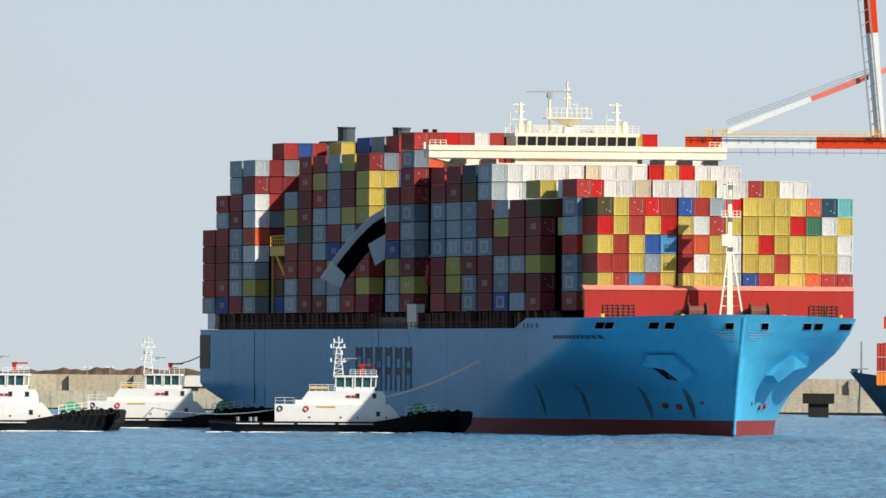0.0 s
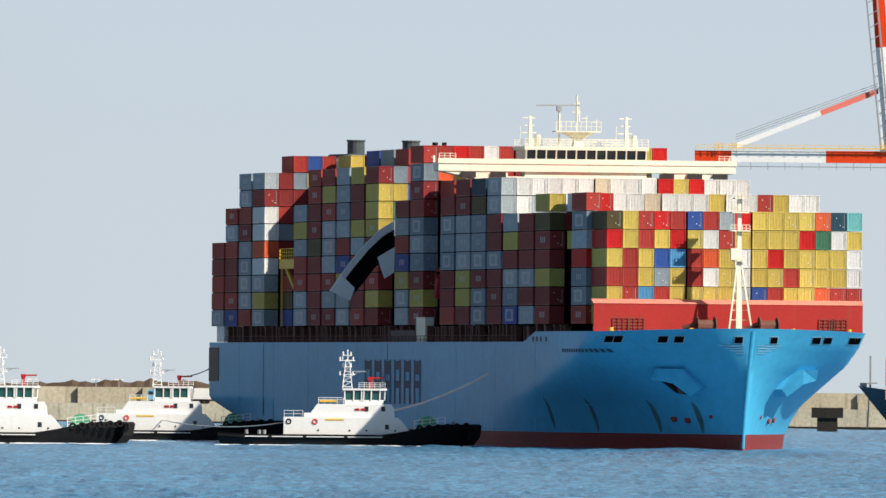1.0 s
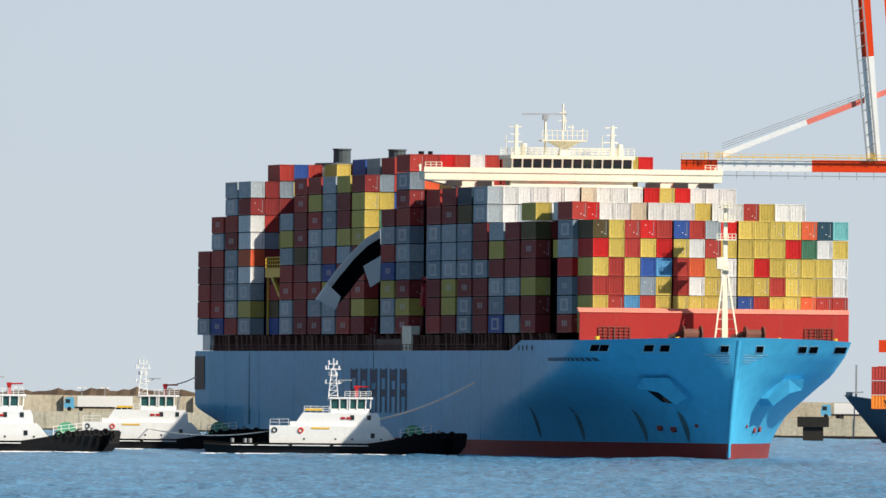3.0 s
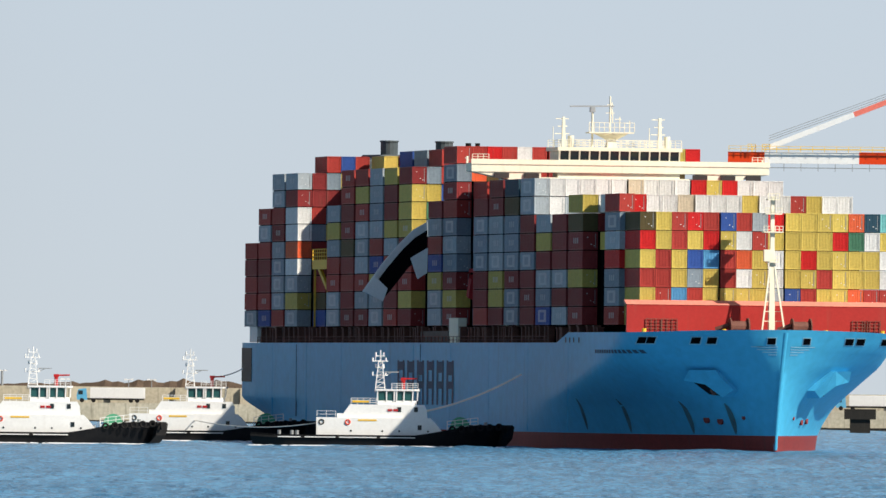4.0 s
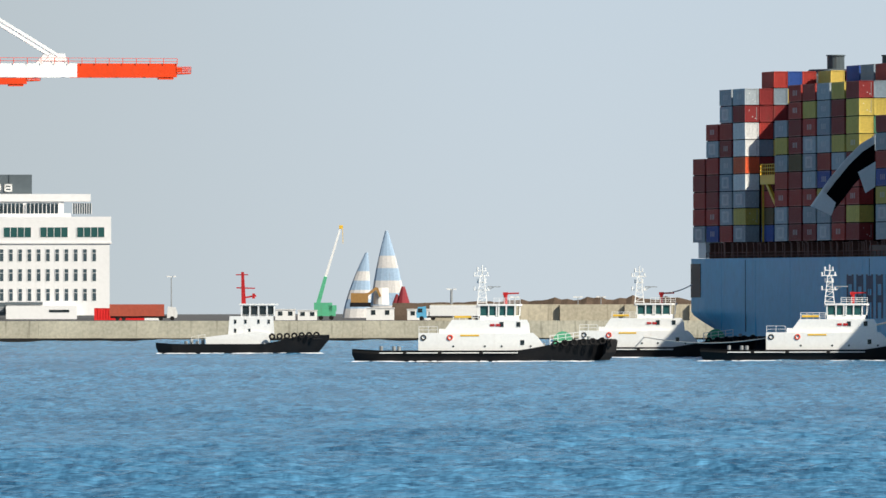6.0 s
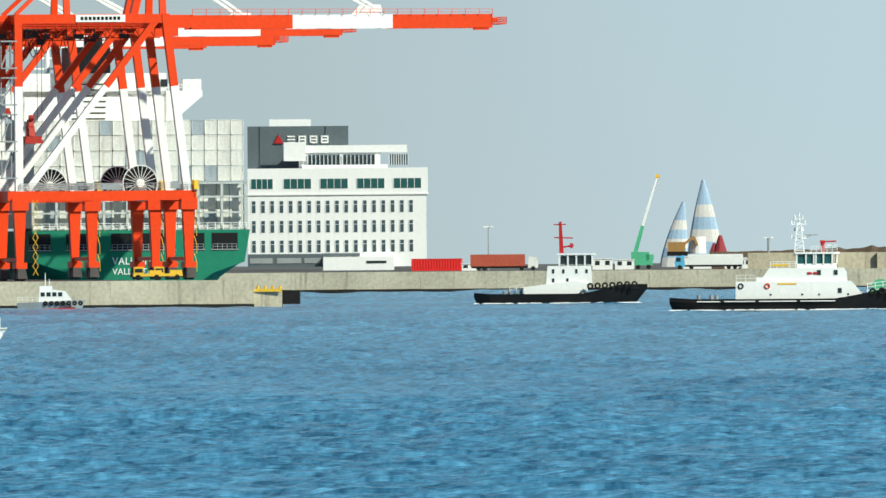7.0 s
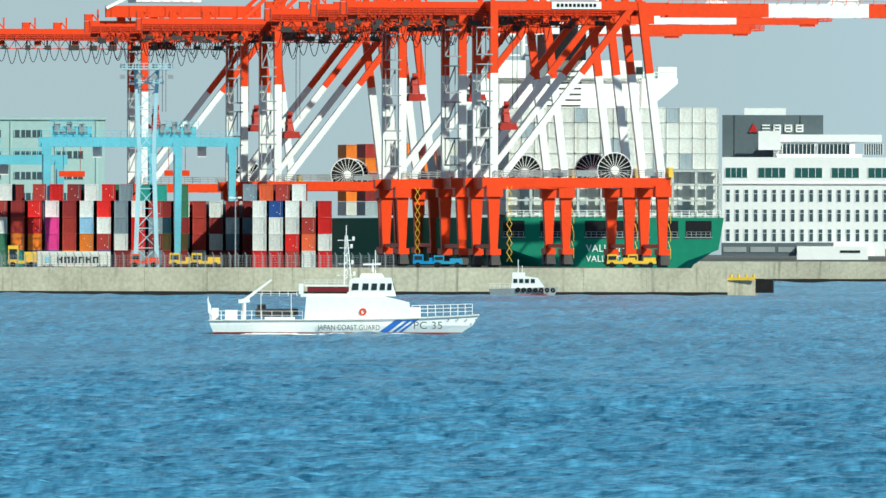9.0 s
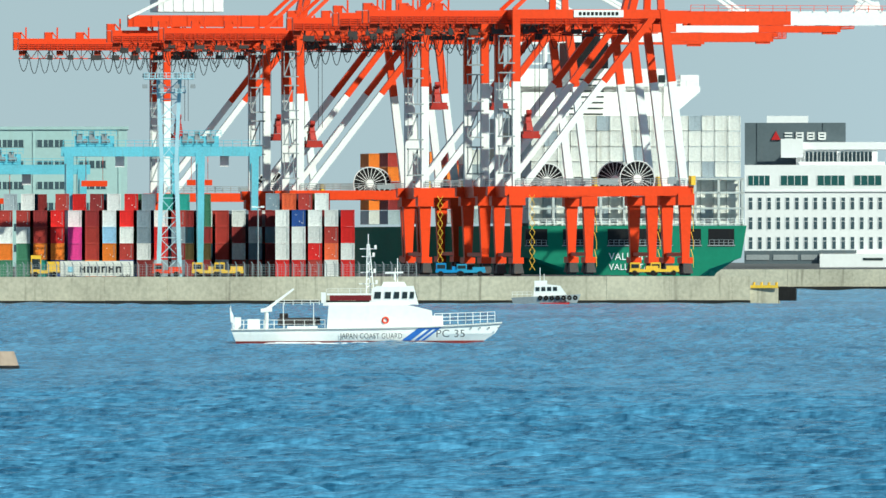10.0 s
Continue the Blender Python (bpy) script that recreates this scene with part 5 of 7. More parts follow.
def build_quay():
    bm = B()
    A, C = Vector((-470, 2724)), Vector((-173, 2741))
    top = [(-470, 2724.6), (-173.4, 2741.6), (-176, 2752), (-350, 3420), (-700, 3420)]
    loft(bm, [[(x, y, z) for x, y in top] for z in (-3, QUAY)])
    ob = part("quay", bm, ASPHALT, None)
    tagged(ob, "container terminal quay with asphalt apron", "quay", kind="structure")
    # concrete wall in cast lengths with open joints
    d = (C - A)
    n = int(d.length / 10.9)
    d = d / d.length
    nrm = Vector((d.y, -d.x))
    for k in range(n + 1):
        p, q = A + d * (k * 10.9 + 0.015), A + d * min((k + 1) * 10.9 - 0.015, (C - A).length)
        bm = B()
        o, t2 = nrm * random.uniform(0.0, 0.08), -nrm * 0.5
        hexa(bm, [(*(p + o), -2), (*(q + o), -2), (*(q + t2), -2), (*(p + t2), -2), (*(p + o), QUAY + 0.12), (*(q + o), QUAY + 0.12), (*(q + t2), QUAY + 0.12), (*(p + t2), QUAY + 0.12)])
        part("wall_panel", bm, CONCRETE, ob)
        bm = B()
        o2 = nrm * 0.12
        hexa(bm, [(*(p + o + o2), -2), (*(q + o + o2), -2), (*(q + t2), -2), (*(p + t2), -2), (*(p + o + o2), 0.55), (*(q + o + o2), 0.5), (*(q + t2), 0.5), (*(p + t2), 0.55)])
        part("tide_band", bm, CONCRETE_DARK, ob)
    bm = B()
    loft(bm, [[(x, y, z) for x, y in ((-173.3, 2741.5), (-168.2, 2742), (-168.4, 2750), (-174, 2750))] for z in (-2, 2.6)])
    st = part("landing_step", bm, CONCRETE, ob)
    bm = B()
    box(bm, -173.2, -168.2, 2741.3, 2741.5, 2.6, 3.1)
    for k in range(4):
        tube(bm, (-172.5 + k * 1.3, 2743, 2.6), (-172.5 + k * 1.3, 2743, 3.6), 0.25, 6)
    part("yellow_kerb", bm, YELLOW, st)
    bm = B()
    box(bm, -168.6, -165.2, 2742, 2745, 0.4, 2.7)
    part("corner_fender", bm, RUBBER, st)


def along_quay(px, back=0.0):
    """X on the quay for a place px metres from its outer corner."""
    return Vector((-173 - px, 2741.2 - px * 0.0572 + back, QUAY))


def build_fence():
    f = thing("quay_fence", Matrix(), "weathered steel mesh fence along the quay edge", "fence")
    first = None
    pts = [along_quay(58 + 1.42 * k, 1.2) for k in range(92)]
    bm = B()
    beam(bm, (0, 0, 0), (0, 0, 2.2), 0.16)
    beam(bm, (0, 0, 2.2), (-0.25, -0.2, 2.7), 0.14)
    first = part("fence_post", bm, GREY_STEEL, f)
    first.location = pts[0]
    for p in pts[1:]:
        ob = bpy.data.objects.new("fence_post", first.data)
        scene.collection.objects.link(ob)
        ob.parent, ob.location = f, p
    bm = B()
    for z in (0.1, 0.55, 1.0, 1.45, 1.9, 2.2):
        beam(bm, pts[0] + Vector((0, 0, z)), pts[-1] + Vector((0, 0, z)), 0.045)
    for k in range(91):
        for j in range(3):
            c = pts[k].lerp(pts[k + 1], (j + 0.5) / 3)
            beam(bm, c + Vector((0, 0, 0.1)), c + Vector((0, 0, 2.2)), 0.03)
    part("fence_mesh", bm, GREY_STEEL, f)


# ---------------------------------------------------------------- quay cranes
def striped(bmo, bmw, p, q, w, d, z_lo, z_hi, w2=None):
    """A leg or brace that is white between two heights and orange above."""
    p, q = Vector(p), Vector(q)
    cut = p.lerp(q, (z_hi - p.z) / (q.z - p.z))
    beam(bmw, p, cut, w, d)
    beam(bmo, cut, q, w, d)


def build_crane(a, reach, back, reel, lift, house=False, sign=False):
    x0, y0 = -191.7 - 0.255 * a, 2850 + 0.967 * a
    c = thing("quay_crane", pose(x0, y0, QUAY, 0, 0, 14.8), "tall orange and white ship-to-shore gantry crane on the quay", "crane", "quay cranes")
    G = 31.0
    Z1, ZC, ZT = 14.4, 35.0, 48.0
    for y in (0, 17.5):
        for x, name in ((0, "sea_leg"), (-G, "land_leg")):
            bm = B()
            beam(bm, (x, y, 3.2), (x, y, Z1 - 1.6), 1.3, 1.4, 2.2, 1.8)
            box(bm, x - 1.0, x + 1.0, y - 2.2, y + 2.2, 2.2, 3.3)
            box(bm, x - 1.5, x + 1.5, y - 1.3, y + 1.3, Z1 - 1.7, Z1 + 0.4)
            leg = part("lower_leg", bm, ORANGE, c)
            bm = B()
            for s in (-1.6, 1.6):
                hexa(bm, [(x - 0.9, y + s - 1.5, 0.4), (x + 0.9, y + s - 1.5, 0.4), (x + 0.9, y + s + 1.5, 0.4), (x - 0.9, y + s + 1.5, 0.4),
                          (x - 0.7, y + s - 0.6, 2.2), (x + 0.7, y + s - 0.6, 2.2), (x + 0.7, y + s + 0.6, 2.2), (x - 0.7, y + s + 0.6, 2.2)])
                for w in (-0.7, 0.7):
                    tube(bm, (x - 0.5, y + s + w, 0.4), (x + 0.5, y + s + w, 0.4), 0.38, 10)
            part("bogie", bm, DARK_STEEL, leg)
            bm, bw = B(), B()
            xt = x - 4.0 if x == 0 else x
            striped(bm, bw, (x, y, Z1 + 0.4), (xt, y, ZT), 1.4, 1.4, Z1, ZC)
            up = part("upper_leg", bm, ORANGE, c)
            part("white_leg_section", bw, WHITE, up)
        bm = B()
        box(bm, -G - 2.2, 1.4, y - 0.9, y + 0.9, Z1, Z1 + 1.75)
        part("portal_beam", bm, ORANGE, c)
        bm, bw = B(), B()
        striped(bm, bw, (-G + 1.5, y, Z1 + 1.9), (-5.2, y, ZT - 0.5), 1.15, 1.15, Z1, ZC)
        br = part("diagonal_brace", bm, ORANGE, c)
        part("white_brace_section", bw, WHITE, br)
        bm = B()
        box(bm, -G - 0.8, -3.2, y - 0.6, y + 0.6, ZT - 1.6, ZT)
        part("upper_beam", bm, ORANGE, c)
    for x in (0, -G):
        bm = B()
        box(bm, x - 0.8, x + 0.8, 0, 17.5, Z1 - 0.2, Z1 + 1.8)
        part("sill_beam", bm, ORANGE, c)
        bm = B()
        xt = x - 4.0 if x == 0 else x
        box(bm, xt - 0.7, xt + 0.7, 0, 17.5, ZT - 1.8, ZT)
        part("cross_beam", bm, ORANGE, c)
        bm = B()
        beam(bm, (x, 0, 3.8), (x, 17.5, 3.8), 0.7)
        part("tie_beam", bm, ORANGE, c)
    for y in (5.5, 12.0):          # trolley girders and boom
        bm = B()
        box(bm, -G - back, 2.0, y - 0.65, y + 0.65, ZT - 2.4, ZT - 0.1)
        part("trolley_girder", bm, ORANGE, c)
        if reach > 0:
            for k in range(3):
                bm = B()
                u0, u1 = 2.0 + (reach - 2) * k / 3, 2.0 + (reach - 2) * (k + 1) / 3
                box(bm, u0, u1, y - 0.65, y + 0.65, ZT - 2.7, ZT - 0.2)
                part("boom_section", bm, WHITE if k == 1 else ORANGE, c)
    bm = B()
    if reach > 0:
        rail(bm, [(2, 4.6, ZT - 0.2), (reach, 4.6, ZT - 0.4)], 1.1, 2.5, 0.05)
        for k in range(int(reach / 5)):
            beam(bm, (4 + k * 5, 5.5, ZT - 1.2), (4 + k * 5, 12.0, ZT - 1.2), 0.3)
        box(bm, reach - 0.2, reach + 0.8, 4.8, 12.6, ZT - 1.8, ZT - 0.9)
        box(bm, reach - 3.4, reach - 0.6, 5.0, 6.0, ZT - 3.1, ZT - 2.7)
        rail(bm, [(reach, 4.8, ZT - 1.9), (reach + 2.6, 4.8, ZT - 1.9), (reach + 2.6, 12.6, ZT - 1.9)], 1.1, 1.0, 0.05, 3)
        box(bm, reach, reach + 2.6, 4.8, 12.6, ZT - 2.1, ZT - 1.9)
        stay, hinge = B(), reach * 0.62
        for y in (5.5, 12.0):
            beam(stay, (hinge, y, ZT + 1.2), (-4, y, ZT + 25), 0.55, 0.75)
            hexa(stay, [(hinge - 3, y - 0.3, ZT - 0.2), (hinge + 1.6, y - 0.3, ZT - 0.2), (hinge + 1.6, y + 0.3, ZT - 0.2), (hinge - 3, y + 0.3, ZT - 0.2),
                        (hinge - 1.4, y - 0.3, ZT + 1.6), (hinge + 1.2, y - 0.3, ZT + 1.6), (hinge + 1.2, y + 0.3, ZT + 1.6), (hinge - 1.4, y + 0.3, ZT + 1.6)])
        part("boom_stay", stay, WHITE, c)
        apex = B()
        for y in (2.0, 15.5):
            beam(apex, (-4, y, ZT), (-4, 8.75 + (y - 8.75) * 0.4, ZT + 26), 1.2, 1.2, 0.9, 0.9)
            beam(apex, (-G, y, ZT), (-4, 8.75 + (y - 8.75) * 0.4, ZT + 25), 0.7, 0.7)
        box(apex, -4.8, -3.2, 5.0, 12.5, ZT + 25, ZT + 26.4)
        part("apex_frame", apex, ORANGE, c)
    else:
        for y in (5.5, 12):
            beam(bm, (-3, y, ZT - 1), (9, y, ZT + 50), 1.3, 2.2)
    rail(bm, [(-G - back, 4.6, ZT - 2.3), (-3, 4.6, ZT - 2.3)], 1.2, 2.0, 0.06, 3)
    for k in range(int((G + back) / 3)):
        beam(bm, (-G - back + 1 + k * 3, 4.7, ZT - 2.4), (-G - back + 1 + k * 3, 4.7, ZT - 4.2), 0.12)
    beam(bm, (-G - back, 4.7, ZT - 4.2), (-4, 4.7, ZT - 4.2), 0.2)
    part("walkway", bm, ORANGE, c)
    bm = B()
    for k in range(int((back + 12) / 2.2)):            # looped trolley cable
        x = -G - back + k * 2.2
        dp = 2.4 + 1.2 * random.random()
        pts = [(x + 2.0 * j / 8, 4.5, ZT - 4.1 - dp * 4 * (j / 8) * (1 - j / 8)) for j in range(9)]
        for p, q in zip(pts, pts[1:]):
            beam(bm, p, q, 0.13)
    tagged(part("festoon_cable", bm, BLACK, c), kind="stuff")
    for k in range(int((back + 26) / 4.4)):            # dark clutter like cable carriers, added to deepen the shade under the girder
        x = -G - back + 1 + k * 4.4 + random.uniform(-0.8, 0.8)
        bm = B()
        box(bm, x, x + random.uniform(0.8, 2.2), 4.0, 4.4, ZT - 4.6 + random.uniform(0, 0.5), ZT - 3.5)
        box(bm, x + 0.2, x + 0.5, 4.05, 4.35, ZT - 3.5, ZT - 2.4)
        part("girder_shade_box", bm, DARK_STEEL, c)
    bm = B()
    box(bm, -G - back, -3, 3.4, 4.4, ZT - 2.55, ZT - 2.4)
    rail(bm, [(-G - back, 3.4, ZT - 2.4), (-3, 3.4, ZT - 2.4)], 1.1, 1.6, 0.07, 3)
    # darkened orange: the girder's shade is put into the walkway's colour
    part("service_walkway", bm, paint("walkway_shade_red", (0.36, 0.03, 0.012), 0.5), c)
    if house:
        bm = B()
        box(bm, -G - back + 9, -G - back + 22, 3.5, 14, ZT + 3.6, ZT + 9.4)
        for k in range(6):
            box(bm, -G - back + 10 + k * 2.0, -G - back + 10.3 + k * 2.0, 3.4, 3.5, ZT + 3.8, ZT + 9.2)
        beam(bm, (-G - back + 3, 3.6, ZT + 2.4), (-G - back + 12, 3.6, ZT + 6.8), 0.6)
        up = B()
        box(up, -G - back + 3, -G + 4, 3.6, 5.0, ZT + 0.6, ZT + 2.9)
        for k in range(14):
            box(up, -G - back + 4 + k * 3.6, -G - back + 4.4 + k * 3.6, 3.5, 3.6, ZT + 0.6, ZT + 2.9)
        part("house_girder", up, ORANGE, c)
        part("machinery_house", bm, WHITE, c)
    bm = B()
    for k in range(3):
        x = -G - back - 1 + k * 6.5
        box(bm, x, x + 1.6, 5, 6.2, ZT - 0.1, ZT + 1.2)
        beam(bm, (x + 1.5, 5, ZT + 1.2), (x + 4.2, 5, ZT - 2.0), 0.25)
        beam(bm, (x + 2.6, 5.2, ZT), (x + 2.6, 5.2, ZT + 2.2), 0.3)
    part("sheave_frame", bm, ORANGE, c)
    bm = B()
    n = int((G + back - 4) / 2.6)
    for k in range(n):                     # service truss below the girder, its orange darkened for the shade there
        x = -G - back + k * 2.6
        beam(bm, (x, 4.4, ZT - 4.2), (x + 1.3, 4.4, ZT - 2.4), 0.14)
        beam(bm, (x + 1.3, 4.4, ZT - 2.4), (x + 2.6, 4.4, ZT - 4.2), 0.14)
        if k % 3 == 0:
            box(bm, x, x + 1.4, 4.2, 4.5, ZT - 3.6, ZT - 2.6)
    tagged(part("service_truss", bm, paint("truss_shade_red", (0.40, 0.04, 0.012), 0.5), c), kind="stuff")
    # trolley with hanging spreader
    bm = B()
    box(bm, -30, -24.5, 5, 12.5, ZT - 4.2, ZT - 2.6)
    part("trolley", bm, DARK_STEEL, c)
    bm = B()
    for x in (-29, -25.5):
        for y in (6.5, 11):
            beam(bm, (x, y, ZT - 4), (x, y, lift + 4), 0.09)
    part("hoist_ropes", bm, DARK_STEEL, c)
    bm = B()
    for x in (-28.2, -26.5):
        beam(bm, (x, 7.5, lift + 1.4), (-27.25 + (x + 27.3) * 0.4, 8.4, lift + 4.2), 0.22)
    box(bm, -27.9, -26.7, 7.4, 10.2, lift + 2.9, lift + 3.4)
    tube(bm, (-27.7, 7.6, lift + 4.9), (-26.8, 7.6, lift + 4.9), 0.5, 10)
    hexa(bm, [(-27.8, 6.8, lift + 1.6), (-26.8, 6.8, lift + 1.6), (-26.8, 10.8, lift + 1.6), (-27.8, 10.8, lift + 1.6),
              (-27.7, 8, lift + 4.6), (-26.8, 8, lift + 4.6), (-26.8, 9.6, lift + 4.6), (-27.7, 9.6, lift + 4.6)])
    box(bm, -28.7, -25.8, 5.0, 12.6, lift + 0.9, lift + 1.5)
    for y in (5.0, 12.4):
        box(bm, -28.9, -25.6, y, y + 0.3, lift + 0.2, lift + 0.9)
    part("spreader", bm, paint("spreader_red", (0.36, 0.028, 0.02), 0.5, 0, 0.25, 1.5), c, "dark red container spreader")
    # cable reel
    bm = B()
    ring_torus(bm, (reel, 1.3, Z1 + 3.1), (0, 1, 0), 3.2, 0.10, 28, 5)
    rl = part("cable_reel", bm, WHITE, c, "white spoked cable reel")
    part("hub", tube(B(), (reel, 1.0, Z1 + 3.1), (reel, 1.7, Z1 + 3.1), 0.75, 14), WHITE, rl)
    for k in range(22):
        g = 2 * math.pi * k / 22
        part("spoke", beam(B(), (reel, 1.3, Z1 + 3.1), (reel + 3.2 * math.cos(g), 1.3, Z1 + 3.1 + 3.2 * math.sin(g)), 0.09), WHITE, rl)
    bm = B()
    tube(bm, (reel, 1.7, Z1 + 3.1), (reel, 2.2, Z1 + 3.1), 3.15, 24)
    part("wound_cable", bm, BLACK, rl)
    # stairs, platforms, cabins
    for k in range(4):
        z = Z1 + 4 + k * 6.6
        bm = B()
        for o in (-3.4, -1.6):
            beam(bm, (-G + o, -1.6, z), (-G + o, -1.6, z + 5.0), 0.16)
        beam(bm, (-G - 3.4, -1.6, z + 0.2), (-G - 1.6, -1.6, z + 4.9), 0.22)
        flight = part("stair_flight", bm, GREY_STEEL, c)
        for h in (0, 4.85):
            part("stair_landing", box(B(), -G - 3.5, -G - 0.6, -2.4, -0.8, z + h, z + h + 0.25), GREY_STEEL, flight)
    bm = B()
    rail(bm, [(-G, -1.0, Z1 + 1.9), (0, -1.0, Z1 + 1.9)], 1.2, 1.6, 0.05, 3)
    rail(bm, [(-G, 18.4, Z1 + 1.9), (0, 18.4, Z1 + 1.9)], 1.2, 1.6, 0.05, 3)
    part("portal_rail", bm, GREY_STEEL, c)
    bm = B()
    for k in range(9):
        beam(bm, (1.3, -1.2, 1.5 + k * 1.6), (1.3, 1.0 if k % 2 else -1.2, 3.1 + k * 1.6), 0.08)
    box(bm, 0.9, 1.7, -1.4, 1.2, Z1 + 1.9, Z1 + 3.6)
    for k in range(8):
        beam(bm, (-G + 3.2, -1.3, 1 + k * 1.7), (-G + 2.2, -1.3, 2.7 + k * 1.7), 0.09)
        beam(bm, (-G + 2.2, -1.3, 1 + k * 1.7), (-G + 3.2, -1.3, 2.7 + k * 1.7), 0.07)
    part("yellow_ladder", bm, YELLOW, c)
    bm = B()
    box(bm, -3.4, -1.8, -1.1, -0.9, Z1 + 2.1, Z1 + 3.3)
    box(bm, -16, -12.5, -1.2, -0.6, Z1 + 2.0, Z1 + 2.9)
    part("electric_cabinets", bm, GREY_STEEL, c)
    if sign:
        bm = B()
        box(bm, -20.5, -11.4, -0.75, -0.62, ZT - 1.4, ZT - 0.1)
        sg = part("sign_board", bm, WHITE, c)
        bm = B()
        for k in range(10):
            box(bm, -19.6 + k * 0.75, -19.1 + k * 0.75, -0.8, -0.75, ZT - 1.05, ZT - 0.45)
        part("sign_bars", bm, BLACK, sg)
    return c


build_quay()
build_fence()
build_crane(0, 57.5, 26, -8.5, 24.6, sign=True)
build_crane(32, 0, 26, -6.6, 30.0)
build_crane(95, 49.0, 24, -7.6, 30.6)
build_crane(235, 64.0, 26, -17.0, 24.4)
build_crane(275, 58.0, 30, -9.0, 26.0, house=True)
build_crane(400, 0, 30, -9.0, 27.0)


# ---------------------------------------------------------------- moored green ship
def build_green_ship():
    s = thing("moored_container_ship", spot(-70.15, 3005, 0, 9.5), "green-hulled container ship moored stern-on with faded white boxes", "ship")
    W = 21.0
    bm = B()
    rings = []
    for y in (0, 4, 20, 60, 200, 250, 275, 290):
        k = 1 if y < 225 else 1 - ((y - 225) / 68) ** 2
        d = 0 if y > 30 else (30 - y) / 30
        rings.append([(-W * k * (0.2 + 0.75 * (1 - d)), y, -1.0), (-W * k * (1 - 0.34 * d), y, 4.3 + 1.2 * d), (-W * k * (1 - 0.05 * d), y, 7.6), (-W * k, y, 13.7),
                      (W * k, y, 13.7), (W * k * (1 - 0.05 * d), y, 7.6), (W * k * (1 - 0.34 * d), y, 4.3 + 1.2 * d), (W * k * (0.2 + 0.75 * (1 - d)), y, -1.0)])
    loft(bm, rings)
    part("hull", bm, SHIP_GREEN, s)
    for x0, x1 in ((-21.6, -17.4), (-14.4, -8.8), (-5.8, 6.6), (8.6, 12.2), (13.6, 18.6)):
        bm = B()
        box(bm, x0, x1, -0.06, 0.4, 9.7, 13.1)
        op = part("mooring_opening", bm, BLACK, s)
        bm = B()
        box(bm, x0 - 0.15, x1 + 0.15, -0.12, -0.05, 9.85, 10.02)
        rail(bm, [(x0 + 0.2, -0.1, 10.0), (x1 - 0.2, -0.1, 10.0)], 1.0, 1.0, 0.04)
        part("opening_rail", bm, GREY_STEEL, op)
    words("VALIANT", 1.95, pose(-5.6, -0.12, 7.2, 90, 0, 0), WHITE, s, "stern_lettering", 0.03, 0.95)
    words("VALLETTA", 1.7, pose(-5.6, -0.12, 5.3, 90, 0, 0), WHITE, s, "stern_lettering", 0.03, 0.95)
    bm = B()
    for k in range(7):
        box(bm, -3.6 + k * 1.05, -2.9 + k * 1.05, -0.12, -0.02, 3.3, 4.1)
    part("number_bars", bm, WHITE, s)
    # lashing bridge under the stern stack
    bm = B()
    for k in range(10):
        x = -20.6 + k * 4.55
        box(bm, x - 0.25, x + 0.25, 1.0, 2.0, 13.7, 22.8)
    for z in (13.8, 16.8, 19.8, 22.4):
        box(bm, -20.8, 20.8, 1.0, 2.2, z, z + 0.35)
    part("lashing_bridge", bm, paint("lashing_grey", (0.45, 0.47, 0.45), 0.6, 0, 0.12), s)
    bm = B()
    rail(bm, [(-20.5, 0.6, 13.7), (20.5, 0.6, 13.7)], 1.3, 1.5, 0.06, 3)
    part("stern_rail", bm, WHITE, s)
    # white tower and bridge ahead of the stack
    T = -4.5
    bm = B()
    box(bm, -14 + T, 14 + T, 26, 38, 13, 47)
    box(bm, -21 + T, 21 + T, 26, 30, 42.5, 43.6)
    for sd in (-1, 1):
        hexa(bm, [(T + sd * 13.5, 26, 37.5), (T + sd * 15, 26, 37.5), (T + sd * 15, 30, 37.5), (T + sd * 13.5, 30, 37.5),
                  (T + sd * 13.5, 26, 42.5), (T + sd * 20.9, 26, 42.5), (T + sd * 20.9, 30, 42.5), (T + sd * 13.5, 30, 42.5)])
    rail(bm, [(-20.5 + T, 26, 43.6), (20.5 + T, 26, 43.6)], 1.2, 2, 0.07, 2)
    box(bm, 17.2 + T, 20.8 + T, 26, 29, 43.6, 45.8)
    box(bm, -9, -2, 24, 34, 47, 50)
    tube(bm, (-13, 30, 47), (-13, 30, 55), 0.5, 8)
    for z in (48, 50, 52):
        beam(bm, (-15.5, 30, z), (-10.5, 30, z), 0.3)
    tw = part("bridge_tower", bm, WHITE, s)
    tw.location.z = -3.2
    for x in (8.4, 10.2):
        part("window", box(B(), x, x + 1.3, 25.85, 26.0, 44.4, 45.8), GLASS, tw)
    for k in range(9):
        part("louvre", box(B(), -9 + 0.05 * k, -2.5 + 0.05 * k, 25.85, 26.0, 36 + k * 1.1, 36.25 + k * 1.1), GLASS, tw)
    bm = B()
    loft(bm, [[(-9.5, 22, z), (-2, 22, z), (-2, 34, z), (-9.5, 34, z)] for z in (47, 52)])
    tube(bm, (-5, 24, 50), (-5, 24, 54), 1.8, 12)
    part("funnel", bm, BLACK, s).location.z = -3.2
    return s


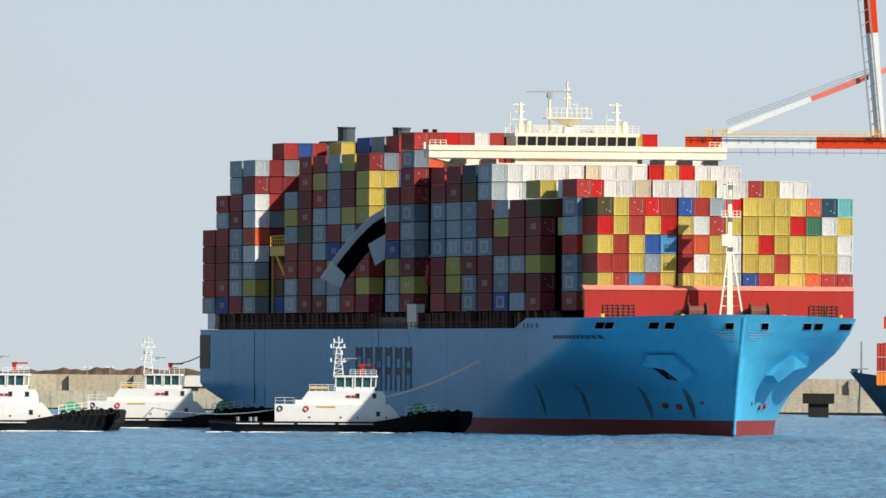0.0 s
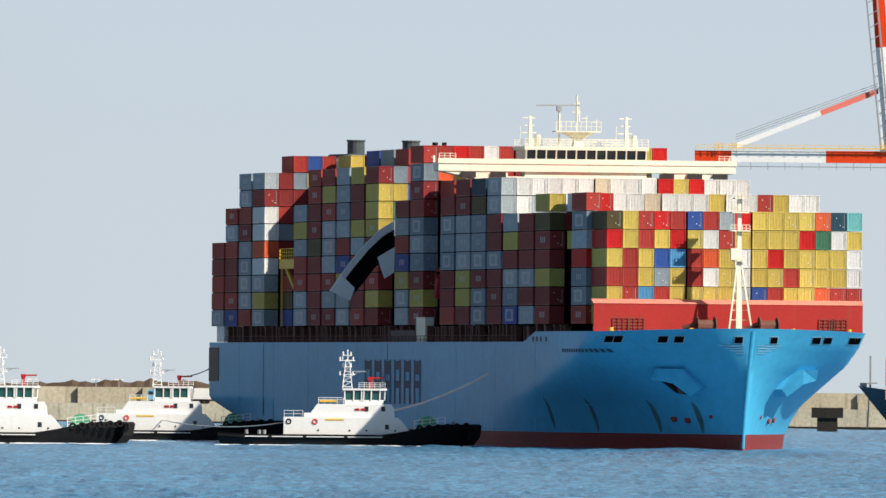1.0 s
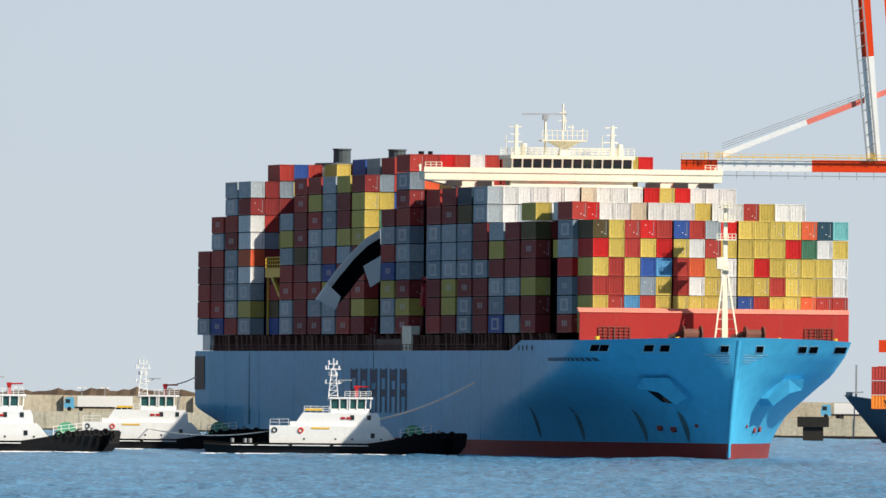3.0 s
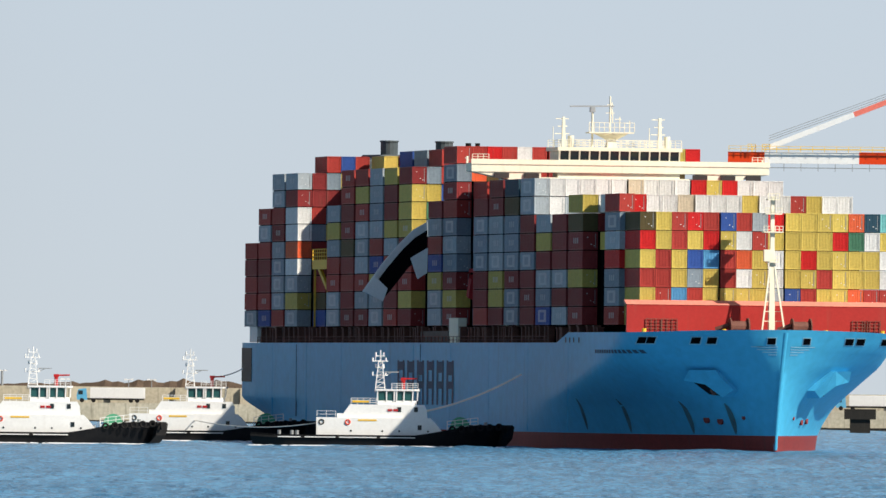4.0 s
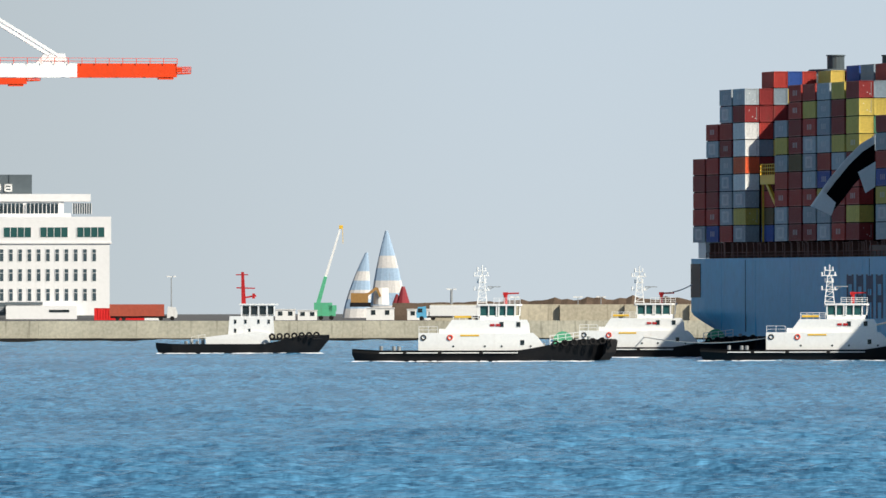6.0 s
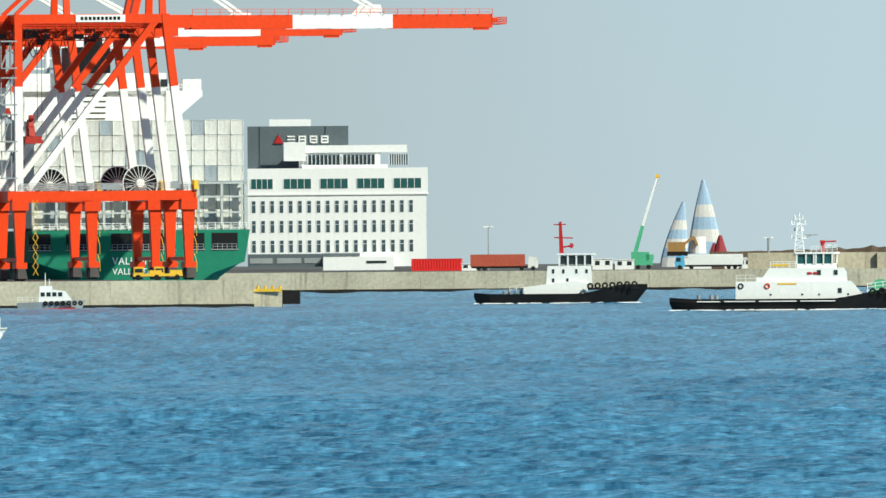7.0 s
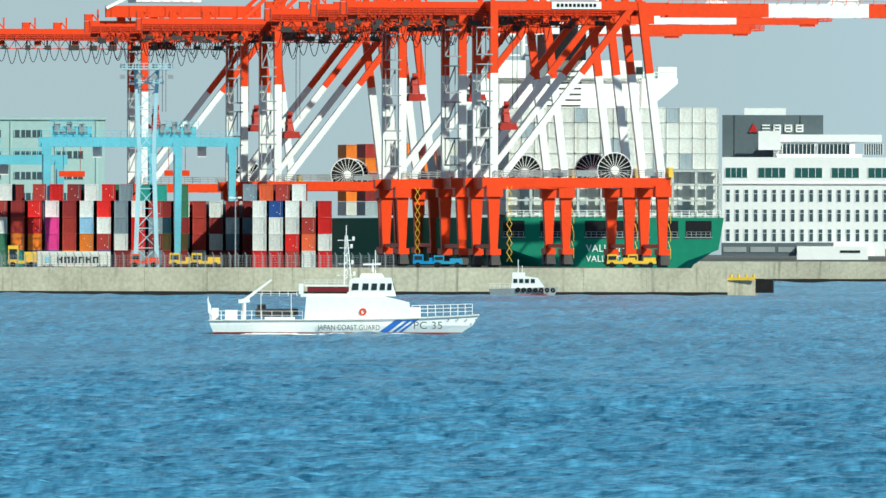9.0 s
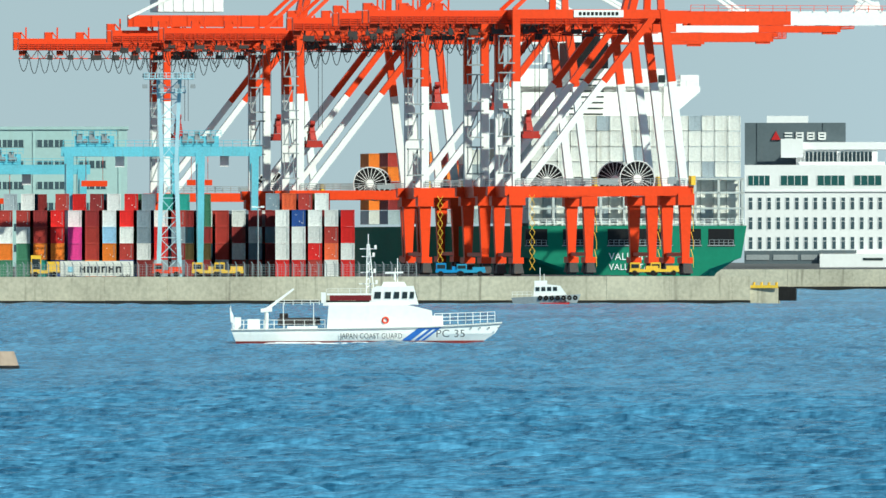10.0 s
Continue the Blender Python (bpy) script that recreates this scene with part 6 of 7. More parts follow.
def stack_green():
    S = spot(-70.15, 3005, 0, 9.5)
    rng = random.Random(3)
    turn = pose(0, 0, 0, 0, 0, -90)
    rows = []
    for k in range(16):
        for j in range(4):
            rows.append((S @ pose(-19.0 + k * 2.53, 1.6, 23.0 + j * 2.93) @ turn, "w" if rng.random() < 0.93 else "G"))
        for j in range(3):
            rows.append((S @ pose(-19.0 + k * 2.53, 3.2, 14.2 + j * 2.9) @ turn, rng.choice("wwwG")))
    for b, hi in ((1, 7), (2, 7), (3, 7), (6, 5), (8, 5), (11, 5), (14, 5), (16, 5)):
        for k in range(16):
            for j in range(hi if k < 13 else hi - 1):
                if k == 0 or j == hi - 1:
                    rows.append((S @ pose(-19.0 + k * 2.53, 1.6 + b * 13, 14.2 + j * 2.9) @ turn, rng.choice("BowGBMo" if b > 5 else "wwtG")))
    COATS["w"] = FADED_WHITE
    many_containers("stern_container_stack", rows, "faded white and brown containers stacked on the green ship")


build_green_ship()
stack_green()


# ---------------------------------------------------------------- container yard
def yard():
    rng = random.Random(8)
    A = ("SOBW_", "WbWWR", "WWWBR", "WWROW", "RRBWR")
    for r, line in enumerate(A):
        for k, c in enumerate(line):
            if c != "_":
                sh = -1.7 if r == 0 else 0
                lone_container(spot(-92.62 + k * 1.035 + sh * 0.36, 2772, QUAY + 0.1 + (4 - r) * TIER, 0) @ pose(0, 0, 0, 0, 0, -90) @ Matrix.Diagonal((1, 1, 1.035, 1)), c, rng.random() < 0.5, "containers in the yard", "end-on in the terminal yard")
    C2 = ("GW_BRMWRSqq", "BBMRWMWRSWB", "WWBRPBlWSRS", "ogooPBoBWRM", "ggqbboobMGS")
    rows = []
    for r, line in enumerate(C2):
        for k, c in enumerate(line):
            if c == "_":
                continue
            m = spot(-110.09 + k * 1.09 + (0.3 if r == 0 else 0), 2786 + (8 if r < 2 else 0), QUAY + 0.1 + (4 - r) * TIER) @ pose(0, 0, 0, 0, 0, -90) @ Matrix.Diagonal((1, 1, 1.035, 1))
            lone_container(m, c, rng.random() < 0.5, "containers in the yard", "end-on in the terminal yard")
    end_on = pose(0, 0, 0, 0, 0, -90) @ Matrix.Diagonal((1, 1, 1.04, 1))
    for d in range(1, 5):                  # deeper rows, staggered and mostly dark-coloured so the gaps ahead read as shade
        for r in range(5):
            for k in range(5):
                if k < 4 and r < 4 or (k < 3 and d < 3):
                    rows.append((spot(-92.62 + (k + 0.5 * (d % 2)) * 1.035, 2772 + 12.6 * d, QUAY + 0.1 + r * TIER) @ end_on, rng.choice("BMNgSDMN")))
            for k in range(12):
                if k < 11 and r < 4 + (k + d) % 2 or r < 3 and k < 12 and d % 2 == 0:
                    rows.append((spot(-109.0 + (k + 0.5 * (d % 2)) * 1.09, 2794 + 12.6 * d, QUAY + 0.1 + r * TIER) @ end_on, rng.choice("BMNgSDMbN")))
            if r < 4:
                for k in range(-1, 4):
                    rows.append((spot(-95.9 + (k - 0.5 * (d % 2)) * 1.05, 2800 + 12.2 * d, QUAY + 0.1 + r * TIER) @ end_on, rng.choice("BMNSMW")))
    many_containers("yard_container_stacks", rows, "mixed containers stacked deeper in the terminal yard")
    # long grey box on a trailer, side-on
    t = thing("trailer_container", spot(-104.35, 2764, QUAY), "pale grey forty-foot container side-on on a road trailer", "container")
    bm = B()
    for k in range(30):
        x = -6.3 + k * 0.42
        box(bm, x, x + 0.25, -1.24, -1.18, 0.35, 2.75)
    box(bm, -6.4, 6.4, -1.2, 1.2, 0.2, 2.85)
    body = part("body", bm, FADED_WHITE, t)
    bm = B()
    for k in range(6):
        x = -2.9 + k * 1.25
        box(bm, x, x + 0.3, -1.29, -1.22, 0.8, 1.95)
        box(bm, x + 0.65, x + 0.95, -1.29, -1.22, 0.8, 1.95)
        box(bm, x, x + 0.95, -1.285, -1.225, 1.3 + (k % 2) * 0.35, 1.6 + (k % 2) * 0.35)
    part("lettering_bars", bm, BLACK, body)
    bm = B()
    box(bm, -5.0, -4.0, -1.29, -1.22, 0.9, 1.9)
    part("emblem", bm, paint("emblem_blue", (0.3, 0.6, 0.75)), body)
    bm = B()
    for x in (-5, -4, 4.4, 5.4):
        tube(bm, (x, -1.2, 0.25), (x, 1.2, 0.25), 0.42, 12)
    part("trailer_wheels", bm, RUBBER, t)


def build_carrier(b, far, kind, label, mt):
    """Low yard vehicle: chassis, cab, wheels."""
    t = thing("yard_tractor", spot(b, far, QUAY), label, "vehicle", "yard vehicles")
    bm = B()
    box(bm, -2.6, 2.6, -1.1, 1.1, 0.7, 1.2)
    box(bm, -2.5, -0.7, -1.1, 1.1, 1.2, 1.5 + 0.9 * kind)
    box(bm, 0.3, 2.5, -0.9, 0.9, 1.2, 1.2 + 0.6 * kind)
    part("body", bm, mt, t)
    bm = B()
    box(bm, -2.3, -0.9, -1.13, -1.08, 1.4, 1.4 + 0.7 * kind)
    part("cab_window", bm, GLASS, t)
    for x in (-1.7, 1.6):
        bm = B()
        tube(bm, (x, -1.15, 0.5), (x, 1.15, 0.5), 0.5, 12)
        part("wheel", bm, RUBBER, t)


yard()
for b, far, kd, lb, mt in ((-107.6, 2768, 2.6, "yellow terminal tractor parked on the apron", YELLOW), (-99.9, 2766, 1.0, "orange and white forklift on the apron", ORANGE),
                           (-97.4, 2768, 1.2, "low yellow yard tractor on the apron", YELLOW), (-96.0, 2768, 1.2, "low yellow yard tractor on the apron", YELLOW),
                           (-82.0, 2790, 1.0, "blue wheeled plant on the apron", paint("plant_blue", (0.03, 0.25, 0.55))), (-80.7, 2790, 0.8, "blue wheeled plant on the apron", paint("plant_blue_b", (0.05, 0.3, 0.5))),
                           (-69.75, 2830, 1.0, "yellow straddle machine by the crane legs", YELLOW), (-68.45, 2840, 1.0, "yellow straddle machine by the crane legs", YELLOW)):
    build_carrier(b, far, kd, lb, mt)


def build_rtg(b, far, zt, half, m2=0):
    t = thing("yard_gantry_crane", spot(b, far, QUAY), "light blue rubber-tyred yard gantry crane", "crane", "yard gantries")
    for x in (-half, half):
        for y in (0, 7):
            bm = B()
            beam(bm, (x, y, 0.9), (x, y, zt - 1), 1.0, 1.0, 1.7, 1.2)
            lg = part("leg", bm, SKY_BLUE, t)
            bm = B()
            tube(bm, (x - 0.4, y, 0.7), (x + 0.4, y, 0.7), 0.7, 12)
            part("tyre", bm, RUBBER, lg)
    for y in (0, 7):
        bm = B()
        box(bm, -half - 1.4, half + 1.4, y - 0.5, y + 0.5, zt - 1.7, zt)
        part("girder", bm, SKY_BLUE, t)
    bm = B()
    rail(bm, [(-half - 1, -0.5, zt), (half + 1, -0.5, zt)], 1.1, 1.6, 0.05)
    for x in (-half, half):
        box(bm, x - 0.5, x + 0.5, 0, 7, 1.2, 2.2)
    part("walkway", bm, SKY_BLUE, t)
    bm = B()
    box(bm, -half + 1, -half + 8, 0, 7, zt, zt + 1.9)
    tr = part("trolley", bm, SKY_BLUE, t)
    bm = B()
    for k in range(3):
        box(bm, -half + 1.4 + k * 2.2, -half + 2.4 + k * 2.2, -0.15, 5, zt + 0.5, zt + 2.3 + 0.4 * (k % 2))
        tube(bm, (-half + 2.9 + k * 2.0, -0.2, zt + 1.0), (-half + 2.9 + k * 2.0, 1.5, zt + 1.0), 0.45, 10)
    part("hoist_machinery", bm, GREY_STEEL, tr)
    part("trolley_rail", rail(B(), [(-half + 0.6, -0.3, zt + 1.9), (-half + 8.4, -0.3, zt + 1.9)], 1.0, 1.0, 0.05), SKY_BLUE, tr)
    bm = B()
    box(bm, -half + 8.2, -half + 9.8, 1.0, 3.0, zt - 3.6, zt - 1.6)
    part("operator_cabin", bm, WHITE, tr)
    for x in (-half, half):
        part("leg_ladder", rail(B(), [(x - 0.5, -0.7, zt * 0.15), (x - 0.5, -0.7, zt * 0.85)], 0.5, 1.0, 0.05, 1), GREY_STEEL, t)
    bm = B()
    for x in (-half + 3, -half + 6):
        beam(bm, (x, 3, zt), (x, 3, zt - 6), 0.1)
    box(bm, -half + 2.2, -half + 6.8, 1, 5, zt - 7.0, zt - 6)
    part("spreader", bm, ORANGE, tr)


build_rtg(-101.95, 2795, 23.0, 11.6)
build_rtg(-108.6, 2830, 20.0, 9.5)
build_rtg(-96.9, 2860, 23.4, 7.2)


def build_light_tower():
    t = thing("floodlight_tower", spot(-99.77, 2768, QUAY), "light blue lattice floodlight tower in the yard", "floodlight")
    H = 34.6
    bm = B()
    for sx in (-1, 1):
        for sy in (-1, 1):
            beam(bm, (sx * 1.9, sy * 1.9, 0), (sx * 1.25, sy * 1.25, 20), 0.75)
            beam(bm, (sx * 1.25, sy * 1.25, 20), (sx * 1.9, sy * 1.9, H), 0.65)
    for k in range(10):
        z = k * H / 10
        f = lambda q: 1.9 - 0.65 * min(1, q / 20) + 0.65 * max(0, (q - 20) / 14.6)
        a, b = f(z), f(z + H / 10)
        for sy in (-1, 1):
            beam(bm, (-a, sy * a, z), (b, sy * b, z + H / 10), 0.15)
            beam(bm, (a, sy * a, z), (-b, sy * b, z + H / 10), 0.12)
            beam(bm, (-a, sy * a, z), (a, sy * a, z), 0.15)
    part("lattice", bm, PALE_STEEL, t)
    bm = B()
    for z, w in ((H - 2.4, 2.9), (H, 4.3)):
        box(bm, -w, w, -w, w, z, z + 0.2)
        rail(bm, [(-w, -w, z), (w, -w, z)], 1.1, 1.0, 0.06)
    part("platform", bm, PALE_STEEL, t)
    for k in range(8):
        bm = B()
        x, z = -4.2 + (k % 4) * 2.8, H - 1.6 + 1.9 * (k // 4)
        box(bm, x - 0.45, x + 0.45, -4.2, -3.6, z, z + 0.7)
        part("floodlight", bm, GREY_STEEL, t)


build_light_tower()


def build_pole(b, far, z0, h, r, label):
    t = thing("lamp_post", spot(b, far, z0), label, "lamp post")
    bm = B()
    tube(bm, (0, 0, 0), (0, 0, h), r, 8, r * 0.7)
    part("pole", bm, GREY_STEEL, t)
    bm = B()
    beam(bm, (-0.9, 0, h), (0.9, 0, h), 0.2)
    box(bm, -1.1, -0.4, -0.3, 0.3, h - 0.1, h + 0.2)
    box(bm, 0.4, 1.1, -0.3, 0.3, h - 0.1, h + 0.2)
    part("lamp_head", bm, WHITE, t)


build_pole(-94.15, 2752, QUAY, 12.2, 0.14, "slim white lamp post on the quay")


# ---------------------------------------------------------------- buildings behind
def build_office():
    t = thing("warehouse_office", spot(-107.0, 3700, 5.0), "long grey-green warehouse with bands of windows", "building")
    bm = B()
    box(bm, -34, 17, 0, 30, 0, 32)
    part("wall", bm, WALL_GREEN, t)
    for x in (-26, -17, -5, 5.4, 15):
        part("downpipe", box(B(), x - 0.12, x + 0.12, -0.15, 0, 0, 32), WALL_GREEN, t)
    bm = B()
    box(bm, -34.3, 17.3, -0.3, 30.3, 32, 32.7)
    box(bm, -30, -13, 4, 14, 32.7, 38)
    part("roof", bm, WALL_GREEN, t)
    for r in range(6):
        for k in range(5):
            x, z = -33 + k * 9.6, 3.4 + r * 4.9
            bm = B()
            box(bm, x, x + 6.6, -0.08, 0.1, z, z + 1.7)
            w = part("window", bm, WINDOW_PALE, t)
            bm = B()
            for j in range(6):
                box(bm, x + j * 1.3, x + j * 1.3 + (0.35 if j % 2 else 0.15), -0.14, -0.06, z, z + 1.7)
            part("mullions", bm, WALL_GREEN, w)


def build_sign_building():
    t = thing("white_warehouse", spot(-57.62, 3880, 5.2), "white multi-storey warehouse with slit windows and grey sign block", "building")
    bm = B()
    box(bm, -22.4, 21.4, 0, 40, 0, 17.6)
    part("wall", bm, WALL_WHITE, t)
    for nm, v in (("cornice", (-22.4, 22.0, -0.3, 40, 17.6, 18.0)), ("upper_wall", (-22.4, 21.8, -0.15, 40, 18.0, 24.2)), ("roof_storey", (-9.8, 10.2, 4, 30, 24.2, 28.0)),
                  ("roof_slab", (-10.2, 16.8, 3.6, 30, 28.0, 29.8)), ("roof_parapet", (-9.0, 12, 3.0, 3.8, 24.2, 25.0)), ("stair_head", (-13.5, -8, 2, 3.5, 26, 30.6))):
        part(nm, box(B(), *v), WALL_WHITE, t)
    for r in range(3):
        for k in range(18):
            bm = B()
            x, z = -22.0 + 0.6 + k * 2.27, 3.6 + r * 4.85
            box(bm, x, x + 0.9, -0.06, 0.1, z, z + 2.9)
            w = part("window", bm, WINDOW_PALE, t)
            bm = B()
            box(bm, x - 0.12, x, -0.1, 0.1, z - 0.1, z + 3.0)
            box(bm, x, x + 0.9, -0.1, -0.05, z + 1.9, z + 2.0)
            part("window_frame", bm, WALL_WHITE, w)
    for k in range(5):
        x = -21.6 + (0 if k == 0 else -1.0 + k * 9.0)
        wd = 5.4 if k == 0 else 6.8
        bm = B()
        box(bm, x, x + wd, -0.22, -0.1, 19.2, 21.6)
        w = part("window", bm, TEAL_GLASS, t)
        bm = B()
        for j in range(5):
            box(bm, x + j * wd / 4 - 0.06, x + j * wd / 4 + 0.06, -0.27, -0.2, 19.2, 21.6)
        part("mullions", bm, WALL_WHITE, w)
    for x, wd in ((-7.6, 7.9), (1.0, 7.9), (12.4, 4.6)):
        bm = B()
        box(bm, x, x + wd, 3.4 if x > 10 else 3.9, 4.1, 24.9, 27.5)
        w = part("window", bm, WINDOW_PALE, t)
        bm = B()
        for j in range(9):
            box(bm, x + j * wd / 8 - 0.07, x + j * wd / 8 + 0.07, 3.3, 3.42 if x > 10 else 3.95, 24.9, 27.5)
        part("mullions", bm, WALL_WHITE, w)
    bm = B()
    box(bm, -22.4, 2.4, 8, 30, 24.2, 34.6)
    box(bm, -19.4, -19.1, 7.8, 8, 24.2, 34.6)
    box(bm, -3.2, -2.9, 7.8, 8, 24.2, 34.6)
    part("sign_block", bm, SLATE, t, "slate grey cladding block")
    bm = B()
    box(bm, -17, -6.8, 9, 20, 34.6, 36.3)
    part("roof_penthouse", bm, WALL_WHITE, t)
    for k in range(4):
        bm = B()
        x = -12.6 + k * 2.75
        for j in range(3):
            box(bm, x, x + 1.9, 7.7, 7.95, 30.4 + j * 0.75, 30.75 + j * 0.75)
        if k:
            box(bm, x, x + 0.35, 7.7, 7.95, 30.4, 32.3)
            box(bm, x + 1.5, x + 1.9, 7.7, 7.95, 30.4, 32.3)
        part("sign_bars", bm, WHITE, t)
    bm = B()
    loft(bm, [[(-15.9, y, 30.4), (-13.6, y, 30.4), (-14.75, y, 32.6)] for y in (7.6, 7.95)])
    part("sign_emblem", bm, RED, t)
    bm = B()
    box(bm, -22.5, -4.2, -0.8, 0, 0, 3.2)
    box(bm, -4.2, 5, -0.5, 0, 2.6, 3.3)
    part("ground_storey", bm, SLATE, t)
    for x, wd in ((-22, 5.6), (-15.4, 6.0), (-8.6, 4.0)):
        bm = B()
        box(bm, x, x + wd, -0.95, -0.8, 0.9, 2.2)
        part("shutter", bm, GREY_STEEL, t)
    bm = B()
    box(bm, -4.0, 13.4, -2.4, -0.1, -1.0, 2.4)
    part("annex", bm, WALL_WHITE, t)
    bm = B()
    box(bm, 6.6, 11.5, -2.5, -2.4, 0.8, 1.4)
    part("annex_window", bm, GLASS, t)


build_office()
build_sign_building()


# ---------------------------------------------------------------- breakwater and far shore
def build_breakwater():
    """Far quay and breakwater in cast lengths: lower wall, apron, upper parapet."""
    ob = part("breakwater_ground", loft(B(), [[(x, y, z) for x, y in ((-900, 3604), (420, 3500), (420, 4700), (-900, 4700))] for z in (-3, 4.3)]), ASPHALT, None)
    tagged(ob, "far shore behind the concrete breakwater", "shore", kind="structure")
    line = lambda x: 3602 - (x + 900) * 104 / 1320
    x = -420.0
    k = 0
    while x < 330:
        w = 14.6
        y0, y1 = line(x), line(x + w)
        bm = B()
        hexa(bm, [(x + 0.02, y0, -2), (x + w - 0.02, y1, -2), (x + w - 0.02, y1 + 1, -2), (x + 0.02, y0 + 1, -2),
                  (x + 0.02, y0 + 0.4, 4.4), (x + w - 0.02, y1 + 0.4, 4.4), (x + w - 0.02, y1 + 1, 4.4), (x + 0.02, y0 + 1, 4.4)])
        part("wall_panel", bm, CONCRETE, ob)
        bm = B()
        hexa(bm, [(x, y0 - 0.15, -2), (x + w, y1 - 0.15, -2), (x + w, y1 + 0.3, -2), (x, y0 + 0.3, -2), (x, y0 - 0.15, 0.5), (x + w, y1 - 0.15, 0.55), (x + w, y1 + 0.3, 0.55), (x, y0 + 0.3, 0.5)])
        part("tide_band", bm, CONCRETE_DARK, ob)
        if x > -125:
            bm = B()
            o = random.uniform(-0.04, 0.04)
            box(bm, x + 0.08, x + w - 0.08, min(y0, y1) + 22, max(y0, y1) + 24, 4.2, 8.0 + o)
            part("parapet_panel", bm, CONCRETE, ob)
        x += w
        k += 1
    bm = B()
    for q in range(2):
        loft(bm, [[(xx, 3640 + q * 18, 4), (xx, 3650 + q * 18, 8.2 + 1.5 * math.exp(-((xx + 70 - q * 30) / 32) ** 2) * (0.8 + 0.25 * math.sin(xx * 0.7) + 0.2 * math.sin(xx * 1.7))), (xx, 3672 + q * 18, 4)] for xx in [-125 + 1.5 * j for j in range(90)]], close=False)
    mound = part("earth_mound", bm, EARTH, None)
    tagged(mound, "long low mound of brown earth behind the breakwater", "earth", kind="structure")


build_breakwater()


def build_sail(b, far, h, w, lean, label, base=4.3, z0=7.4):
    t = thing("sail_monument", spot(b, far, base), label, "sculpture", "striped sail monuments")
    # both band colours are paled to carry the distance haze
    bw = paint("hazed_sail_white", (0.64, 0.62, 0.60), 0.7)
    bb = paint("hazed_sail_blue", (0.34, 0.47, 0.62), 0.7)
    n = 7
    for k in range(n):
        bm = B()
        rings = []
        for j in range(4):
            u = (k + j / 3) / n
            hw = w / 2 * (1 - u ** 1.5) + 0.35
            cx = lean * u ** 1.3
            z = 0 + u * h
            rings.append([(cx + hw * math.cos(q * math.pi / 6), 1.6 * (1 - 0.8 * u) * math.sin(q * math.pi / 6), z) for q in range(12)])
        loft(bm, rings)
        part("stripe_panel", bm, bw if k % 2 == 0 and k < 6 else bb, t)


build_sail(-34.5, 4000, 22.0, 8.6, -0.4, "tall sail-shaped tower with pale blue and white bands")
build_sail(-36.5, 3996, 16.5, 6.4, 2.6, "shorter sail-shaped tower with pale blue and white bands")


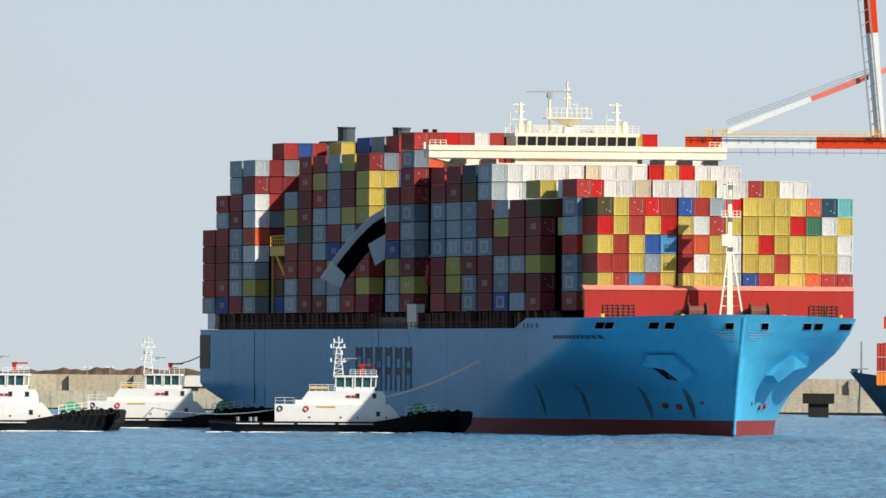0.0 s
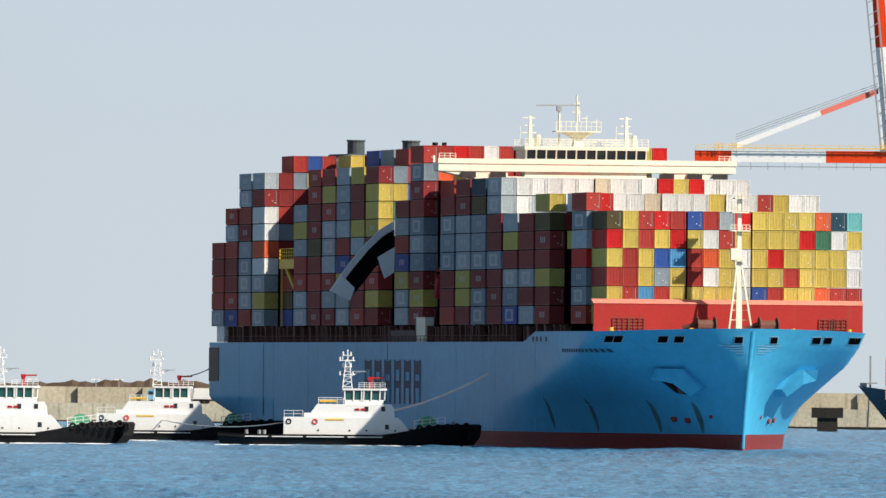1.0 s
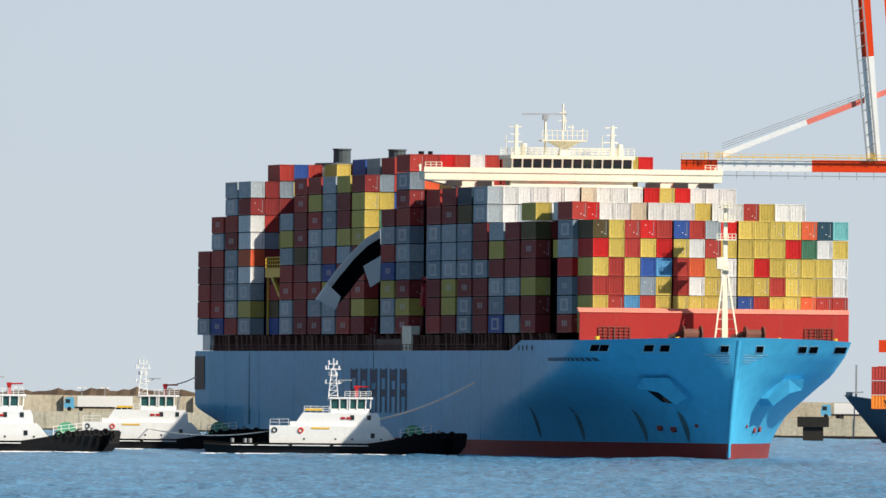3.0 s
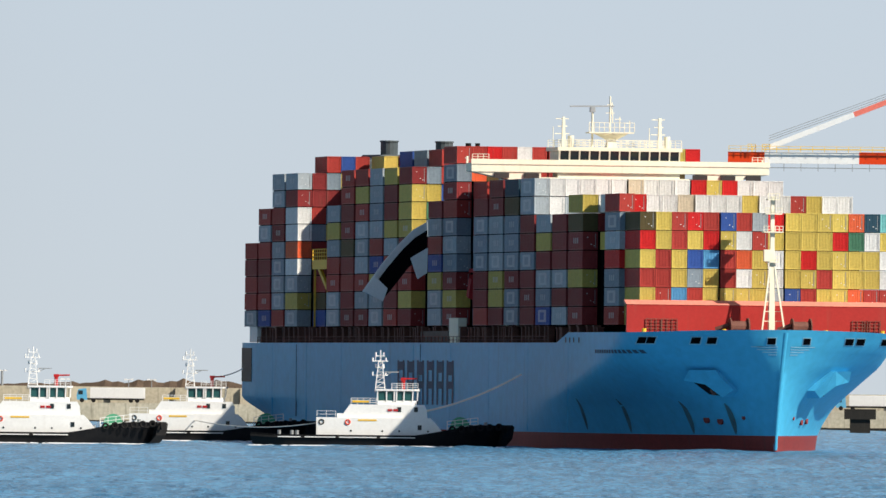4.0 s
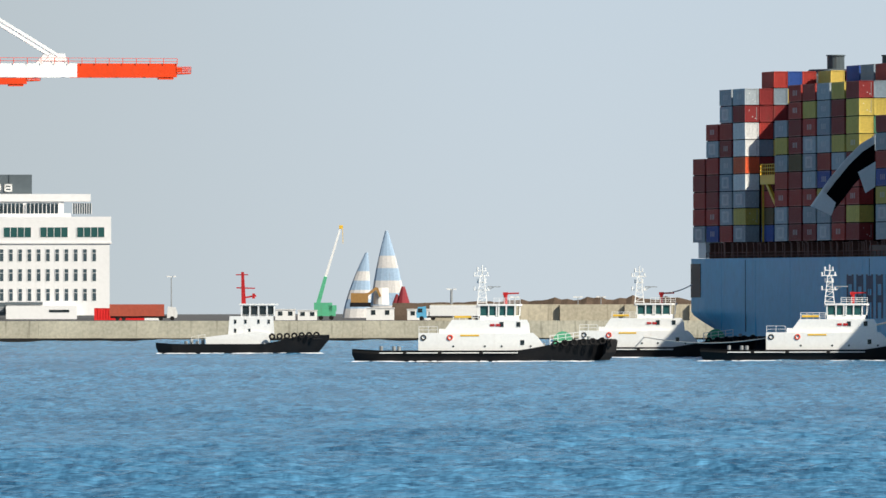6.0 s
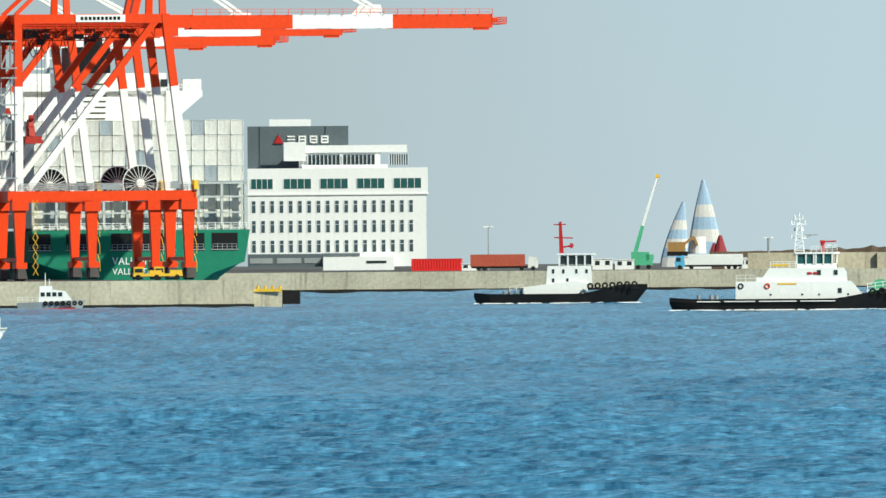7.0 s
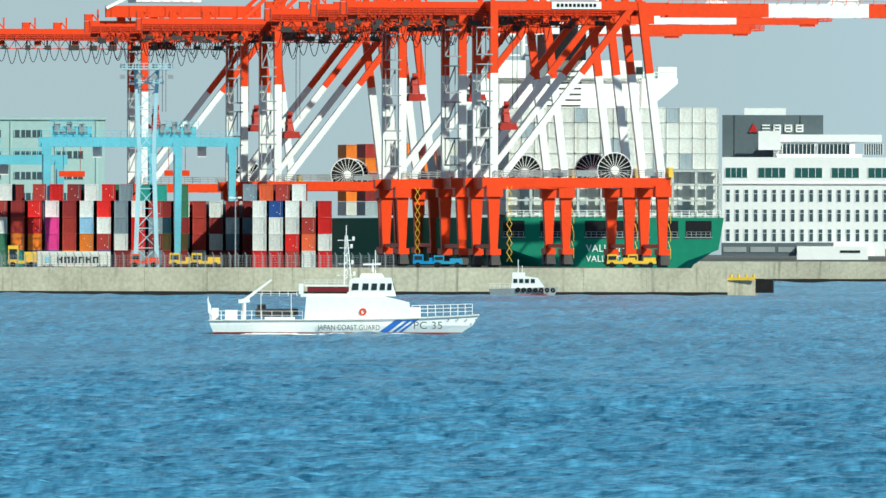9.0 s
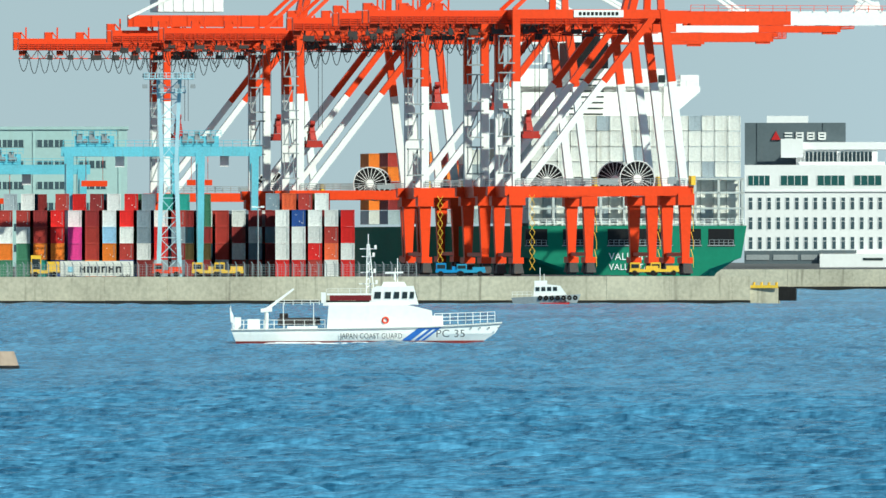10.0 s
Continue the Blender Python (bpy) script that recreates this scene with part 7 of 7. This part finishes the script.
def build_shore_things():
    # mobile crane
    t = thing("mobile_crane", spot(-38.75, 3640, 4.4), "green mobile crane with raised telescopic boom", "crane")
    bm = B()
    box(bm, -3.0, 3.4, -1.3, 1.3, 0.9, 2.0)
    box(bm, -1.6, 2.6, -1.2, 1.2, 2.0, 4.0)
    box(bm, 1.8, 3.6, -1.2, 1.2, 2.0, 3.4)
    part("carrier", bm, GREEN, t)
    for x in (-2.2, 0, 2.4):
        bm = B()
        tube(bm, (x, -1.3, 0.55), (x, 1.3, 0.55), 0.55, 10)
        part("wheel", bm, RUBBER, t)
    bm = B()
    beam(bm, (-0.8, 0, 3.2), (1.1, 0, 10.0), 1.0, 1.0, 0.8, 0.8)
    bo = part("boom", bm, GREEN, t)
    bm = B()
    beam(bm, (1.0, 0, 9.6), (4.6, 0, 21.4), 0.62, 0.62, 0.4, 0.4)
    part("boom_extension", bm, WHITE, bo)
    bm = B()
    box(bm, 4.2, 5.1, -0.3, 0.3, 21.0, 21.8)
    beam(bm, (5.0, 0, 21.2), (5.1, 0, 17.6), 0.12)
    part("boom_head", bm, YELLOW, bo)
    # excavator, silo, huts, cone
    t = thing("excavator", spot(-35.1 + -1.1, 3660, 8.0), "ochre excavator working behind the parapet", "excavator")
    bm = B()
    box(bm, -2.4, 1.6, -1.2, 1.2, 0.2, 2.6)
    beam(bm, (1.2, 0, 2.0), (3.6, 0, 3.8), 0.6)
    beam(bm, (3.6, 0, 3.8), (4.4, 0, 1.8), 0.5)
    part("body", bm, paint("ochre", (0.35, 0.2, 0.07)), t)
    bm = B()
    box(bm, -2.6, 2.2, -1.4, 1.4, -0.6, 0.4)
    part("tracks", bm, RUBBER, t)
    t = thing("cement_silo", spot(-34.95, 3662, 7.9), "squat white cylindrical silo", "silo")
    bm = B()
    tube(bm, (0, 0, 0), (0, 0, 3.9), 1.9, 14, 1.7)
    part("drum", bm, WHITE, t)
    t = thing("red_hopper", spot(-32.4 - 1.15, 3664, 7.9), "dark red conical hopper", "hopper")
    bm = B()
    tube(bm, (0, 0, 0), (0, 0, 4.2), 1.7, 10, 0.4)
    tube(bm, (-1.8, 0, 0), (-1.4, 0, 2.4), 0.8, 8, 0.3)
    part("cone", bm, paint("hopper_red", (0.25, 0.03, 0.04)), t)
    for b, w, h, col in ((-35.0, 6.4, 2.7, WHITE), (-32.6, 5.0, 2.4, WHITE), (-32.9 + 0.9, 3.0, 2.2, WHITE), (-39.6, 4.4, 2.2, WHITE), (-41.0, 4.6, 2.4, WHITE), (-49.4, 3.6, 1.5, WHITE)):
        t = thing("site_hut", spot(b, 3622, 4.4), "white prefabricated site hut on the apron", "hut", "site huts")
        bm = B()
        box(bm, -w / 2, w / 2, -1.2, 1.2, 0, h)
        box(bm, -w / 2 - 0.15, w / 2 + 0.15, -1.35, 1.35, h, h + 0.15)
        part("hut_wall", bm, col, t)
        for k in range(2):
            part("window", box(B(), -w / 4 + k * w / 2 - 0.5, -w / 4 + k * w / 2 + 0.5, -1.26, -1.18, h * 0.45, h * 0.85), GLASS, t)
    for b, far, code in ((-51.5, 3640, "R"),):
        lone_container(spot(b, far, 4.42) @ pose(6, 0, 0, 0, 0, 0), code, False, "containers on the far shore", "side-on on the far shore")
    build_pole(-30.5, 3600, 4.4, 7.0, 0.35, "thick white sign post on the far apron")
    build_pole(-48.2, 3620, 4.4, 10.0, 0.16, "slim pale lamp post on the far shore")
    for b in (-21.05, -22.5, -26.5):
        build_pole(b, 3634, 7.0, 2.6, 0.12, "slim pale lamp post on the far shore")
    # pier caisson beside the ship's bow
    t = thing("mooring_dolphin", spot(23.8, 3395), "dark concrete mooring dolphin on a stem", "dolphin")
    bm = B()
    box(bm, -2.4, 2.0, -2, 2, -2, 2.8)
    part("stem", bm, CONCRETE_DARK, t)
    bm = B()
    box(bm, -3.6, 3.2, -2.6, 2.6, 2.8, 5.0)
    part("cap", bm, CONCRETE_DARK, t)


build_shore_things()


def build_truck(b, label, body=WHITE, tall=3.4, coat=(0.12, 0.42, 0.65)):
    t = thing("lorry", spot(b, 3616, 4.42), label, "lorry", "lorries on the breakwater")
    bm = B()
    box(bm, -3.4, 9.0, -1.2, 1.2, 1.0, tall)
    for k in range(29):
        box(bm, -3.3 + k * 0.42, -3.08 + k * 0.42, -1.25, -1.2, 1.1, tall - 0.1)
    part("trailer_body", bm, body, t)
    bm = B()
    loft(bm, [[(x, y, z) for x, z in ((-6.3, 0.6), (-6.4, 1.7), (-6.0, 3.0), (-4.2, 3.2), (-4.0, 0.6))] for y in (-1.15, 1.15)])
    cb = part("cab", bm, paint("cab_paint", coat), t)
    bm = B()
    box(bm, -6.0, -5.0, -1.2, -1.14, 1.8, 2.7)
    part("cab_window", bm, GLASS, cb)
    bm = B()
    box(bm, -6, 8.8, -0.5, 0.5, 0.6, 1.0)
    part("chassis", bm, DARK_STEEL, t)
    for x in (-5.2, -2.6, 5.8, 7.2):
        bm = B()
        tube(bm, (x, -1.2, 0.5), (x, 1.2, 0.5), 0.5, 12)
        part("wheel", bm, RUBBER, t)
    return t


lorry_a = build_truck(-15.4, "white articulated lorry with pale blue cab on the breakwater")
lorry_b = build_truck(32.0, "white articulated lorry with pale blue cab on the breakwater")
lorry_c = build_truck(-49, "lorry carrying a brown-red container along the far quay", paint("brick_red_box", (0.42, 0.09, 0.055), 0.55), 3.7, (0.75, 0.75, 0.73))


# ---------------------------------------------------------------- far ship and crane past the bow
def build_feeder():
    s = thing("feeder_ship", spot(27.2, 3260), "dark feeder container ship with red boxes at the far berth", "ship")
    bm = B()
    st = []
    for k in range(16):
        u = k / 15
        f = max(0, 1 - u / 0.22)
        st.append([(-5 + 9 * f * 0 + 90 * u + 1.8 * f, -8 * (1 - f ** 2) - 0.2, -1), (-5 + 90 * u, -9 * (1 - f ** 2.5) - 0.3, 7.2 + 2.6 * f), (-5 + 90 * u, 9 * (1 - f ** 2.5) + 0.3, 7.2 + 2.6 * f), (-5 + 90 * u + 1.8 * f, 8 * (1 - f ** 2) + 0.2, -1)])
    loft(bm, [[(p[0] + (7.0 * (1 - min(1, k / 4)) if j in (0, 3) else 0), p[1], p[2]) for j, p in enumerate(r)] for k, r in enumerate(st)])
    part("hull", bm, paint("feeder_slate", (0.05, 0.09, 0.13), 0.5), s)
    bm = B()
    beam(bm, (-2.5, 0, 7), (-2.5, 0, 16), 0.4)
    beam(bm, (-4.5, 0, 10.2), (-1, 0, 10.4), 0.25)
    box(bm, -4.6, -3.2, -1, 1, 9.4, 10.4)
    beam(bm, (-3, 0, -4 + 5), (-2.7, 0, 9), 0.3)
    part("foremast", bm, GREY_STEEL, s)
    S = spot(27.2, 3260)
    rng = random.Random(4)
    for k in range(3):
        for j in range(3):
            lone_container(S @ pose(12.4 + k * 12.6, -5.5, 7.0 + j * TIER), rng.choice("BoBBO"), False, "containers on the feeder ship", "on the far feeder ship")


build_feeder()


def build_far_crane():
    c = thing("far_quay_crane", spot(28.2, 3330, 4.4), "distant orange and white gantry crane with lowered boom", "crane", "quay cranes")
    Z = 54.6
    bm = B()
    box(bm, -43.2, -35.5, -2, 0, Z - 2.2, Z)
    part("boom_tip", bm, ORANGE, c)
    bm = B()
    box(bm, -35.5, -15.6, -2, 0, Z - 2.4, Z + 0.1)
    part("boom_section", bm, WHITE, c)
    bm = B()
    box(bm, -15.6, 30, -2, 0, Z - 2.4, Z + 0.1)
    part("boom_section", bm, ORANGE, c)
    bm = B()
    for y in (-3,):
        beam(bm, (-34, y, Z + 0.6), (30, y, Z + 0.6), 0.22)
        rail(bm, [(-43, y, Z), (30, y, Z)], 1.2, 2.5, 0.06, 2)
    for x in (-36, -39, -4):
        rail(bm, [(x, -3, Z), (x + 1.6, -3, Z), (x + 1.6, -1, Z), (x, -1, Z)], 1.6, 0.8, 0.05, 3)
    part("walkway", bm, YELLOW, c)
    bm = B()
    for k in range(18):
        beam(bm, (-35 + k * 3.6, -2.5, Z - 2.4), (-35 + k * 3.6, -2.5, Z - 4.0), 0.14)
    beam(bm, (-35, -2.5, Z - 3.3), (30, -2.5, Z - 3.3), 0.2)
    part("festoon_rail", bm, GREY_STEEL, c)
    bm, bw = B(), B()
    a, b = Vector((-34.6, -1, Z + 1.0)), Vector((10, -1, Z + 18.6))
    mid = a.lerp(b, 0.4)
    beam(bw, a, mid, 1.1, 1.0)
    beam(bm, mid, b, 1.1, 1.0)
    fs = part("forestay", bm, paint("stay_pink", (0.8, 0.2, 0.15)), c)
    part("white_stay_section", bw, WHITE, fs)
    bm = B()
    for k in range(3):
        beam(bm, (-34.6, -1, Z + 2.4 + 0.5 * k), (-2, -1, Z + 14.4 + 0.5 * k), 0.12)
    part("boom_ropes", bm, GREY_STEEL, c)
    bm, bw = B(), B()
    for x0, x1, w in ((-2.4, -5.4, 2.6), (4.2, 1.0, 4.4)):
        p, q = Vector((x0, -1, Z)), Vector((x1, -1, Z + 40))
        m1, m2 = p.lerp(q, 0.55), p.lerp(q, 0.86)
        beam(bw, p, m1, w, 2)
        beam(bm, m1, q, w, 2)
    ap = part("apex_frame", bm, ORANGE, c)
    part("white_frame_section", bw, WHITE, ap)
    bm = B()
    for x0, x1 in ((-4.0, -8.4), (-2.0, -6.0)):
        beam(bm, (x0, -2.5, Z), (x1, -2.5, Z + 42), 0.35)
    for k in range(16):
        beam(bm, (-4 - k * 0.275, -2.5, Z + k * 2.6), (-2 - k * 0.25, -2.5, Z + k * 2.6 + 1.3), 0.16)
    part("ladder_frame", bm, GREY_STEEL, c)
    bm = B()
    for x in (2.6, 22):
        beam(bm, (x, 0, 0), (x, 0, Z), 2.2, 2.2)
    box(bm, -1.4, 24, -1, 1, 9.0, 11.5)
    box(bm, -1.2, 2.0, -1.5, 1.5, 14.4, 17)
    part("legs", bm, ORANGE, c)


build_far_crane()


# ---------------------------------------------------------------- what moves
def motions():
    walk(small_tug, [(t, spot(-43.97 + 0.045 * t, 2790 + 0.02 * t)) for t in (0, 2.5, 5, 7.5, 10)])
    walk(patrol, [(t, spot(-87.25 - 0.03 * (t - 8.5), 1676, 0.05) @ pose(0, 0, 0.05 * math.sin(t * 2.1), 0, 0.12 * math.sin(t * 1.7), 0)) for t in (0, 1, 2, 3, 4, 5, 6, 7, 8, 9, 10)])
    walk(pilot, [(t, spot(-75.9 - 0.03 * (t - 8.5), 2716) @ pose(0, 0, 0.04 * math.sin(t * 2.6), 0, 0.5 * math.sin(t * 2.3), 0)) for t in (0, 1, 2, 3, 4, 5, 6, 7, 8, 9, 10)])
    walk(lorry_a, [(t, spot(b, 3552, 4.42)) for t, b in ((0, -15.4), (2, -19.6), (3.5, -22.9), (4.5, -25.3), (5.5, -29.0), (7.5, -36.5), (10, -46.0))])
    walk(lorry_b, [(t, spot(b, 3534, 4.42)) for t, b in ((0, 31.6), (2, 28.0), (3.5, 25.0), (5, 22.0), (10, 12.0))])
    walk(lorry_c, [(t, spot(-45.46 + 2.76 * (t - 7.5), 3586, 4.42) @ pose(0, 0, 0, 0, 0, 180)) for t in (0, 2.5, 5, 7.3, 10)])


motions()
